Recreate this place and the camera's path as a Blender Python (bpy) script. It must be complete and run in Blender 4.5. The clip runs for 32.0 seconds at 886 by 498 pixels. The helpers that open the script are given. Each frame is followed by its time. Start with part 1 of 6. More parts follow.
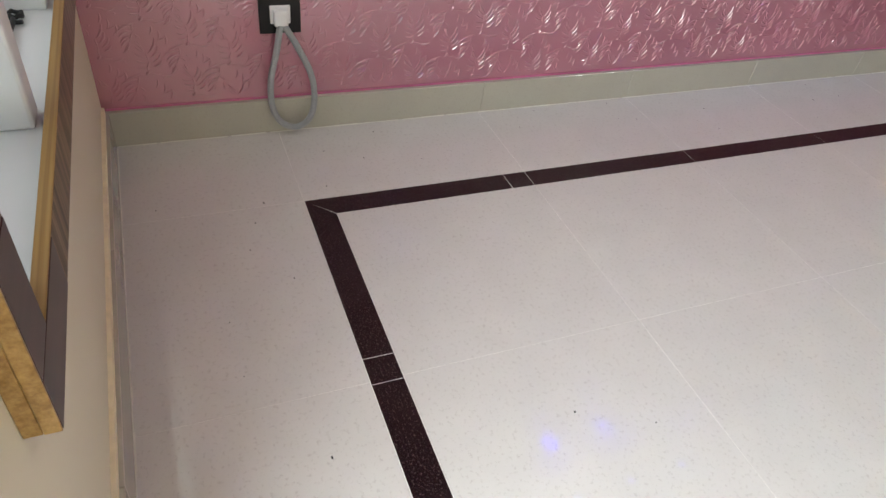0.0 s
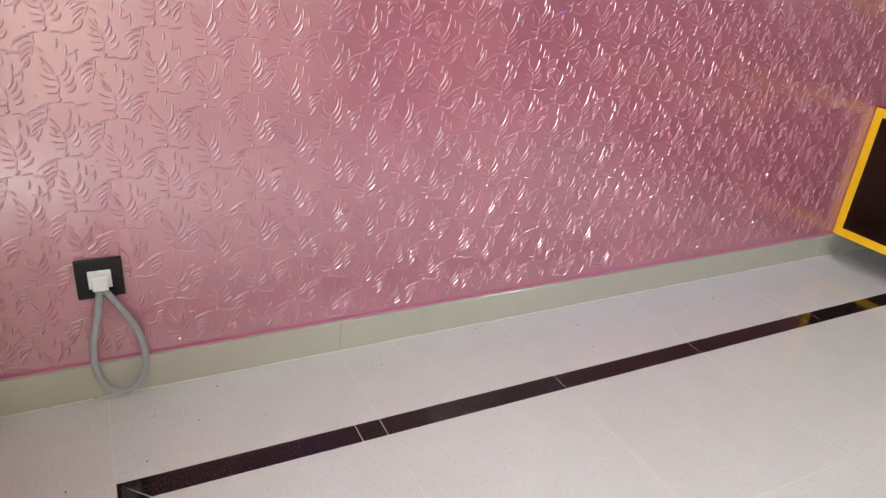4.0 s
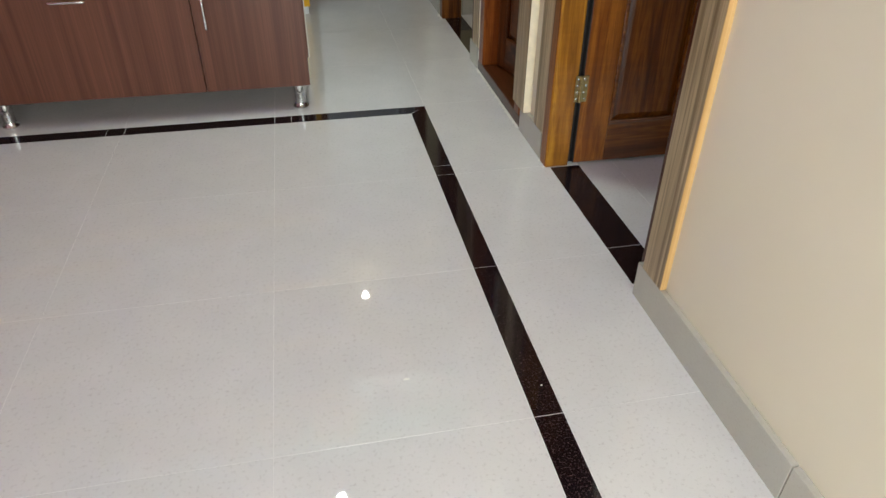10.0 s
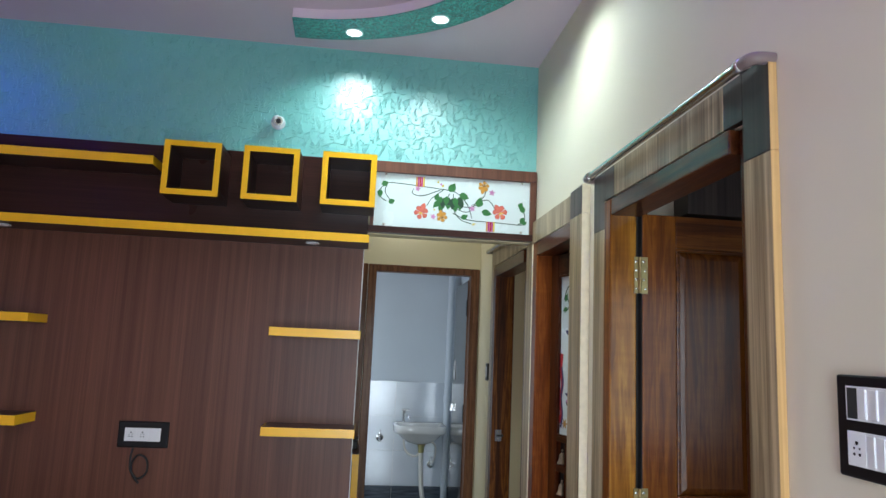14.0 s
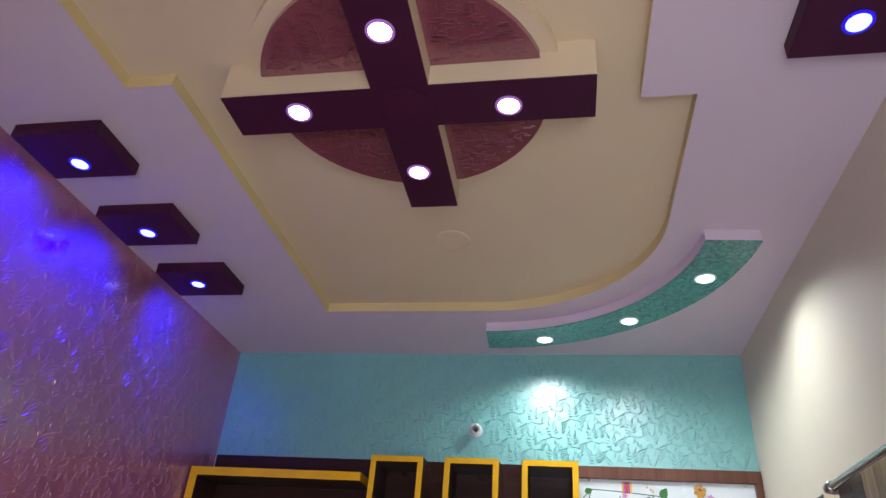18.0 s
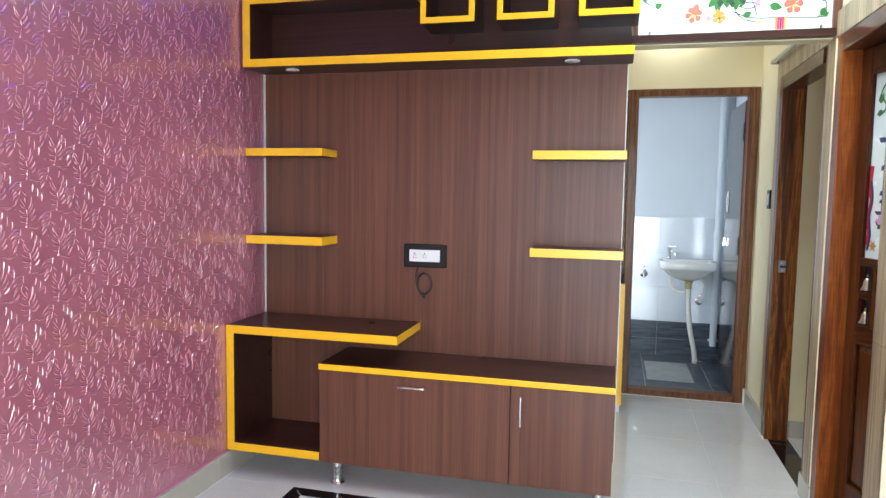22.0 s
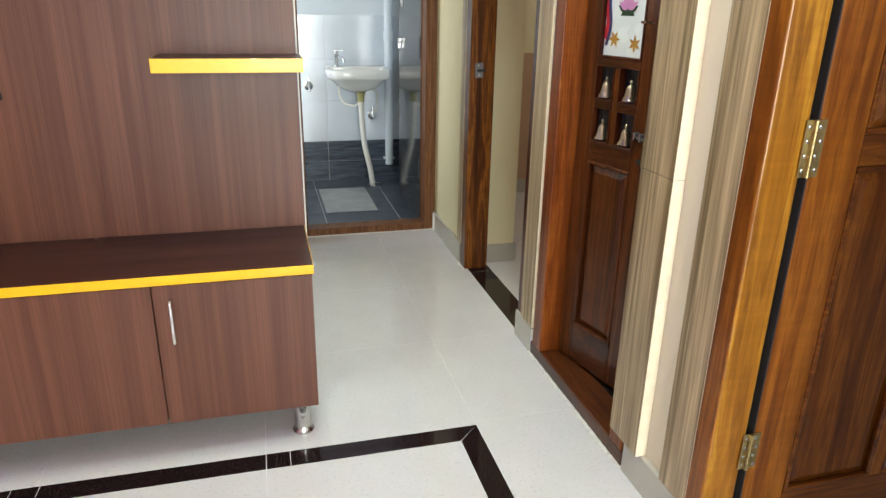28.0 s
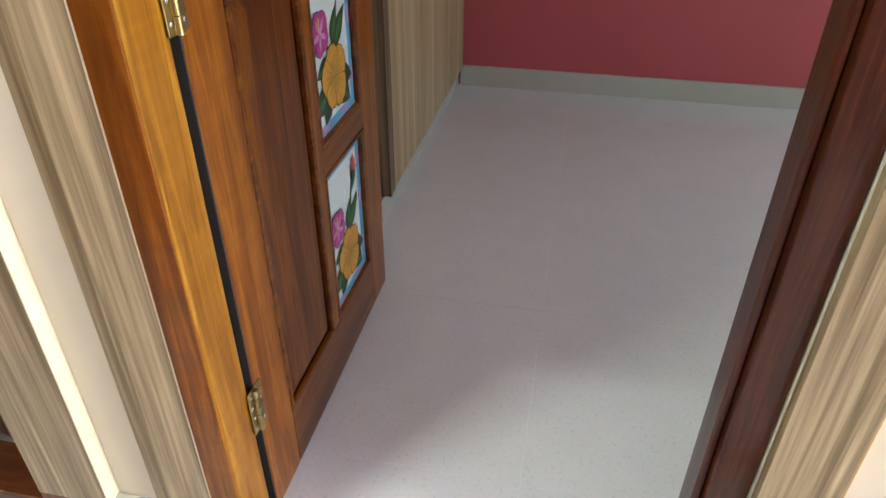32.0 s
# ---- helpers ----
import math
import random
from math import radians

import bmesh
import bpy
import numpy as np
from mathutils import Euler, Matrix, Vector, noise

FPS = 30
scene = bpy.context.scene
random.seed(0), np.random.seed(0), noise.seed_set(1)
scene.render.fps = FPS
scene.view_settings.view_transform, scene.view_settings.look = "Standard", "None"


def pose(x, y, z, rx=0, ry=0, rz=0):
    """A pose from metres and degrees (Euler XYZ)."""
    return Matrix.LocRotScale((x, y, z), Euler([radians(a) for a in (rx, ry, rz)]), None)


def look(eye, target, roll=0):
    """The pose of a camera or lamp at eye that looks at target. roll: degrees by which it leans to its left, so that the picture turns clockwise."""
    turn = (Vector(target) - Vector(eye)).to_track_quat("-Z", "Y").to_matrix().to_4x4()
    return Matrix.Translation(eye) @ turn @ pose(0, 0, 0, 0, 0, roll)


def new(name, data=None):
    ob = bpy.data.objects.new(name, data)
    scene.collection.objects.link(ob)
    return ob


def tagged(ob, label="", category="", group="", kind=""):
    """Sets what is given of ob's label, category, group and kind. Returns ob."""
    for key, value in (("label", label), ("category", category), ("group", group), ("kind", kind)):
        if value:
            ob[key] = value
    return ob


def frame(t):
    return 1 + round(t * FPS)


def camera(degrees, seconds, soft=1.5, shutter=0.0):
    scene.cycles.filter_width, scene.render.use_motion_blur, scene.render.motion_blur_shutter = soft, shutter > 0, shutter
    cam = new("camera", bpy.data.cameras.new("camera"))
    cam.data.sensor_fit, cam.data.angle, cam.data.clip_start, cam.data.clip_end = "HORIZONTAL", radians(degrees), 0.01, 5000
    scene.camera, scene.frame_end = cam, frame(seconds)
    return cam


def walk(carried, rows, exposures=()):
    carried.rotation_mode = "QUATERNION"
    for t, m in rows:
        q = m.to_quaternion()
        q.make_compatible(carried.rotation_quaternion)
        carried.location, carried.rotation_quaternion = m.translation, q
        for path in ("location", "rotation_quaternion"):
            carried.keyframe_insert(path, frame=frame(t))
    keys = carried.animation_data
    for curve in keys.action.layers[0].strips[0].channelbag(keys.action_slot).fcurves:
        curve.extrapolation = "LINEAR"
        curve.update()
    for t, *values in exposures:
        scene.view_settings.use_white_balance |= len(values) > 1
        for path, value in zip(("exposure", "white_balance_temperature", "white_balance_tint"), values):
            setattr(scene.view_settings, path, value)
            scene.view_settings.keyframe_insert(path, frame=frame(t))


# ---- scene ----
cam = camera(66.64, 32.0)
PATH = [
    (0, (1.906, 0.589, 1.188), (0.554, 1.267, -0.121), 8.5),
    (0.5, (1.868, 0.612, 1.191), (0.428, 1.117, -0.102), 8.4),
    (1, (1.806, 0.662, 1.206), (0.348, 1.102, -0.09), 8.9),
    (1.5, (1.751, 0.707, 1.226), (0.261, 1.153, -0.031), 9.3),
    (2, (1.763, 0.738, 1.245), (0.197, 1.184, 0.083), 9.2),
    (2.5, (1.782, 0.781, 1.274), (0.179, 1.311, 0.202), 8.9),
    (3, (1.795, 0.819, 1.291), (0.184, 1.49, 0.314), 8.4),
    (3.5, (1.817, 0.891, 1.304), (0.208, 1.661, 0.399), 6.6),
    (5.5, (1.899, 1.067, 1.291), (0.455, 2.232, 0.546), 2.2),
    (6, (1.911, 1.08, 1.294), (0.56, 2.34, 0.528), 1.8),
    (6.5, (1.959, 1.136, 1.276), (0.707, 2.493, 0.508), 1.2),
    (7, (1.933, 1.1, 1.269), (0.855, 2.596, 0.496), 1.0),
    (7.5, (1.903, 1.077, 1.251), (1.033, 2.681, 0.433), 1.6),
    (8, (1.894, 1.143, 1.265), (1.229, 2.819, 0.401), 0.6),
    (8.5, (1.9, 1.189, 1.245), (1.45, 2.884, 0.283), -0.6),
    (9, (1.89, 1.205, 1.223), (1.748, 2.918, 0.199), -0.1),
    (9.5, (1.813, 1.171, 1.246), (1.982, 2.796, 0.093), 0.1),
    (10, (1.854, 1.197, 1.239), (2.189, 2.806, 0.098), 0.5),
    (10.5, (1.892, 1.208, 1.252), (2.39, 2.877, 0.267), 2.2),
    (11, (1.906, 1.21, 1.288), (2.444, 2.968, 0.503), 3.3),
    (11.5, (1.909, 1.201, 1.362), (2.455, 3.042, 0.806), 3.7),
    (12, (1.917, 1.199, 1.416), (2.453, 3.106, 1.14), 3.7),
    (12.5, (1.909, 1.191, 1.454), (2.409, 3.125, 1.358), 2.7),
    (13, (1.905, 1.185, 1.483), (2.313, 3.143, 1.500), 2.35),
    (13.5, (1.891, 1.189, 1.517), (2.216, 3.153, 1.703), 2.4),
    (14, (1.878, 1.183, 1.54), (2.103, 3.148, 1.833), 2.5),
    (14.5, (1.873, 1.177, 1.568), (1.993, 3.133, 1.967), 2.5),
    (15, (1.857, 1.174, 1.593), (1.909, 3.105, 2.11), 2.5),
    (15.5, (1.852, 1.158, 1.598), (1.812, 3.043, 2.264), 2.6),
    (17.5, (1.837, 1.133, 1.64), (1.509, 2.869, 2.577), 4.2),
    (18, (1.842, 1.128, 1.654), (1.5, 2.812, 2.677), 4.7),
    (18.5, (1.843, 1.125, 1.68), (1.462, 2.728, 2.814), 5.3),
    (19, (1.836, 1.143, 1.672), (1.427, 2.834, 2.659), 5.4),
    (19.5, (1.846, 1.175, 1.626), (1.415, 2.969, 2.397), 5.6),
    (20, (1.827, 1.202, 1.586), (1.395, 3.06, 2.187), 5.1),
    (20.5, (1.84, 1.199, 1.551), (1.38, 3.099, 1.975), 4.5),
    (21, (1.832, 1.203, 1.486), (1.347, 3.13, 1.71), 2.8),
    (21.5, (1.846, 1.234, 1.431), (1.347, 3.171, 1.422), 1.5),
    (22, (1.833, 1.257, 1.405), (1.341, 3.188, 1.241), 0.9),
    (22.5, (1.837, 1.257, 1.378), (1.326, 3.156, 1.015), 0.3),
    (23, (1.836, 1.255, 1.329), (1.312, 3.1, 0.761), -0.5),
    (23.5, (1.842, 1.254, 1.323), (1.284, 3.03, 0.591), -0.5),
    (24, (1.869, 1.271, 1.314), (1.319, 3.037, 0.552), 0.4),
    (24.5, (1.874, 1.303, 1.313), (1.34, 3.087, 0.583), 1.2),
    (26.5, (1.8, 1.812, 1.291), (1.427, 3.683, 0.693), 0.9),
    (27, (1.801, 1.952, 1.306), (1.578, 3.843, 0.694), 0.8),
    (27.5, (1.786, 2.121, 1.317), (1.853, 3.993, 0.616), 1.9),
    (28, (1.748, 2.286, 1.318), (2.238, 4.1, 0.633), 1.1),
    (28.5, (1.755, 2.394, 1.302), (2.519, 4.094, 0.578), 1.3),
    (29, (1.812, 2.55, 1.291), (2.797, 4.096, 0.492), 0.3),
    (29.5, (1.859, 2.654, 1.289), (3.044, 3.996, 0.397), 1.6),
    (30, (1.879, 2.769, 1.284), (3.297, 3.815, 0.338), 2.4),
    (30.5, (1.869, 2.88, 1.274), (3.444, 3.661, 0.322), 1.6),
    (31, (1.872, 2.883, 1.262), (3.541, 3.388, 0.283), 2.8),
    (31.5, (1.946, 2.883, 1.247), (3.639, 3.215, 0.235), 1.6),
    (32, (2.039, 2.906, 1.238), (3.677, 3.235, 0.14), 0.3),
]
EXPOSURES = ((0, -0.62, 6450, 10), (3.5, -0.26, 6450, 10), (7, -0.15, 6500, 10), (10, -0.74, 6500, 10), (12, -0.45, 6200, 10), (14, -1.06, 5750, 11), (15, -0.9, 6150, 18), (18, -1.32, 6100, 27), (20, -1.33, 6150, 22), (21, -0.9, 6100, 21), (22, 0.0, 5900, 12), (23, 0.05, 5650, 18), (24, -0.1, 6050, 11), (26.5, 0.03, 6500, 10), (30, 0.2, 6500, 10), (31, 0.4, 6450, 10), (32, 0.3, 6350, 10))
walk(cam, [(t, look(eye, target, roll)) for t, eye, target, roll in PATH], EXPOSURES)

# ---- world, sun, lamps ----
world = bpy.data.worlds.new("sky")
scene.world = world
world.use_nodes = True
wn, wl = world.node_tree.nodes, world.node_tree.links
sky = wn.new("ShaderNodeTexSky")
sky.sky_type, sky.sun_disc = "NISHITA", False
sky.sun_elevation, sky.sun_rotation = radians(52), radians(20)
wl.new(sky.outputs["Color"], wn["Background"].inputs["Color"])
wn["Background"].inputs["Strength"].default_value = 0.15


def lamp(name, kind, m, energy, colour, size=None, **more):
    data = bpy.data.lights.new(name, kind)
    data.energy, data.color = energy, colour
    if kind == "AREA":
        data.shape, data.size, data.size_y = "RECTANGLE", *size
    elif kind == "SPOT":
        data.spot_size, data.spot_blend, data.shadow_soft_size = radians(more["cone"]), more["blend"], size
    ob = new(name, data)
    ob.matrix_world = m
    return ob


sun = bpy.data.lights.new("sun", "SUN")
sun.energy, sun.angle, sun.color = 1.2, radians(12), (1.0, 0.95, 0.88)
sun_ob = new("sun", sun)
sun_ob.matrix_world = look((3, 12, 14), (1.5, 2, 0))
DAY = (0.93, 1.0, 0.98)
# daylight in the openings: window, entrance, bathroom
lamp("window_daylight", "AREA", look((0.68, 0.10, 1.33), (0.68, 2, 0.35)), 25, DAY, (1.1, 1.4))
lamp("entrance_daylight", "AREA", look((2.09, 0.02, 1.1), (2.09, 2, 0.6)), 124, DAY, (0.94, 2.0))
lamp("bath_window_daylight", "AREA", look((1.04, 6.88, 1.35), (3, 6.9, 1.2)), 25, (0.88, 0.95, 1.0), (0.9, 1.15))
# unseen fill lamps added to brighten bedroom, kitchen side and inner room
lamp("bedroom_window_daylight", "AREA", look((4.1, 0.38, 1.45), (4.1, 3, 0.6)), 29, (0.77, 0.97, 1.0), (1.55, 1.25))
lamp("kitchen_daylight", "AREA", look((0.36, 5.4, 1.5), (2, 5.4, 1.0)), 10, (0.95, 1.0, 0.97), (1.2, 1.4))
lamp("inner_room_daylight", "AREA", look((4.8, 5.9, 1.6), (3, 5.9, 1.0)), 11, (1.0, 0.95, 0.9), (1.0, 1.2))
DOWN = lambda x, y, z: look((x, y, z), (x, y + 0.0001, 0))
for y, turn in ((2.748, 0.0), (3.193, 0.0), (3.629, 0.42)):
    lamp("blue_spot", "SPOT", look((0.216, y, 2.998), (-0.25, y + turn, 2.60)), 62.0, (0.002, 0.0, 1.0), 0.06, cone=116, blend=0.9)
lamp("blue_spot", "SPOT", DOWN(2.554, 2.357, 2.998), 14.0, (0.20, 0.08, 1.0), 0.04, cone=135, blend=0.9)
for x, y in ((1.411, 2.239), (1.103, 2.509), (1.710, 2.530), (1.400, 2.813)):
    lamp("pink_spot", "SPOT", DOWN(x, y, 2.962), 13.0, (1.0, 0.86, 0.92), 0.03, cone=150, blend=0.7)
for x, y in ((1.759, 4.237), (2.146, 4.024), (2.412, 3.626)):
    lamp("white_spot", "SPOT", look((x, y, 3.0), (x + (x - 1.5) * 0.12, y + (y - 3.28) * 0.12, 2.2)), 84.0, (0.86, 1.0, 0.90), 0.034, cone=150, blend=0.9)

lamp("passage_bulb_light", "SPOT", look((2.146, 6.06, 2.63), (2.146, 5.0, 0.6)), 10.0, (1.0, 0.98, 0.92), 0.03, cone=170, blend=0.4)
# ---- materials ----
def mat_new(name):
    m = bpy.data.materials.new(name)
    m.use_nodes = True
    n = m.node_tree.nodes
    return m, n, m.node_tree.links, n["Principled BSDF"]


def coords(n, l, scale=(1, 1, 1), loc=(0, 0, 0), rot=(0, 0, 0)):
    """Object coordinates in metres, stretched."""
    tc, mp = n.new("ShaderNodeTexCoord"), n.new("ShaderNodeMapping")
    mp.inputs["Scale"].default_value, mp.inputs["Location"].default_value, mp.inputs["Rotation"].default_value = scale, loc, rot
    l.new(tc.outputs["Object"], mp.inputs["Vector"])
    return mp.outputs["Vector"]


def noise_tex(n, l, vec, scale, detail=4.0, rough=0.55, distort=0.0):
    t = n.new("ShaderNodeTexNoise")
    t.inputs["Scale"].default_value, t.inputs["Detail"].default_value = scale, detail
    t.inputs["Roughness"].default_value, t.inputs["Distortion"].default_value = rough, distort
    l.new(vec, t.inputs["Vector"])
    return t.outputs["Fac"]


def ramp(n, l, fac, stops):
    r = n.new("ShaderNodeValToRGB")
    e = r.color_ramp.elements
    while len(e) < len(stops):
        e.new(0.5)
    for k, (p, c) in enumerate(stops):
        e[k].position, e[k].color = p, (*c, 1)
    l.new(fac, r.inputs["Fac"])
    return r.outputs["Color"]


def mixc(n, l, fac, a, b, mode="MIX"):
    x = n.new("ShaderNodeMix")
    x.data_type, x.blend_type = "RGBA", mode
    for s, v in ((x.inputs["Factor"], fac), (x.inputs["A"], a), (x.inputs["B"], b)):
        if isinstance(v, (int, float)):
            s.default_value = v
        elif isinstance(v, tuple):
            s.default_value = (*v, 1)
        else:
            l.new(v, s)
    return x.outputs["Result"]


def bump(n, l, bsdf, height, strength, dist=0.002):
    b = n.new("ShaderNodeBump")
    b.inputs["Strength"].default_value, b.inputs["Distance"].default_value = strength, dist
    l.new(height, b.inputs["Height"])
    l.new(b.outputs["Normal"], bsdf.inputs["Normal"])


def span(n, l, fac, lo, hi):
    r = n.new("ShaderNodeMapRange")
    r.inputs["To Min"].default_value, r.inputs["To Max"].default_value = lo, hi
    l.new(fac, r.inputs["Value"])
    return r.outputs["Result"]


def random_info(n):
    return n.new("ShaderNodeObjectInfo").outputs["Random"]


def paint(name, base, rough=0.55, vary=0.12, grain=0.25, spec=0.4, coat=0.0, swirl=0.0, gloss=0.15, ior=1.9):
    """Wall paint: broad stains, a fine roller grain; swirl gives trowelled loops, their relief shading put into the
    colour.
    """
    m, n, l, b = mat_new(name)
    v = coords(n, l)
    big, fine = noise_tex(n, l, v, 1.7, 5), noise_tex(n, l, v, 220, 3)
    dark = tuple(c * (1 - vary) for c in base)
    l.new(ramp(n, l, big, [(0.3, dark), (0.7, base)]), b.inputs["Base Color"])
    l.new(span(n, l, big, rough - 0.06, rough + 0.08), b.inputs["Roughness"])
    b.inputs["Specular IOR Level"].default_value = spec
    b.inputs["Coat Weight"].default_value, b.inputs["Coat Roughness"].default_value = coat, gloss
    b.inputs["Coat IOR"].default_value = ior
    if swirl:
        loops = noise_tex(n, l, v, 26, 3, 0.6, 3.2)
        # lit and shaded sides of the loops are painted by this ramp
        lit = tuple(min(c * 1.9, 1.0) for c in base)
        l.new(ramp(n, l, loops, [(0.36, tuple(c * 0.5 for c in base)), (0.5, base), (0.64, lit)]), b.inputs["Base Color"])
        bump(n, l, b, noise_tex(n, l, v, 34, 3, 0.55, 2.6), swirl, 0.018)
    else:
        bump(n, l, b, fine, grain, 0.0006)
    return m


def plain(name, base, rough=0.4, metal=0.0, vary=0.1, scale=60.0, grain=0.1, coat=0.0, spec=0.5):
    """Plastic, metal, ceramic: slight mottling in colour and gloss."""
    m, n, l, b = mat_new(name)
    f = noise_tex(n, l, coords(n, l), scale, 3)
    l.new(ramp(n, l, f, [(0.3, tuple(c * (1 - vary) for c in base)), (0.7, base)]), b.inputs["Base Color"])
    l.new(span(n, l, f, max(rough - 0.05, 0.02), rough + 0.07), b.inputs["Roughness"])
    b.inputs["Metallic"].default_value, b.inputs["Coat Weight"].default_value = metal, coat
    b.inputs["Specular IOR Level"].default_value = spec
    b.inputs["Coat Roughness"].default_value = 0.08
    if grain:
        bump(n, l, b, f, grain, 0.0004)
    return m


def wood(name, dark, mid, light, axis, gloss=0.30, coat=0.4, ring=20.0, vary=0.3, patch=0.0):
    """Varnished teak: stretched rings along an axis, pores, uneven stain; each board its own figure."""
    m, n, l, b = mat_new(name)
    sc = [1.0, 1.0, 1.0]
    sc[axis] = 0.06
    tc, mp, add = n.new("ShaderNodeTexCoord"), n.new("ShaderNodeMapping"), n.new("ShaderNodeVectorMath")
    rnd = n.new("ShaderNodeVectorMath")
    rnd.operation = "SCALE"
    rnd.inputs[0].default_value = (3.1, 5.3, 2.7)
    l.new(random_info(n), rnd.inputs["Scale"])
    l.new(tc.outputs["Object"], add.inputs[0])
    l.new(rnd.outputs[0], add.inputs[1])
    mp.inputs["Scale"].default_value = sc
    l.new(add.outputs[0], mp.inputs["Vector"])
    v = mp.outputs["Vector"]
    flame = noise_tex(n, l, v, ring, 3.0, 0.55, 1.0)
    col = ramp(n, l, flame, [(0.30, dark), (0.47, mid), (0.56, light), (0.62, mid), (0.72, light)])
    rings = noise_tex(n, l, v, ring * 3.4, 2, 0.5, 1.6)
    col = mixc(n, l, 1.0, col, ramp(n, l, rings, [(0.36, (0.62, 0.55, 0.5)), (0.5, (1, 1, 1)), (0.60, (0.84, 0.8, 0.76)), (0.68, (1.04, 1.04, 1.0))]), "MULTIPLY")
    streak = noise_tex(n, l, v, 190, 4, 0.65)
    col = mixc(n, l, span(n, l, streak, 0.0, vary), col, tuple(c * 0.5 for c in dark))
    # the wood's silky sheen, put into the colour as bands across the grain
    cross = [2.0, 2.0, 2.0]
    cross[axis] = 26.0
    shimmer = noise_tex(n, l, coords(n, l, tuple(cross)), 1.6, 3, 0.6, 0.8)
    col = mixc(n, l, 1.0, col, ramp(n, l, shimmer, [(0.32, (0.90, 0.89, 0.88)), (0.68, (1.06, 1.06, 1.05))]), "MULTIPLY")
    knots = ramp(n, l, noise_tex(n, l, v, 7.0, 3, 0.6, 1.4), [(0.52, (0, 0, 0)), (0.66, (patch, patch, patch))])
    col = mixc(n, l, knots, col, dark)
    stain = noise_tex(n, l, coords(n, l), 2.3, 3)
    col = mixc(n, l, span(n, l, stain, 0.0, 0.3), col, mid)
    l.new(col, b.inputs["Base Color"])
    b.inputs["Specular IOR Level"].default_value = 0.14
    l.new(span(n, l, streak, gloss - 0.05, gloss + 0.14), b.inputs["Roughness"])
    b.inputs["Coat Weight"].default_value, b.inputs["Coat Roughness"].default_value = coat, 0.15
    bump(n, l, b, streak, 0.25, 0.0008)
    return m


def laminate(name, dark, light, axis=2, fine=170.0, broad=26.0, rough=0.3, along=1.0, contrast=1.0, warp=0.0):
    """Printed wood laminate: straight fine stripes along an axis, broader bands over them."""
    m, n, l, b = mat_new(name)
    sc = [1.0, 1.0, 1.0]
    sc[axis] = 0.012 * along
    v = coords(n, l, tuple(sc))
    a, c = noise_tex(n, l, v, fine, 3, 0.6), noise_tex(n, l, v, broad, 4, 0.6, warp)
    mid = tuple((x + y) / 2 for x, y in zip(dark, light))
    col = ramp(n, l, c, [(0.34, dark), (0.5, mid), (0.66, light)])
    shade = ramp(n, l, a, [(0.3, tuple(1 - 0.45 * contrast for _ in "rgb")), (0.68, (1, 1, 1))])
    col = mixc(n, l, 1.0, col, shade, "MULTIPLY")
    l.new(col, b.inputs["Base Color"])
    l.new(span(n, l, noise_tex(n, l, coords(n, l), 3.0, 3), rough - 0.05, rough + 0.08), b.inputs["Roughness"])
    b.inputs["Specular IOR Level"].default_value = 0.35
    bump(n, l, b, a, 0.12, 0.0003)
    return m


def tile_mat(name, base, speck, rough=0.035, vary=0.06, bumpy=0.02, speck_scale=130.0, spec=1.0):
    """Polished vitrified tile: soft clouds, small specks; each tile slightly its own tone."""
    m, n, l, b = mat_new(name)
    v = coords(n, l)
    cloud, sp = noise_tex(n, l, v, 7, 4), noise_tex(n, l, v, speck_scale, 2, 0.7)
    col = ramp(n, l, cloud, [(0.3, tuple(c * (1 - vary) for c in base)), (0.7, base)])
    mask = ramp(n, l, sp, [(0.56, (0, 0, 0)), (0.70, (0.45, 0.45, 0.45))])
    col = mixc(n, l, mask, col, speck)
    tone = n.new("ShaderNodeMapRange")
    tone.inputs["To Min"].default_value, tone.inputs["To Max"].default_value = 0.99, 1.008
    l.new(random_info(n), tone.inputs["Value"])
    mul = n.new("ShaderNodeVectorMath")
    mul.operation = "SCALE"
    l.new(col, mul.inputs[0])
    l.new(tone.outputs["Result"], mul.inputs["Scale"])
    l.new(mul.outputs[0], b.inputs["Base Color"])
    smear = noise_tex(n, l, v, 4.5, 5, 0.65)
    l.new(span(n, l, smear, rough * 0.5, rough * 1.7), b.inputs["Roughness"])
    b.inputs["Specular IOR Level"].default_value = spec
    bump(n, l, b, smear, bumpy, 0.0015)
    return m


def emitter(name, colour, strength):
    m, n, l, b = mat_new(name)
    b.inputs["Base Color"].default_value = tuple(0.35 * c for c in colour) + (1,)
    b.inputs["Emission Color"].default_value, b.inputs["Emission Strength"].default_value = (*colour, 1), strength
    return m


PINK = paint("pink_satin_paint", (0.44, 0.135, 0.205), 0.36, 0.16, 0.5, 0.5, 1.0, gloss=0.17, ior=2.4)
TEAL = paint("teal_satin_paint", (0.155, 0.50, 0.47), 0.40, 0.14, 0.5, 0.5, 1.0, gloss=0.42, ior=2.2)
TEAL_ROUGH = paint("teal_relief_shaded_paint", (0.03, 0.28, 0.235), 0.34, 0.3, 1.0, 0.6, 0.5, swirl=1.0)
CREAM = paint("cream_wall_paint", (0.74, 0.64, 0.50), 0.6, 0.05, 0.2)
WALL_WHITE = paint("white_wall_paint", (0.71, 0.64, 0.50), 0.6, 0.05, 0.2)
YELLOW_WALL = paint("pale_yellow_wall_paint", (0.74, 0.66, 0.42), 0.6, 0.05, 0.2)
# white ceiling; the pink and lilac light thrown on it is mixed in
CEIL = paint("light_tinted_white_ceiling_paint", (0.69, 0.58, 0.66), 0.75, 0.04, 0.15, 0.3)
TRAY = paint("cream_tray_paint", (0.74, 0.60, 0.40), 0.7, 0.04, 0.15, 0.3)
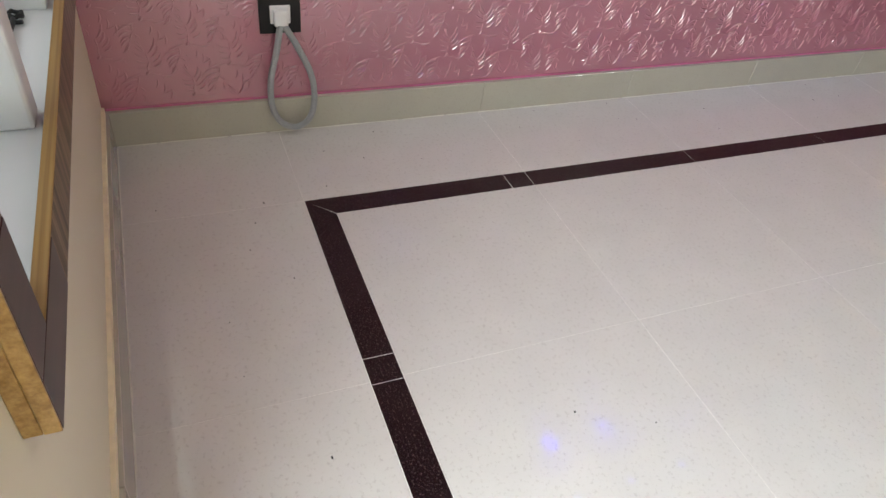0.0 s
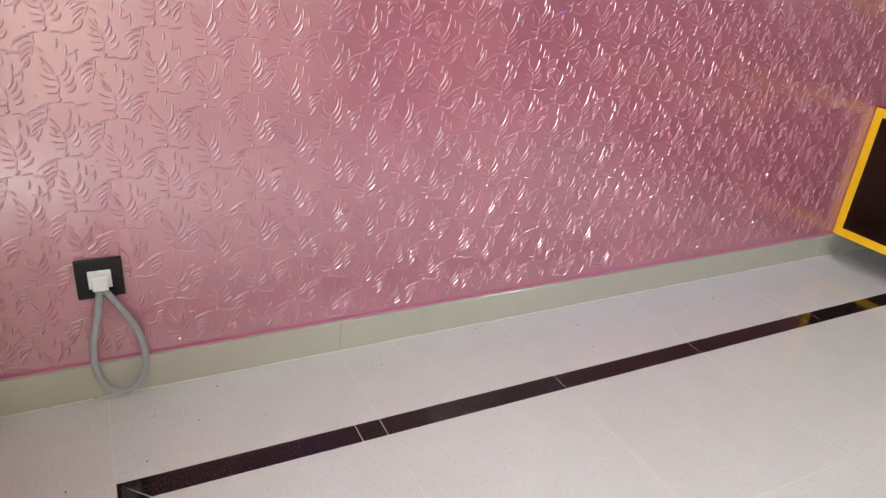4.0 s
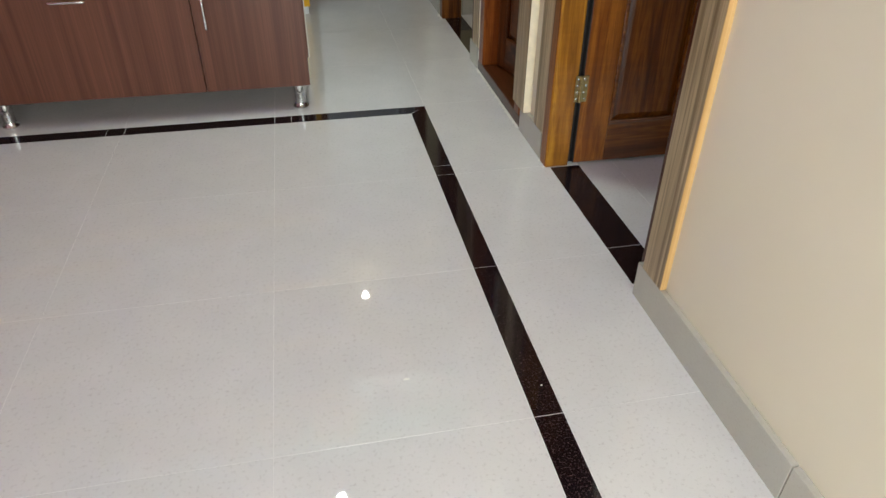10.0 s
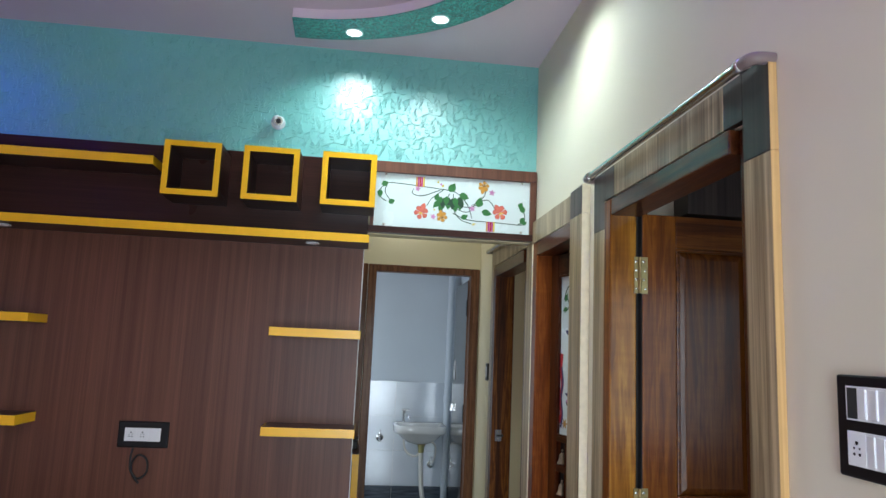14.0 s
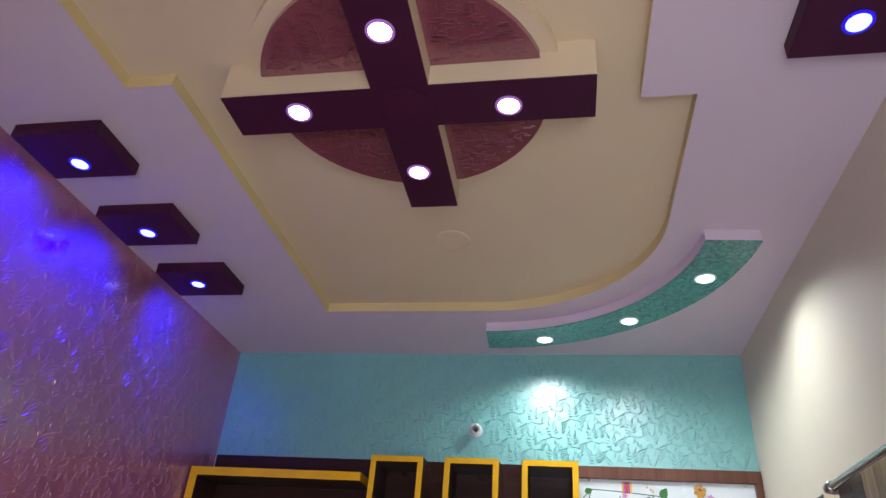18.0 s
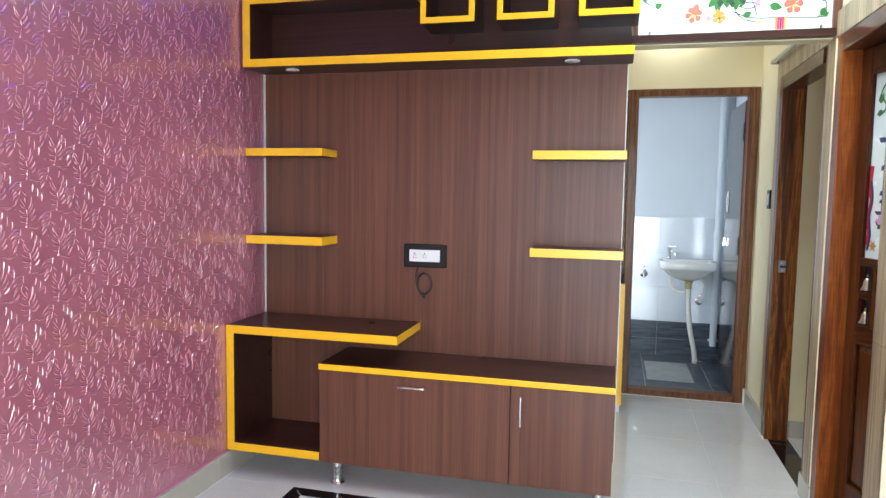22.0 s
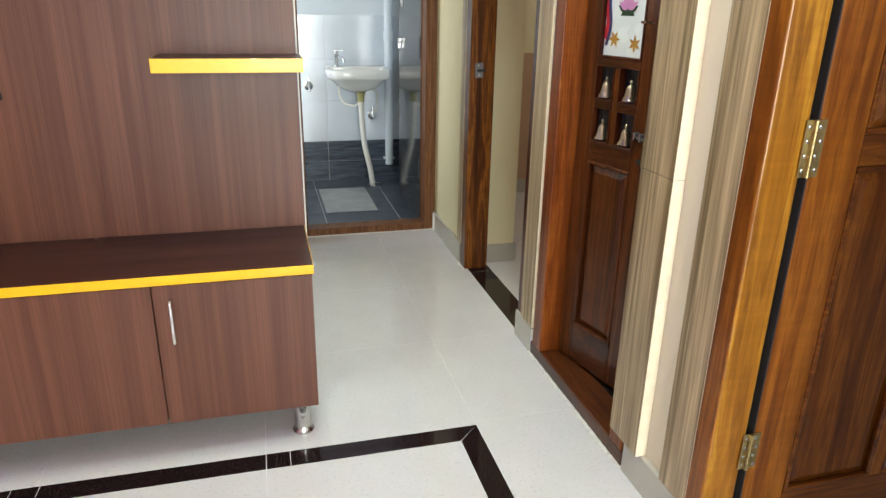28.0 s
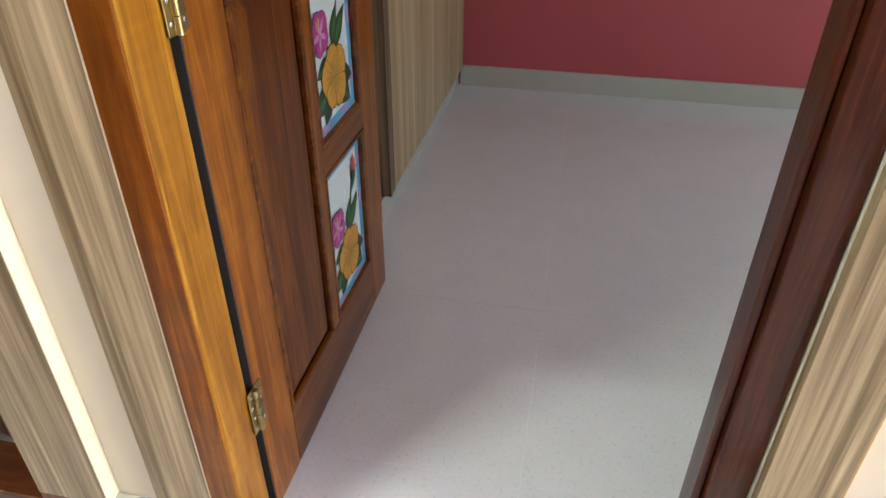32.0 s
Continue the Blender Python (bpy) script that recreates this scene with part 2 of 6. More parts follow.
TRAY_EDGE = paint("yellow_tray_edge_paint", (0.74, 0.60, 0.30), 0.7, 0.06, 0.15, 0.3)
PLUM = paint("plum_purple_paint", (0.06, 0.006, 0.032), 0.55, 0.2, 0.2, 0.3)
MAROON = paint("maroon_textured_paint", (0.26, 0.055, 0.08), 0.4, 0.2, 0.6)
RED = paint("crimson_wall_paint", (0.46, 0.085, 0.095), 0.6, 0.08, 0.2)
FLOOR_TILE = tile_mat("pale_grey_polished_tile", (0.60, 0.58, 0.57), (0.40, 0.37, 0.36), 0.006, bumpy=0.0015, speck_scale=95.0, spec=0.75)
GROUT = paint("pale_grout", (0.80, 0.78, 0.75), 0.8, 0.30)
SKIRT = tile_mat("beige_skirting_tile", (0.44, 0.42, 0.36), (0.36, 0.34, 0.29), 0.16)
GRANITE = tile_mat("dark_brown_granite", (0.011, 0.006, 0.007), (0.15, 0.10, 0.095), 0.06, 0.3, 0.01, 190.0, spec=0.4)
BATH_WALL = tile_mat("pale_blue_wall_tile", (0.52, 0.57, 0.62), (0.5, 0.55, 0.6), 0.12)
BATH_UPPER = paint("pale_blue_bath_paint", (0.55, 0.60, 0.64), 0.6, 0.06)
BATH_DARK = laminate("dark_slate_striped_tile", (0.035, 0.045, 0.06), (0.10, 0.12, 0.15), 0, 60.0, 30.0, 0.18, 8.0, 0.8)
BATH_FLOOR = tile_mat("dark_slate_floor_tile", (0.055, 0.066, 0.085), (0.10, 0.11, 0.12), 0.3, 0.3, 0.08, spec=0.45)
BATH_FLOOR_PALE = tile_mat("worn_pale_floor_tile", (0.36, 0.38, 0.36), (0.22, 0.23, 0.22), 0.35, 0.4, 0.08, 30.0)
LAM_BROWN = laminate("brown_striped_laminate", (0.108, 0.038, 0.022), (0.170, 0.066, 0.039), 2, 210.0, 34.0, 0.38, contrast=0.6)
LAM_DARK = laminate("dark_walnut_laminate", (0.032, 0.010, 0.0075), (0.062, 0.021, 0.0155), 0, 150.0, 20.0, 0.28)
LAM_GREIGE = laminate("greige_streaked_laminate", (0.21, 0.145, 0.072), (0.60, 0.455, 0.275), 2, 140.0, 26.0, 0.34, 2.2, 1.0, 1.3)
LAM_GREIGE_H = laminate("greige_streaked_laminate_level", (0.21, 0.145, 0.072), (0.60, 0.455, 0.275), 2, 140.0, 26.0, 0.34, 2.2, 1.0, 1.3)
LAM_TRIM_DARK = laminate("dark_umber_laminate", (0.035, 0.022, 0.018), (0.075, 0.05, 0.04), 2, 120.0, 25.0, 0.34)
LAM_WARD = laminate("wardrobe_streaked_laminate", (0.30, 0.20, 0.10), (0.52, 0.39, 0.225), 2, 60.0, 12.0, 0.4, 2.0, 0.6)
LAM_SILL = laminate("brown_sill_laminate", (0.07, 0.042, 0.024), (0.30, 0.205, 0.12), 2, 150.0, 60.0, 0.4, 1.0, 0.8)
EDGE_GOLD = laminate("golden_wood_edge", (0.25, 0.135, 0.035), (0.42, 0.26, 0.085), 0, 240.0, 90.0, 0.4, 1.0, 0.35)
EDGE_SAWN = laminate("sawn_golden_board_edge", (0.48, 0.28, 0.10), (0.68, 0.44, 0.19), 2, 200.0, 60.0, 0.4, 1.0, 0.3)
EDGE_CREAM = plain("cream_edge_band", (0.92, 0.82, 0.60), 0.45, 0, 0.15, 30)
YELLOW = plain("yellow_gloss_edge", (0.92, 0.50, 0.004), 0.32, 0, 0.06, 25, 0.05, 0.08)
TEAK_Z = wood("teak_upright_grain", (0.034, 0.009, 0.003), (0.085, 0.022, 0.005), (0.145, 0.042, 0.008), 2)
TEAK_RED = wood("reddish_teak_grain", (0.085, 0.019, 0.004), (0.20, 0.048, 0.008), (0.31, 0.088, 0.014), 2)
TEAK_FIG = wood("figured_teak_grain", (0.022, 0.006, 0.002), (0.11, 0.032, 0.006), (0.31, 0.115, 0.017), 2, ring=26.0, vary=0.4, patch=0.9)
TEAK_X = wood("teak_level_grain", (0.048, 0.011, 0.0035), (0.112, 0.029, 0.006), (0.18, 0.054, 0.010), 0)
TEAK_Y = wood("teak_cross_grain", (0.028, 0.008, 0.003), (0.070, 0.019, 0.006), (0.120, 0.036, 0.010), 1)
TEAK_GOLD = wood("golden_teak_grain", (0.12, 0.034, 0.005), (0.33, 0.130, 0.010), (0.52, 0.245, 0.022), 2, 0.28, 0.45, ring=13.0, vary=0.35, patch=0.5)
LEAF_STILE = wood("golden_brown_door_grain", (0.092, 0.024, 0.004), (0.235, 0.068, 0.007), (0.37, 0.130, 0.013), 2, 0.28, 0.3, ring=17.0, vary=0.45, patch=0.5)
LEAF_RAIL = wood("golden_brown_rail_grain", (0.056, 0.015, 0.003), (0.155, 0.043, 0.006), (0.26, 0.086, 0.010), 0, 0.28, 0.3, ring=17.0, vary=0.5, patch=0.5)
LEAF_PANEL = wood("brown_door_panel_grain", (0.050, 0.013, 0.003), (0.150, 0.041, 0.005), (0.26, 0.084, 0.010), 2, 0.28, 0.3, ring=17.0, vary=0.5, patch=0.5)
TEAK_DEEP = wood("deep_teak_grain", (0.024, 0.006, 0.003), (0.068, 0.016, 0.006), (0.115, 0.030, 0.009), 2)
BATH_FRAME = wood("dull_brown_frame_wood", (0.075, 0.03, 0.012), (0.16, 0.065, 0.025), (0.24, 0.11, 0.045), 2, 0.4, 0.1)
CHROME = plain("brushed_chrome", (0.72, 0.72, 0.72), 0.22, 1.0, 0.08, 200)
STEEL = plain("stainless_steel", (0.62, 0.62, 0.60), 0.2, 1.0, 0.1, 120)
BRASS = plain("aged_brass", (0.45, 0.34, 0.15), 0.34, 1.0, 0.3, 80)
SILVER = plain("polished_bell_metal", (0.46, 0.41, 0.29), 0.28, 1.0, 0.15, 90)
DARK_STEEL = plain("dull_dark_steel", (0.22, 0.22, 0.23), 0.35, 1.0, 0.2, 90)
BLACK = plain("black_plastic", (0.009, 0.008, 0.009), 0.3, 0, 0.1, 50, spec=0.3)
BLACK_MATT = plain("black_iron", (0.012, 0.013, 0.013), 0.5, 0, 0.3, 90, 0.3)
WHITE_PL = plain("white_plastic", (0.78, 0.78, 0.80), 0.35, 0, 0.04, 30)
GREY_PL = plain("grey_plastic_conduit", (0.33, 0.34, 0.36), 0.45, 0, 0.1, 60)
UPVC = plain("white_window_plastic", (0.80, 0.80, 0.80), 0.4, 0, 0.05, 20)
ELBOW = plain("dull_pinkish_plastic", (0.22, 0.165, 0.16), 0.35, 0, 0.08, 40)
WIN_PAINT = paint("pale_grey_window_paint", (0.72, 0.74, 0.74), 0.5, 0.06, 0.15)
CERAMIC = plain("white_ceramic", (0.72, 0.72, 0.69), 0.14, 0, 0.04, 12, 0, 0.3)
HOSE = plain("cream_waste_hose", (0.66, 0.64, 0.58), 0.5, 0, 0.1, 40)
OLIVE = plain("olive_fitting", (0.36, 0.33, 0.12), 0.5, 0, 0.2, 60)
RUBBER = plain("black_cable", (0.012, 0.012, 0.012), 0.5, 0, 0.1, 40)
FROST = plain("frosted_white_glass", (0.70, 0.76, 0.76), 0.25, 0, 0.03, 8, 0, 0.2)
DOOR_GREY = laminate("grey_streaked_door_sheet", (0.010, 0.010, 0.011), (0.034, 0.032, 0.032), 2, 80.0, 10.0, 0.075, 4.0, 0.5)
PLASTER = paint("rough_white_plaster", (0.72, 0.70, 0.64), 0.9, 0.2, 1.0)
# near-black colour that paints the shade inside gaps, slots and openings
RECESS_SHADE = plain("painted_recess_shade", (0.02, 0.018, 0.016), 0.7, 0, 0.2, 10)
TAN_WALL = paint("tan_wall_paint", (0.46, 0.30, 0.19), 0.6, 0.06, 0.2)
PASS_TILE = tile_mat("rosy_tan_wall_tile", (0.26, 0.17, 0.14), (0.24, 0.15, 0.12), 0.35)


def colour(name, c, rough=0.4):
    return plain(name, c, rough, 0, 0.18, 45, 0.05)


LEAF = colour("painted_leaf_green", (0.03, 0.16, 0.03))
LEAF_D = colour("painted_dark_green", (0.012, 0.05, 0.02))
CORAL = colour("painted_coral", (0.66, 0.15, 0.10))
ORANGE = colour("painted_orange", (0.62, 0.29, 0.03))
OCHRE = colour("painted_ochre", (0.42, 0.22, 0.03))
BROWN_P = colour("painted_dark_brown", (0.10, 0.04, 0.01))
MAGENTA = colour("painted_magenta", (0.44, 0.04, 0.22))
PINKISH = colour("painted_pink", (0.60, 0.25, 0.48))
LEMON = colour("painted_yellow", (0.70, 0.52, 0.05))
SKYBLUE = colour("painted_sky_blue", (0.12, 0.36, 0.55))
LILAC = colour("painted_lilac", (0.36, 0.30, 0.55))
NAVY = colour("painted_navy", (0.02, 0.025, 0.12))
RED_P = colour("painted_red", (0.45, 0.02, 0.03))
LED_BLUE = emitter("blue_led", (0.22, 0.30, 1.0), 11.0)
LED_RING_BLUE = emitter("blue_led_rim", (0.03, 0.01, 1.0), 1.6)
LED_RING_PINK = emitter("pink_led_rim", (0.55, 0.22, 0.72), 1.0)
LED_RING_WHITE = emitter("white_led_rim", (0.55, 0.75, 0.68), 0.8)
LED_WHITE = emitter("white_led", (0.95, 1.0, 0.97), 9.0)
LED_PINK = emitter("pink_white_led", (1.0, 0.90, 0.98), 25.0)


# ---- building helpers ----
ORIGIN = {}


def link_mesh(name, bm, material, smooth=None):
    me = bpy.data.meshes.new(name)
    bmesh.ops.recalc_face_normals(bm, faces=bm.faces)
    bm.to_mesh(me)
    bm.free()
    if material is not None:
        me.materials.append(material)
    if smooth is not None:
        for p in me.polygons:
            p.use_smooth = True
        if smooth:
            me.set_sharp_from_angle(angle=radians(smooth))
    return new(name, me)


def thing(name, at, label, category, group=""):
    ob = new(name)
    ob.empty_display_size = 0.05
    ob.location = at
    ORIGIN[ob] = Vector(at)
    return tagged(ob, label, category, group)


def part(name, bm, material, parent, label="", smooth=None):
    """One mesh under a thing or under a part; the bmesh is in the place's own metres."""
    o = ORIGIN[parent]
    bmesh.ops.translate(bm, verts=bm.verts, vec=-o)
    ob = link_mesh(name, bm, material, smooth)
    ob.parent = parent
    ORIGIN[ob] = o
    return tagged(ob, label)


def structure(name, bm, material, label="", smooth=None):
    ob = link_mesh(name, bm, material, smooth)
    ORIGIN[ob] = Vector((0, 0, 0))
    return tagged(ob, label, kind="structure")


def add_box(bm, x0, x1, y0, y1, z0, z1):
    r = bmesh.ops.create_cube(bm, size=1)["verts"]
    for v in r:
        v.co = Vector(((x0 + x1) / 2 + v.co.x * (x1 - x0), (y0 + y1) / 2 + v.co.y * (y1 - y0), (z0 + z1) / 2 + v.co.z * (z1 - z0)))
    return r


def box(x0, x1, y0, y1, z0, z1, bevel=0.0, seg=2):
    bm = bmesh.new()
    add_box(bm, x0, x1, y0, y1, z0, z1)
    if bevel:
        bmesh.ops.bevel(bm, geom=bm.edges[:], offset=bevel, segments=seg, affect="EDGES", profile=0.5)
    return bm


def boxes(rows, bevel=0.0):
    bm = bmesh.new()
    for r in rows:
        add_box(bm, *r)
    if bevel:
        bmesh.ops.bevel(bm, geom=bm.edges[:], offset=bevel, segments=1, affect="EDGES")
    return bm


def turn_to(d):
    return Vector((0, 0, 1)).rotation_difference(Vector(d).normalized()).to_matrix().to_4x4()


def add_rod(bm, a, b, r, seg=16, r2=None):
    a, b = Vector(a), Vector(b)
    m = Matrix.Translation((a + b) / 2) @ turn_to(b - a)
    bmesh.ops.create_cone(bm, cap_ends=True, segments=seg, radius1=r, radius2=r if r2 is None else r2, depth=(b - a).length, matrix=m)


def rod(a, b, r, seg=16, r2=None):
    bm = bmesh.new()
    add_rod(bm, a, b, r, seg, r2)
    return bm


def add_tube(bm, pts, r, seg=10, closed=False):
    """A round tube through points."""
    pts = [Vector(p) for p in pts]
    rings, side = [], None
    for k, p in enumerate(pts):
        d = (pts[min(k + 1, len(pts) - 1)] - pts[max(k - 1, 0)]).normalized()
        if side is None:
            side = d.orthogonal().normalized()
        side = (side - d * side.dot(d)).normalized()
        up = d.cross(side)
        rr = r[k] if isinstance(r, (list, tuple)) else r
        rings.append([bm.verts.new(p + (side * math.cos(a) + up * math.sin(a)) * rr) for a in (2 * math.pi * j / seg for j in range(seg))])
    for a, b in zip(rings, rings[1:]):
        for j in range(seg):
            bm.faces.new((a[j], a[(j + 1) % seg], b[(j + 1) % seg], b[j]))
    bm.faces.new(rings[0][::-1])
    bm.faces.new(rings[-1])


def tube(pts, r, seg=10):
    bm = bmesh.new()
    add_tube(bm, pts, r, seg)
    return bm


def curve_pts(pts, n=8):
    """A smooth line through points (Catmull-Rom)."""
    p = [Vector(q) for q in pts]
    p = [2 * p[0] - p[1]] + p + [2 * p[-1] - p[-2]]
    out = []
    for a, b, c, d in zip(p, p[1:], p[2:], p[3:]):
        for k in range(n):
            t = k / n
            out.append(0.5 * (2 * b + (c - a) * t + (2 * a - 5 * b + 4 * c - d) * t * t + (3 * b - a - 3 * c + d) * t ** 3))
    return out + [p[-2]]


def lathe(profile, at, axis=(0, 0, 1), seg=24):
    """Profile of (radius, height) turned round an axis."""
    bm = bmesh.new()
    m = Matrix.Translation(at) @ turn_to(axis)
    rings = []
    for r, h in profile:
        rings.append([bm.verts.new(m @ Vector((max(r, 1e-5) * math.cos(2 * math.pi * j / seg), max(r, 1e-5) * math.sin(2 * math.pi * j / seg), h))) for j in range(seg)])
    for a, b in zip(rings, rings[1:]):
        for j in range(seg):
            bm.faces.new((a[j], a[(j + 1) % seg], b[(j + 1) % seg], b[j]))
    bm.faces.new(rings[0][::-1])
    bm.faces.new(rings[-1])
    return bm


def prism(pts, origin, u, v, depth):
    """A flat shape of 2D points on the axes u and v at origin, given thickness along u x v."""
    bm = bmesh.new()
    add_prism(bm, pts, origin, u, v, depth)
    return bm


def add_prism(bm, pts, origin, u, v, depth):
    o, u, v = Vector(origin), Vector(u), Vector(v)
    n = u.cross(v).normalized() * depth
    low = [bm.verts.new(o + u * a + v * b) for a, b in pts]
    top = [bm.verts.new(q.co + n) for q in low]
    bm.faces.new(low[::-1])
    bm.faces.new(top)
    for k in range(len(pts)):
        j = (k + 1) % len(pts)
        bm.faces.new((low[k], low[j], top[j], top[k]))


def arc2(cx, cy, r, a0, a1, n=16):
    return [(cx + r * math.cos(radians(a0 + (a1 - a0) * k / n)), cy + r * math.sin(radians(a0 + (a1 - a0) * k / n))) for k in range(n + 1)]


def frame_bm(pts_out, pts_in, origin, u, v, depth):
    """A ring between two outlines of as many points, given thickness."""
    o, u, v = Vector(origin), Vector(u), Vector(v)
    n = u.cross(v).normalized() * depth
    bm = bmesh.new()
    loops = [[bm.verts.new(o + u * a + v * b + n * k) for a, b in pts] for pts in (pts_out, pts_in) for k in (0, 1)]
    c = len(pts_out)
    for k in range(c):
        j = (k + 1) % c
        for a, b in ((0, 1), (1, 3), (3, 2), (2, 0)):
            bm.faces.new((loops[a][k], loops[a][j], loops[b][j], loops[b][k]))
    return bm


# ---- the plan, in metres: x from the pink wall, y ahead to the television wall ----
W, P, CZ, FY = 2.74, 4.54, 3.06, 0.40
BX0, BX1, BY0, BY1, BW = 0.392, 2.365, 0.892, 4.10, 0.075
BATH_Y, BATH_BACK = 6.16, 7.58
RED_X, WARD_Y = 5.48, 3.455
T = 0.12


def wall(name, rows, material, label):
    return structure(name, boxes(rows), material, label)


# floor bed and ceilings
structure("floor", box(-0.2, 5.7, FY - 0.2, BATH_Y + 0.05, -0.15, -0.0005), GROUT, "pale grout bed under the floor tiles")
structure("floor_bath", box(1.0, 2.95, BATH_Y + 0.05, BATH_BACK + 0.1, -0.15, -0.0235), GROUT, "grout bed of the bathroom floor")

# the pink side wall
wall("wall_west", [(-0.15, 0, FY - 0.15, P + 0.15, -0.1, 3.3)], PINK, "deep pink satin wall with embossed fern pattern")
# front wall with the low window and the open entrance
FT = 0.22
WX0, WX1, WZ0, WZ1 = 0.035, 1.34, 0.612, 2.05
DX0, DX1, DZ = 1.62, 2.56, 2.1
wall("wall_south", [(0, WX1, FY - FT, FY, -0.1, WZ0), (0, WX0, FY - FT, FY, WZ0, WZ1), (0, WX1, FY - FT, FY, WZ1, 3.3),
                    (WX1, DX0, FY - FT, FY, -0.1, 3.3), (DX0, DX1, FY - FT, FY, DZ, 3.3), (DX1, W + 0.15, FY - FT, FY, -0.1, 3.3)], WALL_WHITE, "cream painted front wall with a low window")
# television wall: behind the panel and over the passage
wall("wall_north", [(0, W, P + 0.015, P + 0.07, 2.47, 3.3)], TEAL, "teal satin wall with embossed leaf pattern above the panel")
wall("wall_north_back", [(0, 1.862, P + 0.015, P + T, -0.1, 2.10), (0, 1.862, P + 0.015, P + T, 2.10, 2.47), (1.862, W, P + 0.03, P + T, 2.10, 2.47), (0, W, P + 0.0705, P + T, 2.4705, 3.3)], YELLOW_WALL, "pale yellow back of the television wall")
# east wall with three openings
O1, O2, O3 = (2.587, 3.475), (3.79, 4.50), (4.70, 5.53)
OZ = 2.09
east = [(W, W + T, FY, O1[0], -0.1, 3.3), (W, W + T, O1[0], O1[1], OZ, 3.3), (W, W + T, O1[1], O2[0], -0.1, 3.3), (W, W + T, O2[0], O2[1], OZ, 3.3),
        (W, W + T, O2[1], O3[0], -0.1, 3.3)]
wall("wall_east", east, WALL_WHITE, "off-white painted wall with three doorways")
wall("wall_passage_east", [(W, W + T, O3[0], O3[1], OZ, 3.3), (W, W + T, O3[1], BATH_Y, -0.1, 3.3)], YELLOW_WALL, "pale yellow passage wall")
# bathroom front wall
FX0, FX1, FZ = 1.902, 2.735, 2.14
wall("wall_bath_front", [(0.3, 1.50, BATH_Y, BATH_Y + T, -0.1, 3.3), (1.50, 1.80, BATH_Y, BATH_Y + T, -0.1, 1.02), (1.50, 1.80, BATH_Y, BATH_Y + T, 1.50, 3.3),
                         (1.80, FX0, BATH_Y, BATH_Y + T, -0.1, 3.3), (FX0, FX1, BATH_Y, BATH_Y + T, FZ, 3.3), (FX1, 2.95, BATH_Y, BATH_Y + T, -0.1, 3.3)], YELLOW_WALL, "pale yellow wall round the bathroom door")
wall("wall_passage_west", [(0.2, 0.3, P + T, BATH_Y + T, -0.1, 3.3)], YELLOW_WALL, "pale yellow end wall of the passage")
wall("ceiling_passage", [(0.2, W + T, P + T, BATH_Y + 0.01, 2.75, 2.9)], YELLOW_WALL, "plain pale yellow passage ceiling")
# bathroom shell
wall("wall_bath_upper", [(1.0, 2.95, BATH_BACK, BATH_BACK + 0.1, 1.225, 2.9), (2.80, 2.95, BATH_Y + T, BATH_BACK, 1.225, 2.9)], BATH_UPPER, "pale blue painted upper bathroom wall")
wall("wall_bath_lower", [(1.0, 2.95, BATH_BACK, BATH_BACK + 0.1, -0.1, 1.225), (2.80, 2.95, BATH_Y + T, BATH_BACK, -0.1, 1.225)], GROUT, "grouted backing of the bathroom wall tiles")
BWY = (6.42, 7.35)
wall("wall_bath_west", [(1.0, 1.1, BATH_Y + T, BWY[0], -0.1, 2.9), (1.0, 1.1, BWY[1], BATH_BACK, -0.1, 2.9), (1.0, 1.1, BWY[0], BWY[1], -0.1, 0.75), (1.0, 1.1, BWY[0], BWY[1], 1.95, 2.9)], BATH_UPPER, "pale blue bathroom side wall with a window opening")
wall("ceiling_bath", [(1.0, 2.95, BATH_Y + T, BATH_BACK, 2.6, 2.75)], CEIL, "plain white bathroom ceiling")
# bedroom behind the open door
wall("wall_bedroom_east", [(RED_X, RED_X + 0.12, 0.3, 3.6, -0.1, 3.1)], RED, "plain crimson bedroom wall")
wall("wall_bedroom_north", [(W + T, RED_X, 3.56, 3.66, -0.1, 3.1)], CREAM, "cream bedroom wall behind the wardrobe")
# unseen opening, added so that the bedroom gets light
BDX = (3.3, 4.9)
wall("wall_bedroom_south", [(W + T, BDX[0], 0.3, 0.45, -0.1, 3.1), (BDX[1], RED_X, 0.3, 0.45, -0.1, 3.1), (BDX[0], BDX[1], 0.3, 0.45, -0.1, 0.8), (BDX[0], BDX[1], 0.3, 0.45, 2.1, 3.1)], CREAM, "cream bedroom wall with an unseen opening added for light")
wall("ceiling_bedroom", [(W + T, RED_X, 0.45, 3.6, 2.95, 3.1)], CEIL, "plain white bedroom ceiling")
# shrine room and the room past the passage
wall("wall_shrine", [(3.55, 3.62, 3.66, 4.62, -0.1, 3.0), (W + T, 3.62, 4.55, 4.62, -0.1, 3.0), (W + T, 3.62, 3.66, 4.62, 2.6, 2.7)], TAN_WALL, "tan painted walls of the small shrine room")
wall("wall_inner_room", [(2.86, 3.02, 5.53, 5.66, -0.1, 3.0), (4.9, 5.0, 4.62, 7.0, -0.1, 3.0), (3.02, 4.9, 6.9, 7.0, -0.1, 3.0), (2.95, 3.02, 5.66, 6.9, -0.1, 3.0), (3.62, 4.9, 4.62, 4.68, -0.1, 3.0)], YELLOW_WALL, "cream and tan walls of the inner room")
wall("wall_inner_dado", [(3.03, 4.9, 6.87, 6.9, -0.01, 1.0), (4.87, 4.9, 4.68, 6.87, -0.01, 1.0)], TAN_WALL, "tan lower wall of the inner room")
wall("ceiling_inner_room", [(W + T, 4.9, 4.62, 6.9, 2.8, 2.9)], CEIL, "plain white inner room ceiling")

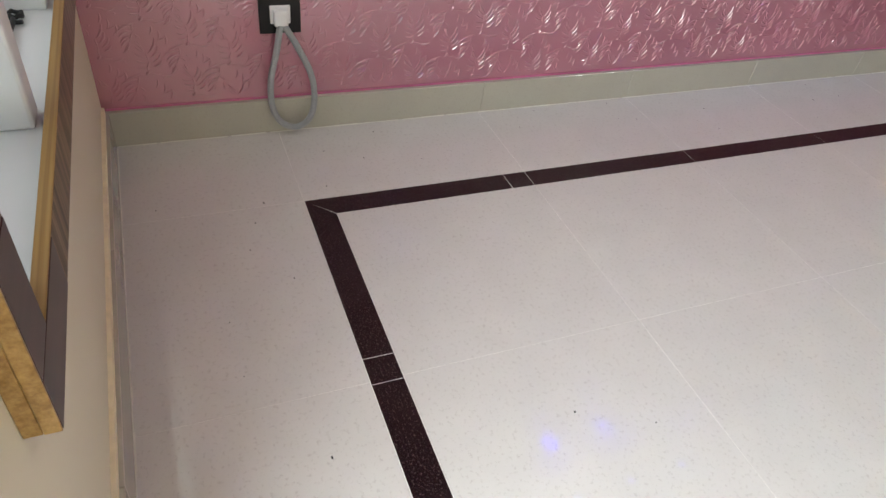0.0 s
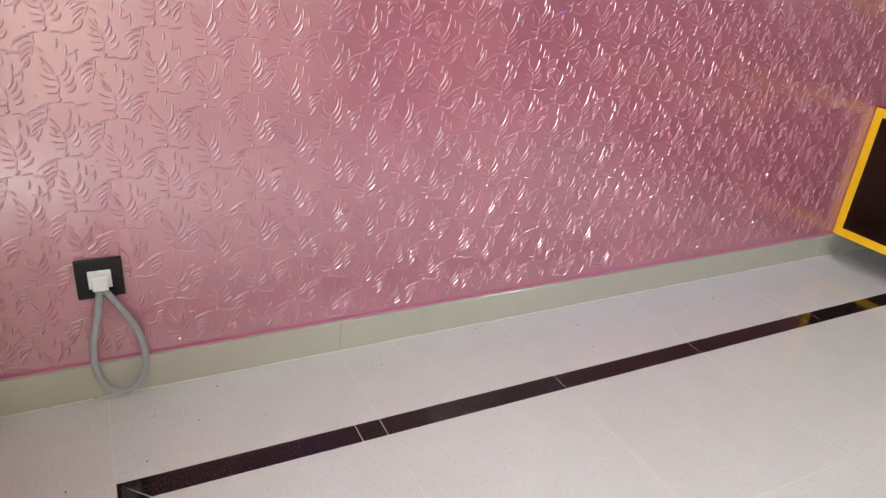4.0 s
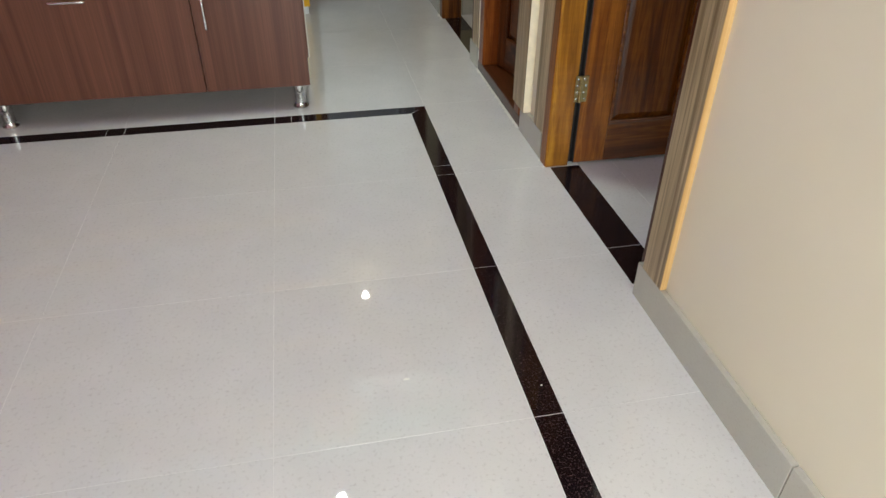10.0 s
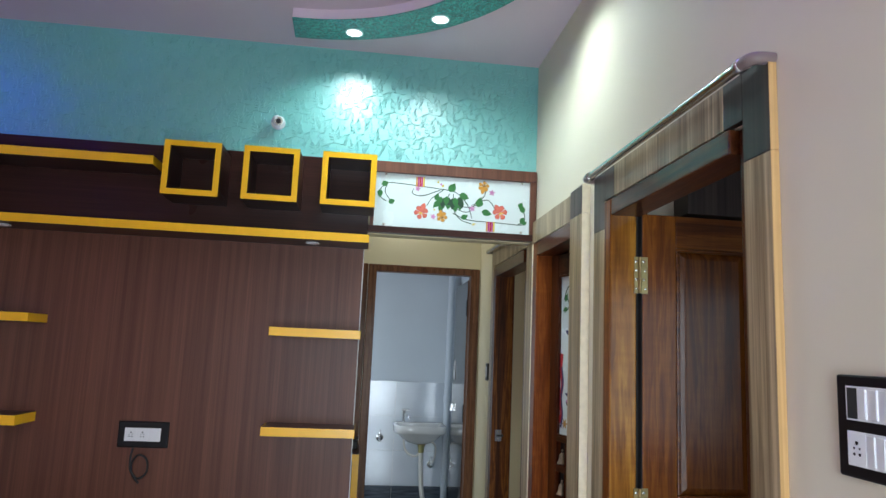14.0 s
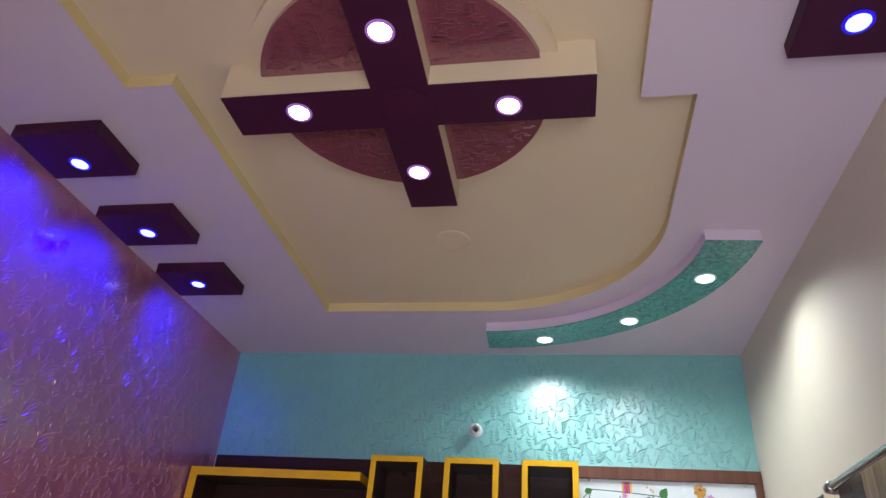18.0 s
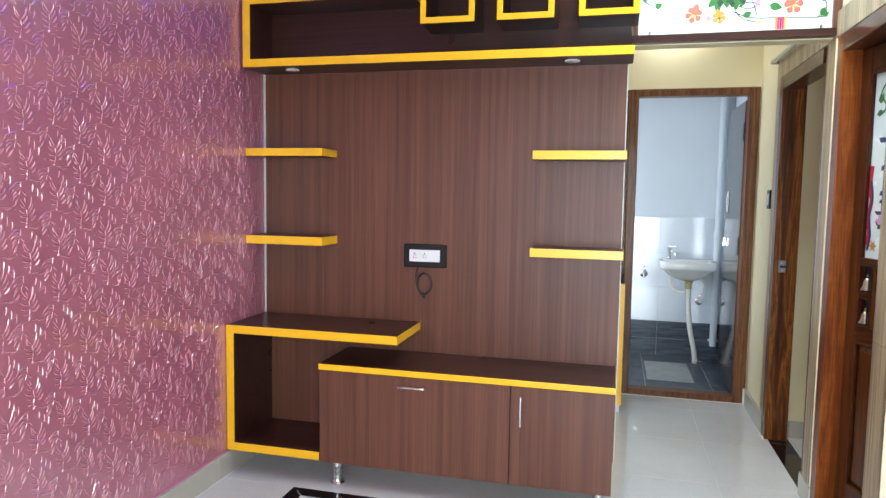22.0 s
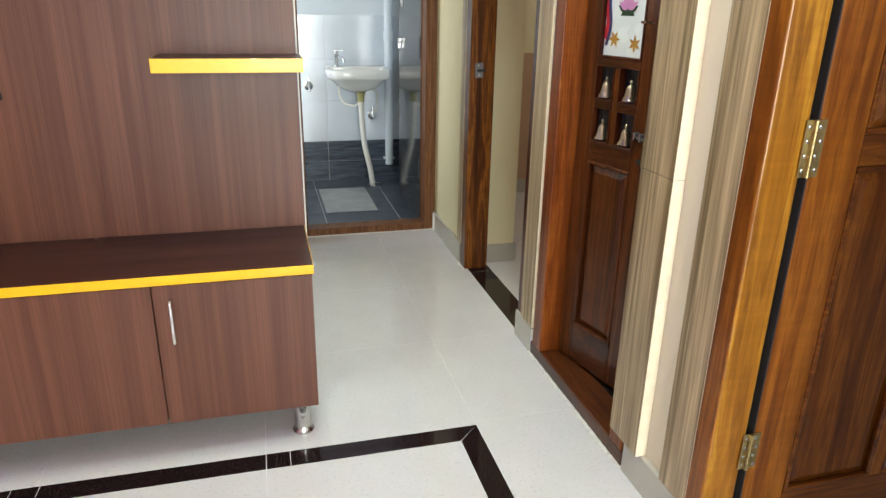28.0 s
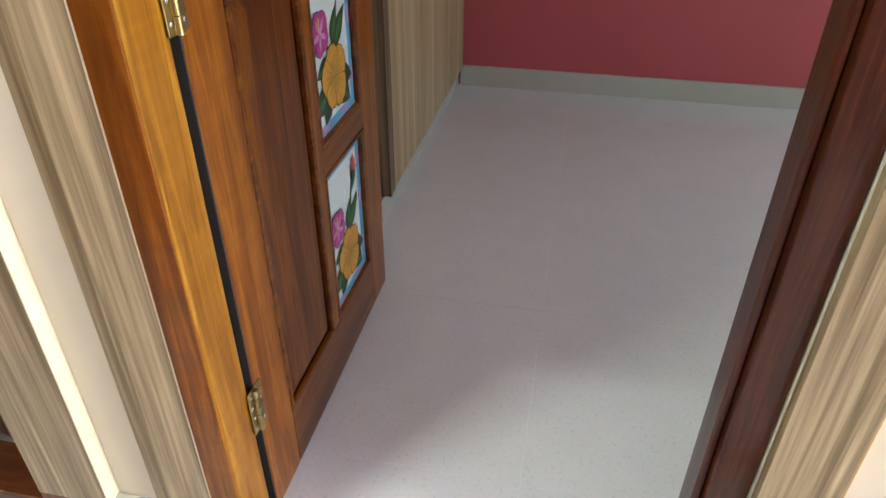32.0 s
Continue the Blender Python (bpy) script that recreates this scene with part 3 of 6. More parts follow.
# ---- main ceiling with its recessed tray ----
TZ = 3.105
tray = [(0.546, 0.95), (2.08, 0.95), (2.08, 2.626), (2.236, 2.626), (2.236, 3.27)] + arc2(1.5, 3.28, 0.737, 2, 90, 18) + [(0.700, 4.017), (0.700, 2.455), (0.546, 2.455)]
rim = [(0, FY), (W, FY), (W, P + 0.02), (0, P + 0.02)]


def flat_with_hole(outer, hole, z):
    """A flat sheet with a hole, at height z."""
    bm = bmesh.new()
    edges = []
    for pts in (outer, hole):
        vs = [bm.verts.new((x, y, z)) for x, y in pts]
        edges += [bm.edges.new((a, b)) for a, b in zip(vs, vs[1:] + vs[:1])]
    bmesh.ops.triangle_fill(bm, use_beauty=True, use_dissolve=False, edges=edges)
    return bm


structure("ceiling", flat_with_hole(rim, tray, CZ), CEIL, "white false ceiling tinted with lilac light, with a stepped tray")
bm = bmesh.new()
low = [bm.verts.new((x, y, CZ)) for x, y in tray]
top = [bm.verts.new((x, y, TZ)) for x, y in tray]
for k in range(len(tray)):
    j = (k + 1) % len(tray)
    bm.faces.new((low[k], low[j], top[j], top[k]))
structure("ceiling_tray_edge", bm, TRAY_EDGE, "pale yellow upright edge of the ceiling tray")
bm = bmesh.new()
bm.faces.new([bm.verts.new((x, y, TZ)) for x, y in tray])
bmesh.ops.triangulate(bm, faces=bm.faces[:])
structure("ceiling_tray", bm, TRAY, "cream recessed ceiling tray")
structure("ceiling_slab", box(-0.15, W + T, FY - FT, P + T, 3.3, 3.45), CEIL, "plain slab above the false ceiling")

# ---- skirting ----
SK, ST = 0.112, 0.018


def skirting(name, rows, material=SKIRT, label="beige polished tile skirting along the wall foot"):
    bm = boxes(rows, 0.0015)
    return structure(name, bm, material, label)


bm_sk = []
y = FY
for y1 in (1.60, 2.22, 2.827, 3.434, 4.06, P):
    bm_sk.append((0.0005, ST, y + 0.0003, y1 - 0.0003, -0.005, SK))
    y = y1
skirting("baseboard_west", bm_sk)
skirting("baseboard_south", [(ST, 0.62, FY, FY + ST, -0.005, SK), (0.622, 1.22, FY, FY + ST, -0.005, SK), (1.222, DX0 - 0.002, FY, FY + ST, -0.005, SK)])
skirting("baseboard_east", [(W - ST, W, FY + 0.01, 1.3, -0.005, SK), (W - ST, W, 1.302, 1.9, -0.005, SK), (W - ST, W, 1.902, O1[0] + 0.03, -0.005, SK), (W - ST, W, O1[1] + 0.02, O2[0] - 0.01, -0.005, SK),
                            (W - ST, W, O2[1] + 0.035, O3[0], -0.005, SK), (W - ST, W, O3[1] + 0.03, BATH_Y, -0.005, SK)])
skirting("baseboard_north", [(0.0, 0.6, P - 0.012, P + 0.014, -0.005, SK), (0.602, 1.2, P - 0.012, P + 0.014, -0.005, SK), (1.202, 1.860, P - 0.012, P + 0.014, -0.005, SK)])
skirting("baseboard_inner_room", [(W + 0.125, 3.032, O3[1] - 0.012, O3[1], -0.005, 0.1), (3.02, 3.032, O3[1], 6.87, -0.005, 0.1), (3.03, 4.86, 6.86, 6.87, -0.005, 0.1)])
skirting("baseboard_bedroom", [(RED_X - ST, RED_X, 0.46, WARD_Y + 0.05, -0.005, 0.105)])
# thin painted line above the pink wall's skirting, ragged cement at door feet
structure("trim_west", box(0, 0.0035, FY + 0.01, P - 0.39, SK, SK + 0.006), paint("bright_pink_line", (0.50, 0.13, 0.26), 0.5), "thin bright pink paint line above the skirting")
rng = random.Random(31)
for nm, vert in (("trim_grout_west", True), ("trim_grout_south", False)):
    bm = bmesh.new()
    a, end = FY + 0.02, (P - 0.02 if vert else DX0 - 0.02)
    a = a if vert else 0.03
    while a < end:
        b = min(a + rng.uniform(0.03, 0.09), end)
        w, h = rng.uniform(0.0015, 0.0042), rng.uniform(0.0008, 0.002)
        if vert:
            add_box(bm, ST - 0.001, ST + w, a, b, -0.004, h)
        else:
            add_box(bm, a, b, FY + ST - 0.001, FY + ST + w, -0.004, h)
        a = b + (rng.uniform(0.0, 0.02) if rng.random() < 0.3 else 0)
    structure(nm, bm, PLASTER, "thin uneven white grout line at the skirting foot")
structure("trim_south", box(ST, DX0 - 0.01, FY, FY + 0.009, SK, SK + 0.02), EDGE_CREAM, "cream bead above the front skirting")

# ---- ferns pressed into the wall paper ----
ROUND = ((-1, -0.15), (-0.42, 0.62), (0, 0.95), (0.42, 0.62), (1, -0.15))


def leaflet(verts, faces, o, u, v, n, base, ang, length, width, lift, bend=0.16):
    """One raised stroke: a rounded ridge, bowed, that tapers to both ends."""
    k0 = len(verts)
    d = (math.cos(ang), math.sin(ang))
    s = (-d[1], d[0])
    for t, w in ((0, 0), (0.2, 0.72), (0.5, 1.0), (0.8, 0.7), (1, 0)):
        c = bend * length * 4 * t * (1 - t)
        px, py = base[0] + d[0] * length * t + s[0] * c, base[1] + d[1] * length * t + s[1] * c
        for side, up in (ROUND if w else ((0, 0),)):
            verts.append(o + u * (px + s[0] * side * w * width / 2) + v * (py + s[1] * side * w * width / 2) + n * (lift * up * w))
    a, m, z = k0 + 1, k0 + 6, k0 + 11
    for k in range(4):
        faces += [(k0, a + k + 1, a + k), (a + k, a + k + 1, m + k + 1, m + k), (m + k, m + k + 1, z + k + 1, z + k), (z + k, z + k + 1, k0 + 16)]


def fern_motif(put, rng):
    """A knot with an arched frond hanging on one side, drops on the other, and a second frond that climbs above it; millimetres."""
    put(-4, -3, 6, 9, 8.0, 4.0, 0.0)
    put(-78, -42, 0, -2, 5.0, 3.0, 0.14)
    put(5, -4, 36, -4, 3.8, 1.8, 0.05)
    put(26, -7, 66, 0, 6.0, 2.6, -0.12)
    # hanging frond: a spine and strokes off to one side
    spine = [(-23, -6), (-26, -31), (-36, -57), (-58, -86)]
    for a, b in zip(spine, spine[1:]):
        put(*a, *b, 4.0, 2.6, -0.05)
    for k in range(5):
        x, y = -25 - 1.2 * k * k * 0.8, -16 - 10.5 * k
        ang = radians(196 + 9 * k)
        lg = 46 - 2.4 * k
        put(x, y, x + lg * math.cos(ang), y + lg * math.sin(ang), 6.6, 3.4, -0.15 if k < 4 else 0.14)
    put(-20, -57, -15, -79, 5.0, 2.6, 0.12)
    put(-25, -38, -11, -54, 4.4, 2.0, 0.12)
    # drops under the other side
    for k in range(3):
        put(20 + 16 * k, -14 - 14 * k, 15 + 17 * k, -44 - 17 * k, 4.8, 2.6, 0.13)
    put(30, -60, 58, -46, 4.0, 2.0, -0.1)
    # climbing frond
    stem = [(1, 6), (7, 36), (3, 63), (-20, 96)]
    for a, b in zip(stem, stem[1:]):
        put(*a, *b, 3.8, 2.4, 0.05)
    for k in range(4):
        ang = radians(68 - 9 * k)
        x, y = 4 + 4.2 * k, 56 - 12 * k
        lg = 52 - 7 * k
        put(x, y, x + lg * math.cos(ang), y + lg * math.sin(ang), 7.0, 3.8, -0.15)
    for k in range(5):
        x, y = 5 - 1.5 * k, 22 + 13 * k
        ang = radians(184 - 14 * k)
        lg = 30 + 3 * (k % 3)
        put(x, y, x + lg * math.cos(ang), y + lg * math.sin(ang), 5.6 - 0.5 * k, 2.8 - 0.3 * k, 0.13)
    for _ in range(4):
        x, y = rng.uniform(-60, 60), rng.uniform(-80, 80)
        put(x, y, x + rng.uniform(4, 9), y + rng.uniform(-6, 6), 3.6, 1.6, 0.0)


def fern_paper(name, o, u, v, width, height, material, label, keep, seed, size=1.0, proud=1.0):
    """Fern motif in a stepped repeat over a wall face; keep(x, y) says where the face is bare."""
    rng = random.Random(seed)
    o, u, v = Vector(o), Vector(u), Vector(v)
    n = u.cross(v).normalized()
    verts, faces = [], []
    cw, ch = 0.113 * size, 0.150 * size
    for i in range(int(width / cw) + 2):
        for j in range(-1, int(height / ch) + 3):
            big = size * rng.uniform(0.94, 1.08)
            cx = 0.03 + i * cw + rng.uniform(-0.008, 0.008)
            cy = j * ch + (0.0, 0.095, 0.02, 0.11)[i % 4] * size + rng.uniform(-0.010, 0.010)
            tilt = rng.uniform(-0.06, 0.06)

            def put(x0, y0, x1, y1, w, lift, bend):
                px, py, qx, qy = (c * 0.001 * big for c in (x0, y0, x1, y1))
                px, py, qx, qy = cx + px - tilt * py, cy + py + tilt * px, cx + qx - tilt * qy, cy + qy + tilt * qx
                px, py = px + rng.uniform(-0.0012, 0.0012), py + rng.uniform(-0.0012, 0.0012)
                if min(px, qx) > 0.004 and max(px, qx) < width - 0.004 and min(py, qy) > 0.006 and max(py, qy) < height - 0.004 and keep(px, py):
                    leaflet(verts, faces, o, u, v, n, (px, py), math.atan2(qy - py, qx - px) + rng.uniform(-0.05, 0.05), math.hypot(qx - px, qy - py) * rng.uniform(0.92, 1.06),
                            w * 0.00125 * rng.uniform(0.85, 1.15) * size, lift * 0.001 * proud * rng.uniform(0.75, 1.1), bend)

            fern_motif(put, rng)
    me = bpy.data.meshes.new(name)
    me.from_pydata([tuple(q) for q in verts], [], faces)
    me.materials.append(material)
    for p in me.polygons:
        p.use_smooth = True
    ob = new(name, me)
    return tagged(ob, label, kind="stuff")


fern_paper("wallpaper_fern_relief", (0.0002, FY, 0.12), (0, 1, 0), (0, 0, 1), P - FY, CZ - 0.12, PINK, "embossed pink fern leaves on the wall",
           lambda a, b: not (a > P - FY - 0.40 and b < 0.64) and not (a > P - FY - 0.24 and 1.88 < b < 2.25), 3, 1.0, 1.05)
fern_paper("wallpaper_leaf_relief", (0.0, P + 0.0148, 2.475), (1, 0, 0), (0, 0, 1), W, CZ - 2.475, TEAL, "embossed teal fern leaves on the wall", lambda a, b: True, 5, 0.86, 2.1)


# ---- floor tiles and border ----
FLOOR = bpy.data.objects["floor"]
TILE_CACHE = {}


def slab(name, x0, x1, y0, y1, material, parent, z0=-0.012, z1=0.0, gap=0.0008, edge=0.0004):
    """One tile or strip, its own object on shared data where the size repeats."""
    a, b = round(x1 - x0 - 2 * gap, 4), round(y1 - y0 - 2 * gap, 4)
    key = (a, b, material.name)
    if key not in TILE_CACHE:
        bm = box(-a / 2, a / 2, -b / 2, b / 2, z0 - z1, 0, 0)
        bmesh.ops.bevel(bm, geom=[e for e in bm.edges if all(v.co.z > -1e-6 for v in e.verts)], offset=edge, segments=1, affect="EDGES")
        me = bpy.data.meshes.new(name)
        bm.to_mesh(me)
        bm.free()
        me.materials.append(material)
        TILE_CACHE[key] = me
    ob = new(name, TILE_CACHE[key])
    ob.location = ((x0 + x1) / 2, (y0 + y1) / 2, z1)
    ob.parent = parent
    return ob


def tile_grid(xs, ys, material, parent, name="tile", z1=0.0, gap=0.0006):
    for a, b in zip(xs, xs[1:]):
        for c, d in zip(ys, ys[1:]):
            if b - a > 0.01 and d - c > 0.01:
                slab(name, a, b, c, d, material, parent, z1 - 0.012, z1, gap)


YJ = [1.593, 2.217, 2.824, 3.431]
tile_grid([ST - 0.002, BX0], [FY + 0.012, BY0 - 0.001] + YJ + [BY1, P + 0.015], FLOOR_TILE, FLOOR)
tile_grid([BX0, 1.05, 1.685, BX1], [FY + 0.012, BY0], FLOOR_TILE, FLOOR)
tile_grid([BX1, W + 0.0], [FY + 0.012, BY0 - 0.001] + YJ + [BY1 + 0.018], FLOOR_TILE, FLOOR)
tile_grid([BX0, 1.05, 1.685], [BY1, P + 0.015], FLOOR_TILE, FLOOR)
tile_grid([1.685, BX1], [BY1, 4.705, 5.30, 5.90, BATH_Y], FLOOR_TILE, FLOOR)
tile_grid([BX1, W], [BY1 + 0.018, 4.705, 5.30, 5.90, BATH_Y], FLOOR_TILE, FLOOR)
tile_grid([0.3, 0.9, 1.285, 1.685], [P + T, 5.30, 5.90, BATH_Y], FLOOR_TILE, FLOOR)
IX = [BX0 + BW, 1.05, 1.685, BX1 - BW]
tile_grid(IX, [BY0 + BW] + YJ + [BY1 - BW], FLOOR_TILE, FLOOR)
tile_grid([W + T, 3.0, 3.62, 4.245, 4.87, RED_X - 0.01], [0.45, 1.05, 1.675, 2.30, 2.925, 3.56], FLOOR_TILE, FLOOR, gap=0.0004)
tile_grid([W + T, 3.46, 4.06, 4.88], [4.7, 5.3, 5.9, 6.5, 6.86], FLOOR_TILE, FLOOR)
slab("tile", W + T, 3.55, 3.66, 4.55, FLOOR_TILE, FLOOR)


def mitred(x0, x1, y0, y1, cut, name="border_strip"):
    """A dark strip with mitred ends where it turns a corner. cut: which ends."""
    g = 0.0009
    if x1 - x0 > y1 - y0:
        w = y1 - y0
        inner_low = cut[2]
        pts = [(x0 + (w if cut[0] and inner_low else 0) + g, y0 + g), (x1 - (w if cut[1] and inner_low else 0) - g, y0 + g),
               (x1 - (0 if not cut[1] or inner_low else w) - g, y1 - g), (x0 + (0 if not cut[0] or inner_low else w) + g, y1 - g)]
    else:
        w = x1 - x0
        inner_low = cut[2]
        pts = [(x0 + g, y0 + (w if cut[0] and inner_low else 0) + g), (x1 - g, y0 + (w if cut[0] and not inner_low else 0) + g),
               (x1 - g, y1 - (w if cut[1] and not inner_low else 0) - g), (x0 + g, y1 - (w if cut[1] and inner_low else 0) - g)]
    ob = part(name, prism(pts, (0, 0, -0.012), (1, 0, 0), (0, 1, 0), 0.012), GRANITE, FLOOR)
    return ob


YS = [BY0, 1.517, 1.593, 2.217, 2.824, 3.431, 3.507, BY1]
for k, (a, b) in enumerate(zip(YS, YS[1:])):
    mitred(BX0, BX0 + BW, a, b, (k == 0, k == len(YS) - 2, False))
    mitred(BX1 - BW, BX1, a, b, (k == 0, k == len(YS) - 2, True))
XS = [BX0, 0.985, 1.058, 1.685, 1.757, BX1]
for k, (a, b) in enumerate(zip(XS, XS[1:])):
    mitred(a, b, BY1 - BW, BY1, (k == 0, k == len(XS) - 2, True))
    mitred(a, b, BY0, BY0 + BW, (k == 0, k == len(XS) - 2, False))
# spilt white paint and crumbs of dirt on the tiles
for nm, x, y, rx, ry in (("trim_paint_drop", 2.013, 2.396, 0.0085, 0.0045), ("trim_paint_fleck", 2.341, 2.312, 0.0030, 0.0024)):
    structure(nm, prism([(x + rx * math.cos(a), y + ry * math.sin(a) * (1.0 if math.sin(a) > 0 else 0.35)) for a in (k * 0.4488 for k in range(14))], (0, 0, 0.0002), (1, 0, 0), (0, 1, 0), 0.0007), PLASTER, "dried drop of white paint on the floor")
rng = random.Random(17)
bm = bmesh.new()
for k in range(46):
    x, y = (rng.uniform(0.04, 0.38), rng.uniform(0.43, 4.0)) if k % 3 else (rng.uniform(0.1, 2.3), rng.uniform(0.43, 1.5))
    bmesh.ops.create_icosphere(bm, subdivisions=1, radius=rng.uniform(0.0009, 0.0026), matrix=Matrix.Translation((x, y, 0.0008)) @ Matrix.Diagonal((rng.uniform(1, 2.2), 1, 0.5, 1)))
tagged(structure("floor_crumbs", bm, BLACK_MATT, "small dark crumbs of dirt on the tiles"), "small dark crumbs of dirt on the tiles", kind="stuff")
# dark sills in the doorways
for a, b in ((2.656, 2.849), (2.849, 3.414)):
    slab("sill_strip", W, W + T, a, b, GRANITE, FLOOR)
for a, b in ((O3[0], 5.40), (5.40, 5.52)):
    slab("sill_strip", W, W + T, a, b, GRANITE, FLOOR)

# ---- television unit ----
def board(name, x0, x1, y0, y1, z0, z1, material, parent, label="", bevel=0.0012):
    return part(name, box(x0, x1, y0, y1, z0, z1, bevel, 1), material, parent, label)


def edged_board(name, x0, x1, y0, y1, z0, z1, material, parent, sides, label="", tk=0.0016):
    """A dark board with yellow tape on the sides named: s south, e east, w west, n north, t top, b bottom."""
    ob = board(name, x0, x1, y0, y1, z0, z1, material, parent, label)
    rows = {"s": (x0, x1, y0 - tk, y0 + 0.0002, z0, z1), "e": (x1 - 0.0002, x1 + tk, y0 - tk, y1, z0, z1), "w": (x0 - tk, x0 + 0.0002, y0 - tk, y1, z0, z1)}
    for s in sides:
        part("edge_band", box(*rows[s], 0.0004, 1), YELLOW, ob, "glossy yellow edge band")
    return ob


panel = thing("wall_panel", (0.94, P, 0), "brown striped laminate panel fixed on the television wall", "wall panel")
px = [0.012, 0.62, 1.25, 1.864]
for a, b in zip(px, px[1:]):
    board("panel_sheet", a, b, P, P + 0.0145, SK + 0.002, 2.04, LAM_BROWN, panel, bevel=0.0003)
board("panel_sheet", 0.012, 1.878, P, P + 0.0145, 2.0405, 2.472, LAM_DARK, panel, "dark walnut upper panel sheet")
part("edge_bead", box(1.8642, 1.8685, P - 0.002, P + 0.0148, SK, 2.04), PLASTER, panel, "chipped white sealant bead")
part("edge_bead", box(0.002, 0.011, P - 0.004, P + 0.012, 0.75, 2.02), PLASTER, panel, "white sealant bead in the corner")

CF = 4.157
cab = thing("tv_cabinet", (1.18, 4.35, 0), "brown laminate low cabinet with yellow-edged top on steel legs", "cabinet")
body = board("body", 0.497, 1.856, CF + 0.022, P - 0.001, 0.113, 0.563, LAM_BROWN, cab)
top = edged_board("top", 0.493, 1.860, CF, P - 0.001, 0.564, 0.592, LAM_DARK, cab, "se", "dark walnut laminate top")
d1 = board("drop_door", 0.497, 1.4095, CF + 0.003, CF + 0.0205, 0.113, 0.561, LAM_BROWN, cab)
d2 = board("door", 1.4135, 1.856, CF + 0.003, CF + 0.0205, 0.113, 0.561, LAM_BROWN, cab)


def handle(parent, a, b, out, r=0.0055):
    a, b, o = Vector(a), Vector(b), Vector(out)
    d = (b - a).normalized()
    bm = bmesh.new()
    pts = [a, a + o * 0.55 + d * 0.001, a + o + d * 0.008, b + o - d * 0.008, b + o * 0.55 - d * 0.001, b]
    add_tube(bm, curve_pts(pts, 6), r, 10)
    part("handle", bm, CHROME, parent, "brushed steel bar handle", smooth=50)


handle(d1, (0.893, CF + 0.003, 0.519), (1.018, CF + 0.003, 0.519), (0, -0.026, 0))
handle(d2, (1.46, CF + 0.003, 0.392), (1.46, CF + 0.003, 0.517), (0, -0.026, 0))
for lx, ly in ((0.573, CF + 0.05), (1.806, CF + 0.05), (0.573, P - 0.06), (1.806, P - 0.06)):
    prof = [(0.034, 0.0), (0.035, 0.006), (0.031, 0.012), (0.026, 0.020)]
    prof += [(0.026 - 0.002 * (k % 2), 0.022 + 0.006 * k) for k in range(9)] + [(0.027, 0.08), (0.027, 0.106), (0.034, 0.109), (0.034, 0.113)]
    part("leg", lathe(prof, (lx, ly, 0)), STEEL, cab, "ribbed stainless steel leg", smooth=40)

niche = thing("side_niche", (0.25, 4.35, 0.12), "yellow-edged dark open box niche fixed beside the cabinet", "shelf unit")
edged_board("side", 0.003, 0.043, CF, P - 0.001, 0.120, 0.748, LAM_DARK, niche, "s")
edged_board("bottom", 0.043, 0.4965, CF, P - 0.001, 0.120, 0.160, LAM_DARK, niche, "s")
edged_board("top_shelf", 0.043, 0.882, CF, P - 0.001, 0.708, 0.748, LAM_DARK, niche, "se")
part("cable_grommet", lathe([(0.016, 0), (0.018, 0.002), (0.017, 0.004), (0.012, 0.0045), (0.012, 0.001)], (0.66, 4.43, 0.748)), BLACK, niche, "black cable grommet", smooth=40)

up = thing("upper_shelf_unit", (0.94, 4.43, 2.005), "long yellow-edged dark shelf unit high on the panel", "shelf unit")
edged_board("long_shelf", 0.012, 1.886, 4.316, P - 0.001, 2.015, 2.053, LAM_DARK, up, "se")
edged_board("side", 0.012, 0.052, 4.316, P - 0.001, 2.053, 2.358, LAM_DARK, up, "s")
edged_board("short_shelf", 0.052, 0.884, 4.316, P - 0.001, 2.318, 2.358, LAM_DARK, up, "se")
for lx in (0.235, 1.62):
    part("puck_light", lathe([(0.03, 0), (0.034, -0.003), (0.034, -0.006), (0.024, -0.008)], (lx, 4.41, 2.015)), WHITE_PL, up, "unlit round puck light", smooth=40)

CUBES = []
for k, cx in enumerate((0.928, 1.286, 1.648)):
    c = thing("cube_shelf", (cx + 0.1275, 4.43, 2.185), "square dark box shelf with yellow front edges", "shelf", "cube shelves on the panel")
    s, t = 0.2555, 0.027
    for nm, r in (("top", (cx, cx + s, 2.4405 - t, 2.4405)), ("bottom", (cx, cx + s, 2.185, 2.185 + t)), ("side", (cx, cx + t, 2.185 + t, 2.4405 - t)), ("side", (cx + s - t, cx + s, 2.185 + t, 2.4405 - t))):
        edged_board(nm, r[0], r[1], 4.316, P - 0.001, r[2], r[3], LAM_DARK, c, "s")
for nm, x0, x1, z0, z1, sides in (("a", 0.002, 0.42, 1.581, 1.619, "se"), ("b", 0.002, 0.422, 1.136, 1.178, "se"), ("c", 1.46, 1.872, 1.567, 1.606, "swe"), ("d", 1.458, 1.872, 1.121, 1.160, "swe")):
    s = thing("wall_shelf", ((x0 + x1) / 2, 4.45, z0), "short floating shelf with glossy yellow edges", "shelf", "short shelves on the panel")
    edged_board("board", x0, x1, 4.352, P - 0.001, z0, z1, LAM_DARK, s, sides)

# bare wall end beside the passage
structure("trim_end", box(1.8622, 1.868, P + 0.016, P + T + 0.003, SK, 2.098), PLASTER, "rough white plaster at the wall end")

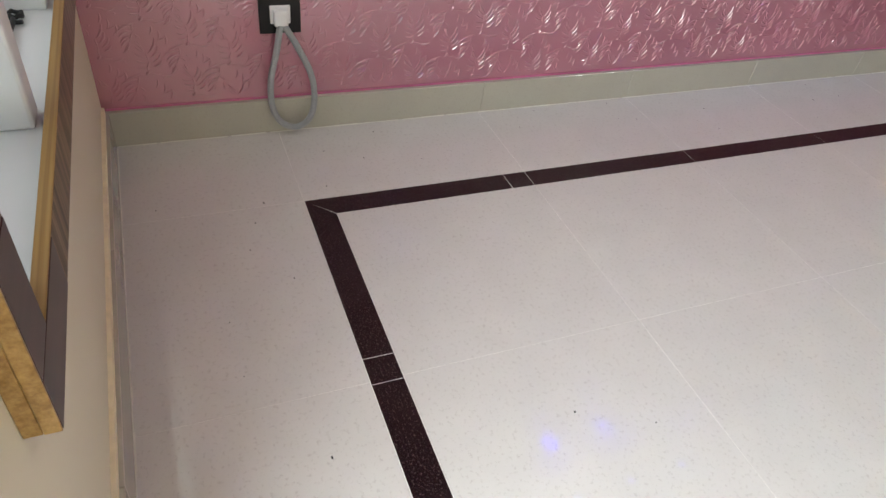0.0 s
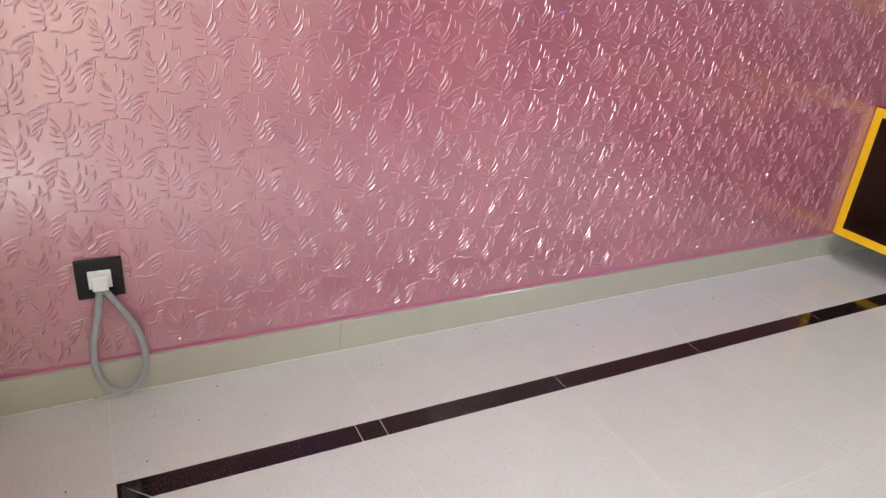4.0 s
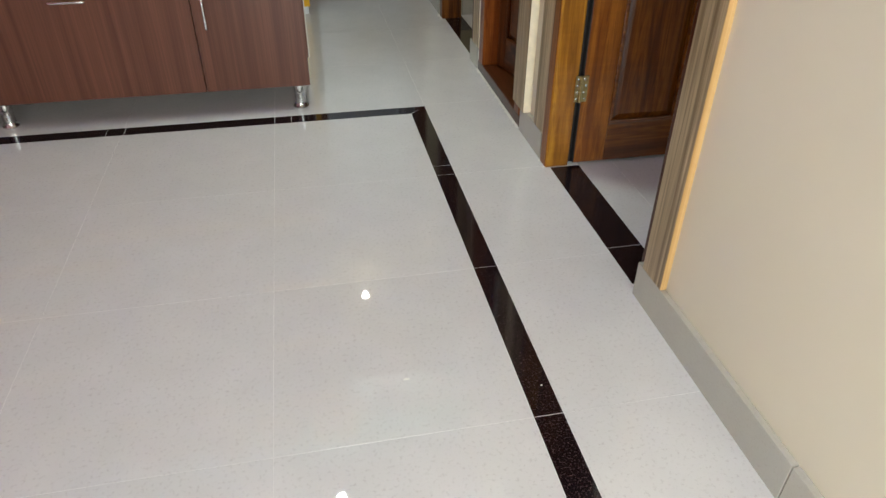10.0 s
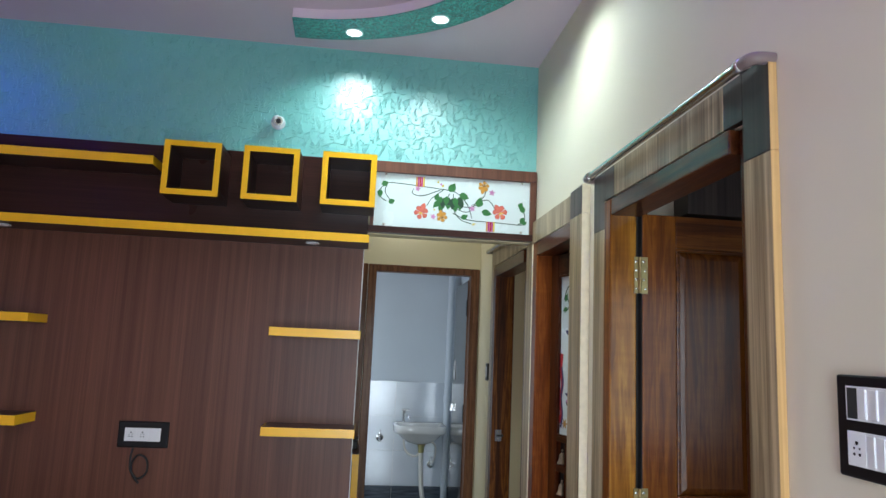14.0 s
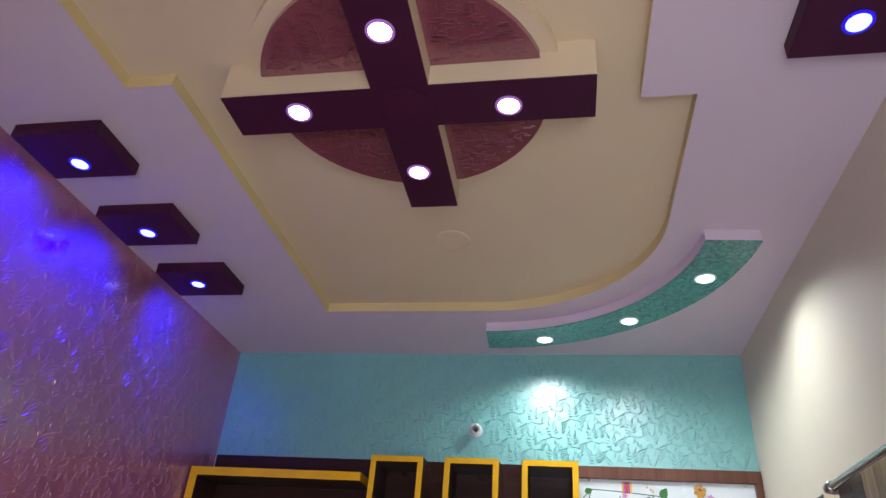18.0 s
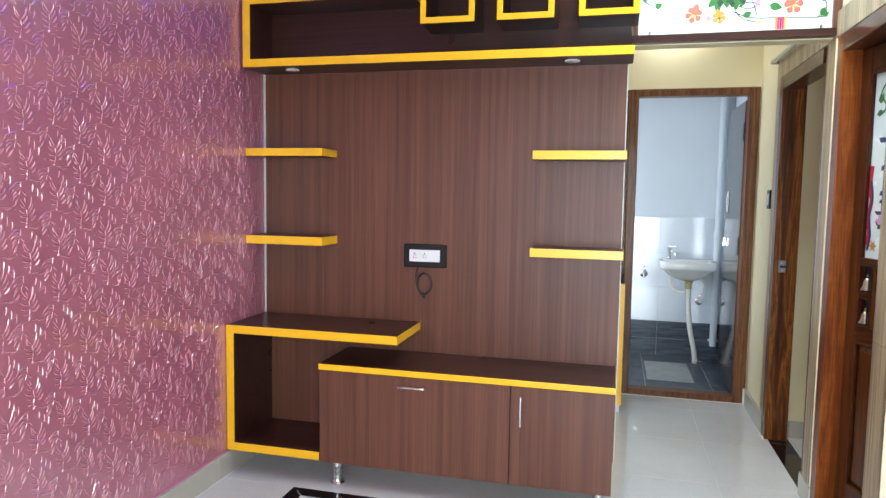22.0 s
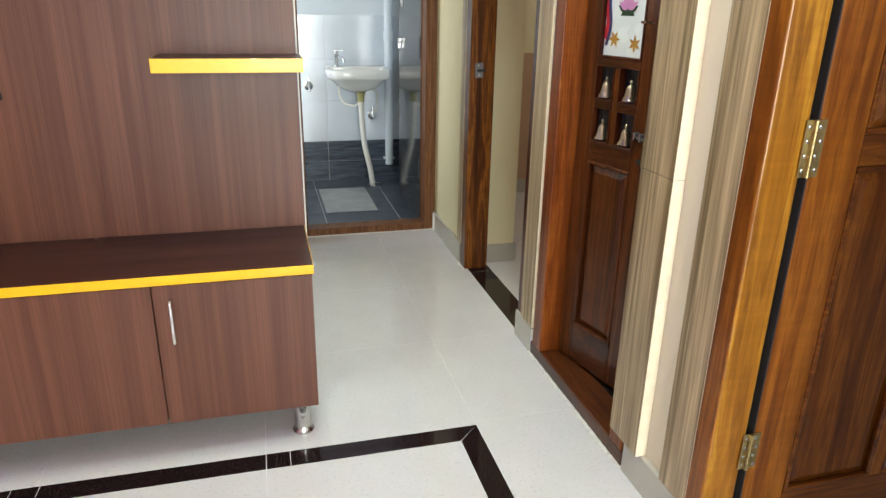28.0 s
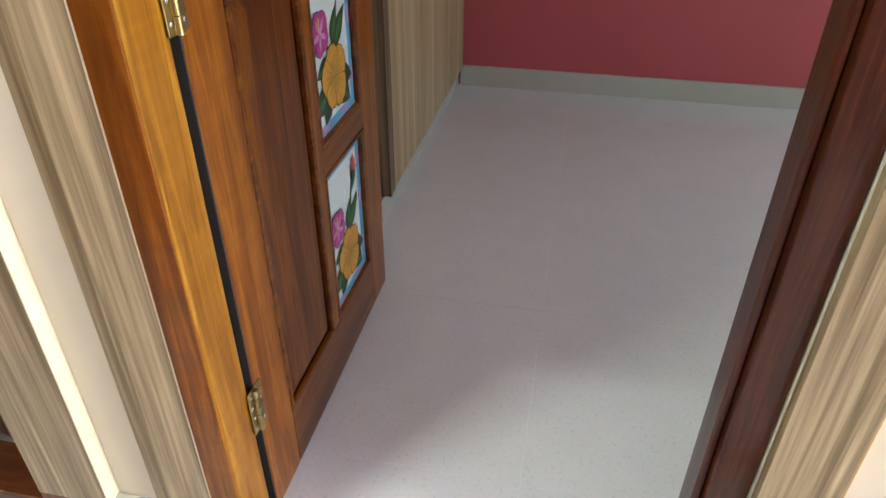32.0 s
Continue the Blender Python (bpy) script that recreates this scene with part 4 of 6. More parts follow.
# painted glass loft over the passage
lo = thing("glass_screen", (2.31, P, 2.105), "brown framed frosted glass panel with painted flower vines", "glass panel")
lx0, lx1, lz0, lz1 = 1.886, 2.737, 2.105, 2.472
board("frame_top", lx0, lx1, P - 0.018, P + 0.028, 2.416, lz1, LAM_BROWN, lo)
board("frame_bottom", lx0 - 0.01, lx1, P - 0.018, P + 0.028, lz0, 2.138, LAM_DARK, lo)
board("frame_side", 2.704, lx1, P - 0.017, P + 0.028, 2.1385, 2.4155, LAM_BROWN, lo)
board("frame_side", lx0, 1.904, P - 0.006, P + 0.028, 2.1385, 2.4155, LAM_BROWN, lo)
glass = part("glass", box(1.904, 2.704, P + 0.001, P + 0.008, 2.1385, 2.4155), FROST, lo, "frosted white glass")
for gx, gz in ((1.955, 2.408), (1.955, 2.147), (2.66, 2.408), (2.66, 2.147)):
    part("clip", rod((gx, P - 0.002, gz), (gx, P - 0.012, gz), 0.006, 10), CHROME, lo, "small chrome mirror clip")

# ---- painted flowers, thin raised shapes on glass ----
def leaf2(cx, cy, ang, length, width, n=6):
    ca, sa = math.cos(radians(ang)), math.sin(radians(ang))
    up = [(length * k / n, width / 2 * math.sin(math.pi * (k / n) ** 0.75)) for k in range(n + 1)]
    pts = up + [(a, -b) for a, b in up[-2:0:-1]]
    return [(cx + a * ca - b * sa, cy + a * sa + b * ca) for a, b in pts]


def frill(cx, cy, ang, length, half, n=10):
    """Fan-shaped petal with a ruffled outer edge."""
    pts = [(cx, cy)]
    for k in range(n + 1):
        f = 2 * k / n - 1
        r, a = length * (1 - 0.20 * f * f) * (1.03 if k % 2 else 0.97), radians(ang + half * f)
        pts.append((cx + r * math.cos(a), cy + r * math.sin(a)))
    return pts


class Art:
    """Flat painted shapes on a pane: origin, axes, metres per unit."""
    def __init__(self, parent, origin, u, v, scale):
        self.parent, self.o, self.u, self.v, self.s, self.lift = parent, Vector(origin), Vector(u), Vector(v), scale, 0.0004
        self.n = self.u.cross(self.v).normalized()

    def shape(self, name, groups, material, label=""):
        self.lift += 0.00008
        for pts in groups:
            self.lift += 0.00002
            part(name, prism([(a * self.s, b * self.s) for a, b in pts], self.o + self.n * (self.lift - 0.0004), self.u, self.v, 0.0005), material, self.parent, label)

    def line(self, name, lines, width, material):
        groups = []
        for pts in lines:
            q = [Vector((a, b, 0)) for a, b in pts]
            q = curve_pts(q, 6)
            left, right = [], []
            for k, p in enumerate(q):
                d = (q[min(k + 1, len(q) - 1)] - q[max(k - 1, 0)]).normalized()
                s = Vector((-d.y, d.x, 0)) * width / 2
                left.append((p.x + s.x, p.y + s.y)), right.append((p.x - s.x, p.y - s.y))
            groups.append(left + right[::-1])
        self.shape(name, groups, material)


def petals(cx, cy, r, n, a0=0, w=0.55, span_deg=360):
    return [leaf2(cx, cy, a0 + span_deg * k / n, r, r * w) for k in range(n)]


# vine on the loft glass: units of millimetres from the glass's lower left corner
art = Art(glass, (1.904, P + 0.001, 2.1385), (1, 0, 0), (0, 0, 1), 0.001)
art.line("vine", [[(40, 225), (90, 228), (200, 222), (330, 212), (400, 205)], [(400, 205), (440, 180), (480, 130), (500, 70)], [(400, 90), (480, 60), (620, 55), (740, 50)],
                  [(60, 222), (25, 190), (30, 150), (60, 130)], [(60, 222), (50, 180), (75, 140)], [(740, 50), (775, 80), (770, 120), (745, 140)], [(740, 50), (770, 55), (770, 90)],
                  [(330, 205), (240, 170), (190, 180), (195, 205)], [(350, 210), (290, 160), (265, 120)], [(380, 190), (350, 120), (345, 90)], [(400, 190), (405, 110), (440, 60), (500, 40)],
                  [(410, 130), (500, 130), (560, 190), (565, 225)], [(500, 140), (580, 170), (630, 110)], [(405, 120), (460, 100), (500, 110)]], 4, LEAF_D)
art.shape("leaf", [leaf2(*q) for q in ((380, 200, 60, 55, 40), (430, 190, -20, 55, 38), (350, 150, 250, 60, 36), (375, 160, 270, 55, 34), (405, 155, 280, 60, 38), (440, 165, 265, 60, 36), (330, 150, 230, 50, 30),
                                         (530, 130, 75, 55, 40), (550, 110, -15, 55, 34), (445, 65, 30, 40, 28), (310, 150, 70, 40, 26), (30, 215, 20, 40, 30), (25, 190, 270, 45, 28), (70, 125, 20, 35, 28),
                                         (770, 115, 110, 45, 30), (770, 90, 250, 40, 28), (745, 140, 60, 35, 26), (765, 52, 40, 30, 20))], LEAF)
for cx, cy, r, bx, by, tone in ((238, 84, 34, 254, 134, CORAL), (646, 108, 36, 618, 150, CORAL), (345, 68, 26, 335, 104, ORANGE), (556, 240, 27, 548, 198, ORANGE)):
    face = math.degrees(math.atan2(cy - by, cx - bx))
    art.shape("petal_outline", [leaf2(bx, by, face, math.hypot(cx - bx, cy - by) + 8, r * 0.78)] + [frill(cx, cy, face + d, r + 2.5, 27) for d in (-128, -66, 0, 66, 128)], RED_P if tone is CORAL else OCHRE)
    art.shape("lily_petal", [leaf2(bx, by, face, math.hypot(cx - bx, cy - by) + 6, r * 0.66)] + [frill(cx, cy, face + d, r, 24) for d in (-128, -66, 0, 66, 128)], tone)
    art.shape("lily_throat", [leaf2(cx, cy, face + d, r * 0.55, r * 0.14) for d in (-50, 0, 50)], LEMON if tone is CORAL else BROWN_P)
art.shape("leaf_shade", [leaf2(*q) for q in ((352, 168, 262, 58, 34), (398, 168, 268, 62, 36), (428, 176, 288, 64, 34), (372, 172, 275, 46, 30))], LEAF_D)
art.shape("leaf", [leaf2(*q) for q in ((366, 176, 266, 50, 30), (410, 172, 274, 52, 30), (338, 172, 252, 48, 26))], LEAF)
art.shape("blossom_petal", petals(215, 205, 16, 5) + petals(300, 65, 16, 5) + petals(600, 210, 18, 5, 10) + petals(500, 120, 18, 5, 30) + petals(335, 235, 9, 4), PINKISH)
art.shape("bud", [leaf2(340, 220, 60, 20, 10), leaf2(320, 240, 100, 14, 10), leaf2(500, 35, 20, 22, 10), leaf2(305, 95, 100, 14, 8)], LEMON)
for bx in (205, 575):
    bz = 215 if bx == 205 else 5
    for k, mt in enumerate((ORANGE, MAGENTA, RED_P, MAGENTA, LEMON)):
        art.shape("painted_band", [[(bx + k * 9, bz), (bx + k * 9 + 8, bz), (bx + k * 9 + 8, bz + 52), (bx + k * 9, bz + 52)]], mt)


# ---- switch plates ----
def plate(name, at, u, w, h, rows, label, modules):
    """A black plate with white modules; u along the wall, z up, the face looks along u x z."""
    th = thing(name, at, label, "switch plate")
    o, u, v = Vector(at), Vector(u), Vector((0, 0, 1))
    n = u.cross(v)

    def slabby(nm, a0, a1, b0, b1, d0, d1, material, parent, bevel=0.0, label=""):
        bm = box(a0, a1, b0, b1, d0, d1, bevel, 2)
        for q in bm.verts:
            q.co = o + u * q.co.x + v * q.co.y + n * q.co.z
        return part(nm, bm, material, parent, label)

    slabby("cover", -w / 2, w / 2, -h / 2, h / 2, 0.0, 0.011, BLACK, th, 0.004)
    for (a0, a1, b0, b1), mods in zip(rows, modules):
        bed = slabby("module_frame", a0, a1, b0, b1, 0.0112, 0.0128, WHITE_PL, th, 0.0006)
        step = (a1 - a0 - 0.004) / sum(m[1] for m in mods)
        x = a0 + 0.002
        for kind, cells in mods:
            x1 = x + step * cells
            if kind == "switch":
                bm = box(x + 0.001, x1 - 0.001, b0 + 0.004, b1 - 0.004, 0.0128, 0.0155, 0.0008, 1)
                for q in bm.verts:
                    q.co.z += (q.co.x - (x + x1) / 2) * 0.16 if q.co.z > 0.0135 else 0
                    q.co = o + u * q.co.x + v * q.co.y + n * q.co.z
                part("rocker", bm, WHITE_PL, bed)
            elif kind == "void":
                # thin dark sheet paints the shade of an open slot
                slabby("empty_slot", x + 0.001, x1, b0 + 0.003, b1 - 0.003, 0.0128, 0.0131, RECESS_SHADE, bed)
            elif kind == "socket":
                cx, cy = (x + x1) / 2, (b0 + b1) / 2
                slabby("socket_face", x + 0.001, x1 - 0.001, b0 + 0.003, b1 - 0.003, 0.0128, 0.0142, WHITE_PL, bed, 0.0006)
                for k, (hx, hy, r) in enumerate(((0, 0.010, 0.0036), (-0.0065, 0.001, 0.002), (0.0065, 0.001, 0.002), (-0.0065, -0.009, 0.0028), (0.0065, -0.009, 0.0028))):
                    c = o + u * (cx + hx) + v * (cy + hy) + n * 0.0143
                    part("pin_hole", rod(c, c + n * 0.0004, r, 10), BLACK, bed)
            else:
                slabby("blank", x + 0.001, x1 - 0.001, b0 + 0.004, b1 - 0.004, 0.0128, 0.0138, WHITE_PL, bed, 0.0006)
            x = x1
    return th


plate("socket_plate", (0.906, P - 0.0005, 1.089), (1, 0, 0), 0.226, 0.118, [(-0.082, 0.078, -0.03, 0.03)], "black socket plate with white sockets on the panel", [[("socket", 2), ("socket", 2), ("blank", 2)]])
ca = thing("cable", (0.9, P - 0.02, 0.9), "black cable coiled and hanging below the socket plate", "cable")
pts = [(0.865, P - 0.004, 1.031), (0.862, P - 0.014, 0.985), (0.868, P - 0.018, 0.93), (0.905, P - 0.02, 0.895), (0.94, P - 0.02, 0.925), (0.935, P - 0.022, 0.98), (0.9, P - 0.024, 1.0), (0.872, P - 0.02, 0.965), (0.875, P - 0.014, 0.915), (0.905, P - 0.008, 0.872)]
part("lead", tube(curve_pts(pts, 8), 0.0048, 8), RUBBER, ca, smooth=60)

# ---- small cameras on the walls ----
def wall_camera(at, n, aim, label):
    th = thing("security_camera", at, label, "camera", "small wall cameras")
    o, n, aim = Vector(at), Vector(n), Vector(aim).normalized()
    part("base", lathe([(0.036, 0), (0.036, 0.010), (0.030, 0.016), (0.02, 0.018)], o, n), WHITE_PL, th, smooth=40)
    c = o + n * 0.036
    part("ball", lathe([(0.004, -0.026), (0.018, -0.021), (0.026, -0.010), (0.028, 0.0), (0.027, 0.012), (0.023, 0.022), (0.022, 0.024)], c, aim), WHITE_PL, th, smooth=50)
    part("lens_ring", lathe([(0.021, 0.0235), (0.021, 0.026), (0.013, 0.0255)], c, aim), CHROME, th, "dark shiny lens ring", smooth=40)
    part("lens", lathe([(0.0125, 0.025), (0.0125, 0.0268), (0.006, 0.0285), (0.001, 0.029)], c, aim), BLACK, th, "black lens", smooth=40)


wall_camera((1.396, P + 0.0148, 2.637), (0, -1, 0), (0.35, -1, -0.35), "small white dome camera on the teal wall")
wall_camera((W - 0.0005, 2.50, 2.62), (-1, 0, 0), (-0.7, 0.75, -0.35), "small white dome camera on the side wall above the door")


# ---- ceiling pieces ----
cr = thing("ceiling_cross", (1.42, 2.49, TZ), "plum cross-shaped ceiling drop with cream sides and lit spots", "ceiling feature")
cx0, cx1, cy0, cy1, cz = 1.336, 1.498, 2.437, 2.597, 2.97
out = [(0.889, cy0), (cx0, cy0), (cx0, 1.90), (cx1, 1.90), (cx1, cy0), (1.948, cy0), (1.948, cy1), (cx1, cy1), (cx1, 3.011), (cx0, 3.011), (cx0, cy1), (0.889, cy1)]
part("body", prism(out, (0, 0, cz + 0.004), (1, 0, 0), (0, 1, 0), TZ - cz - 0.004), TRAY, cr, "cream painted sides")
part("face", prism(out, (0, 0, cz), (1, 0, 0), (0, 1, 0), 0.0045), PLUM, cr, "plum painted underside")


def spot(parent, x, y, z, ring, glow, r=0.029):
    b = part("spot_light", lathe([(r, 0.0), (r + 0.009, -0.001), (r + 0.009, -0.004), (r + 0.003, -0.006), (r, -0.003)], (x, y, z)), ring, parent, "round recessed spot light", smooth=40)
    part("diffuser", lathe([(r + 0.001, -0.001), (r + 0.001, -0.004), (0.002, -0.0045)], (x, y, z)), glow, b, "glowing diffuser", smooth=40)


for x, y in ((1.411, 2.239), (1.103, 2.509), (1.710, 2.530), (1.400, 2.813)):
    spot(cr, x, y, cz, LED_RING_PINK, LED_PINK)
di = thing("ceiling_disc", (1.40, 2.595, TZ), "round maroon textured disc on the ceiling tray", "ceiling feature")
DISC = paint("maroon_scored_paint", (0.26, 0.055, 0.085), 0.34, 0.25, 0.2, 0.6, 1.0, gloss=0.16)
for q, (a0, a1) in enumerate(((0, 90), (90, 180), (180, 270), (270, 360))):
    sx, sy = (1 if q in (0, 3) else -1), (1 if q in (0, 1) else -1)
    ox, oy = (cx1 if sx > 0 else cx0), (cy1 if sy > 0 else cy0)
    ring = [(x, y) for x, y in arc2(1.40, 2.555, 0.42, a0, a1, 40) if (x - ox) * sx > 0.001 and (y - oy) * sy > 0.001]
    ring += [(ox + sx * 0.001, ring[-1][1]), (ox + sx * 0.001, oy + sy * 0.001), (ring[0][0], oy + sy * 0.001)] if q in (0, 2) else [(ring[-1][0], oy + sy * 0.001), (ox + sx * 0.001, oy + sy * 0.001), (ox + sx * 0.001, ring[0][1])]
    sec = part("sector", prism(ring, (0, 0, TZ - 0.06), (1, 0, 0), (0, 1, 0), 0.0205), DISC, di)
    rng = random.Random(20 + q)
    bm = bmesh.new()
    for _ in range(720):
        a, r = rng.uniform(radians(a0), radians(a1)), 0.40 * math.sqrt(rng.random())
        x, y, lg = 1.40 + r * math.cos(a), 2.555 + r * math.sin(a), rng.uniform(0.006, 0.03)
        if (x - ox) * sx < 0.02 or (y - oy) * sy < 0.02:
            continue
        w = rng.uniform(0.0015, 0.004)
        if rng.random() < 0.6:
            add_box(bm, x - lg / 2, x + lg / 2, y - w / 2, y + w / 2, TZ - 0.0640, TZ - 0.0595)
        else:
            add_box(bm, x - w / 2, x + w / 2, y - lg / 2, y + lg / 2, TZ - 0.0640, TZ - 0.0595)
    tagged(part("trowel_relief", bm, DISC, sec), "raised trowel ridges", kind="stuff")
plin = [(x, y) for x, y in arc2(1.40, 2.555, 0.462, 0, 360, 72)[:-1]]
part("plinth", prism(plin, (0, 0, TZ - 0.039), (1, 0, 0), (0, 1, 0), 0.0385), TRAY, di, "cream round base step")
part("centre_cap", lathe([(0.082, 0.0), (0.082, -0.002), (0.078, -0.003), (0.001, -0.003)], (1.417, 2.517, cz)), PLUM, cr, "round plum cover plate", smooth=30)
structure("ceiling_cap", lathe([(0.075, 0.0), (0.075, -0.004), (0.068, -0.006), (0.066, -0.004), (0.001, -0.004)], (1.407, 3.448, TZ)), TRAY, "round cream cover plate on the ceiling tray", smooth=30)


def pad(x0, x1, y0, y1, lx, ly, glow, label):
    th = thing("ceiling_pad", ((x0 + x1) / 2, (y0 + y1) / 2, CZ), label, "ceiling light", "plum ceiling pads with spots")
    part("block", box(x0, x1, y0, y1, CZ - 0.05, CZ - 0.0005, 0.0015, 1), PLUM, th)
    spot(th, lx, ly, CZ - 0.05, LED_RING_BLUE, glow, 0.027)


PADS = ((2.582, 2.819, 2.738), (3.056, 3.283, 3.183), (3.51, 3.736, 3.619))
for y0, y1, ly in PADS:
    pad(0.063, 0.379, y0, y1, 0.216, ly, LED_BLUE, "square plum ceiling pad with a lit blue spot")
pad(2.423, 2.707, 2.208, 2.464, 2.554, 2.357, LED_BLUE, "square plum ceiling pad with a lit blue spot")

ar = thing("ceiling_arc", (1.5, 3.28, CZ), "curved teal ceiling band with three lit white spots", "ceiling feature")
ri, ro = arc2(1.5, 3.28, 0.87, 4, 91.5, 28), arc2(1.5, 3.28, 1.07, 4, 91.5, 28)
part("body", prism(ri + ro[::-1], (0, 0, 3.014), (1, 0, 0), (0, 1, 0), CZ - 3.0145), CEIL, ar, "white sides tinted with lilac light")
part("face", prism(ri + ro[::-1], (0, 0, 3.009), (1, 0, 0), (0, 1, 0), 0.0052), TEAL_ROUGH, ar, "teal textured underside with relief shading in its colour")
for x, y in ((1.759, 4.237), (2.146, 4.024), (2.412, 3.626)):
    spot(ar, x, y, 3.009, LED_RING_WHITE, LED_WHITE, 0.034)

# ---- door surrounds ----
def upright(bm_rows, material, parent, name="jamb", label="", bevel=0.004):
    return part(name, box(*bm_rows, bevel, 2), material, parent, label)


def trim_board(y0, y1, z0, z1, parent, material=None, edge=True, x0=None):
    """Laminate board on the wall with a cream sawn edge towards the light."""
    x = W - 0.0195 if x0 is None else x0
    ob = part("trim_board", box(x, W - 0.0006, y0, y1, z0, z1, 0.0008, 1), material or LAM_GREIGE, parent)
    if edge:
        part("sawn_edge", box(x + 0.0006, W - 0.001, y0 - 0.0022, y0 + 0.0002, z0, z1), EDGE_SAWN if y0 < 3 else EDGE_CREAM, ob, "bare sawn edge")
    return ob


FXA, FXB = W - 0.02, W + 0.085
s1 = thing("door_surround", (W, 3.02, 0), "varnished teak door frame with greige laminate surround", "door frame")
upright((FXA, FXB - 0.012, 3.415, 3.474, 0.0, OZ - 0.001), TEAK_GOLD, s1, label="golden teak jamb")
# thin layer over the jamb; weaker light on this side put into its brown
part("jamb_face", box(FXA - 0.0025, FXA + 0.0005, 3.4175, 3.4715, 0.004, OZ - 0.004, 0.0008, 1), LEAF_STILE, s1, "front face of the jamb, browner for the light it lacks")
# strip behind the gap, coloured near black in place of its shadow
part("rebate", box(FXB - 0.0116, FXB + 0.04, 3.4415, 3.474, 0.004, OZ - 0.004, 0.001, 1), RECESS_SHADE, s1, "rebate strip with the hinge gap's shade in its colour")
# opposite jamb in a darker tone, its inner side's shade put into the colour
upright((FXA + 0.026, FXB, 2.588, 2.644, 0.0, OZ - 0.001), TEAK_DEEP, s1, label="reddish teak jamb with its shade put into the colour")
part("head", box(FXA, FXB, 2.644, 3.415, 2.028, OZ - 0.001, 0.004, 2), TEAK_Y, s1)

# bead added and sized so the jamb's dark edge fits the camera's view
part("stop", box(FXA + 0.045, FXB, 2.644, 2.657, 0.0, 2.027, 0.003, 1), TEAK_DEEP, s1, "bead added to fit the jamb's visible inner edge")
trim_board(3.477, 3.592, SK + 0.001, 1.99, s1)
trim_board(3.477, 3.592, 1.991, 2.205, s1, LAM_TRIM_DARK)
trim_board(2.484, 2.587, SK + 0.001, 1.99, s1)
trim_board(2.484, 2.587, 1.991, 2.205, s1, LAM_TRIM_DARK)
trim_board(2.5875, 2.67, OZ + 0.002, 2.2045, s1, LAM_TRIM_DARK, False)
trim_board(2.6705, 3.39, OZ + 0.002, 2.2045, s1, LAM_GREIGE_H, False)
trim_board(3.3905, 3.4765, OZ + 0.002, 2.2045, s1, LAM_TRIM_DARK, False)

cu = thing("curtain_rod", (W - 0.06, 3.05, 2.215), "steel curtain rod on brackets above the door", "curtain rod")
part("rod", rod((W - 0.050, 2.50, 2.200), (W - 0.050, 3.60, 2.200), 0.0125, 16), STEEL, cu, smooth=40)
for yb, way in ((2.505, 1), (3.595, -1)):
    elbow = curve_pts([(W - 0.050, yb + way * 0.030, 2.200), (W - 0.050, yb + way * 0.004, 2.200), (W - 0.040, yb - way * 0.010, 2.200), (W - 0.020, yb - way * 0.014, 2.200), (W - 0.001, yb - way * 0.014, 2.200)], 6)
    part("bracket", tube(elbow, 0.0145, 14), ELBOW, cu, "dull pinkish plastic elbow bracket", smooth=50)
    part("finial", lathe([(0.0135, -0.012), (0.0175, -0.008), (0.0175, 0.004), (0.0135, 0.010)], (W - 0.050, yb + way * 0.038, 2.200), (0, 1, 0)), STEEL, cu, smooth=50)

s2 = thing("door_surround", (W, 4.15, 0), "varnished teak shrine door frame with greige laminate surround", "door frame")
upright((FXA, FXB, 4.425, 4.499, 0.056, OZ - 0.001), TEAK_RED, s2, label="reddish teak jamb")
upright((FXA, FXB, 3.791, 3.862, 0.056, OZ - 0.001), TEAK_RED, s2, label="reddish teak jamb")
part("head", box(FXA, FXB, 3.862, 4.425, 2.02, OZ - 0.001, 0.004, 2), TEAK_Y, s2)
part("threshold", box(FXA + 0.004, FXB + 0.02, 3.787, 4.53, 0.001, 0.055, 0.005, 2), TEAK_Y, s2, "scuffed dark wooden threshold")
for z0, z1, material in ((SK + 0.001, 0.92, None), (0.9215, OZ, None), (OZ + 0.001, 2.205, LAM_TRIM_DARK)):
    trim_board(3.692, 3.787, z0, z1, s2, material, True, W - 0.034)
    part("trim_lap", box(W - 0.034, W - 0.0206, 3.7872, 3.842, z0, z1, 0.0008, 1), material or LAM_GREIGE, s2)
trim_board(4.522, 4.64, SK + 0.001, 2.204, s2)
trim_board(3.7875, 4.5215, OZ + 0.002, 2.2045, s2, LAM_GREIGE_H, False)

s3 = thing("door_surround", (W, 5.1, 0), "varnished teak passage doorway with greige laminate surround", "door frame")
upright((FXA, FXB + 0.02, 5.452, 5.527, 0.0, OZ - 0.001), TEAK_FIG, s3, label="figured golden teak jamb")
upright((FXA + 0.01, FXB, 4.641, 4.699, 0.0, OZ - 0.001), TEAK_DEEP, s3)
part("head", box(FXA, FXB, 4.70, 5.452, 2.02, OZ - 0.001, 0.004, 2), TEAK_Y, s3)
trim_board(5.531, 5.60, SK + 0.001, 2.205, s3)
trim_board(4.6405, 5.5305, OZ + 0.002, 2.2045, s3, LAM_GREIGE_H, False)
lp = part("latch_plate", box(W + 0.005, W + 0.045, 5.447, 5.453, 0.985, 1.055, 0.002, 1), DARK_STEEL, s3, "dark steel latch plate")
part("latch_bolt", tube([(W + 0.012, 5.440, 1.020), (W + 0.055, 5.440, 1.020)], 0.006, 10), BLACK_MATT, lp, smooth=40)
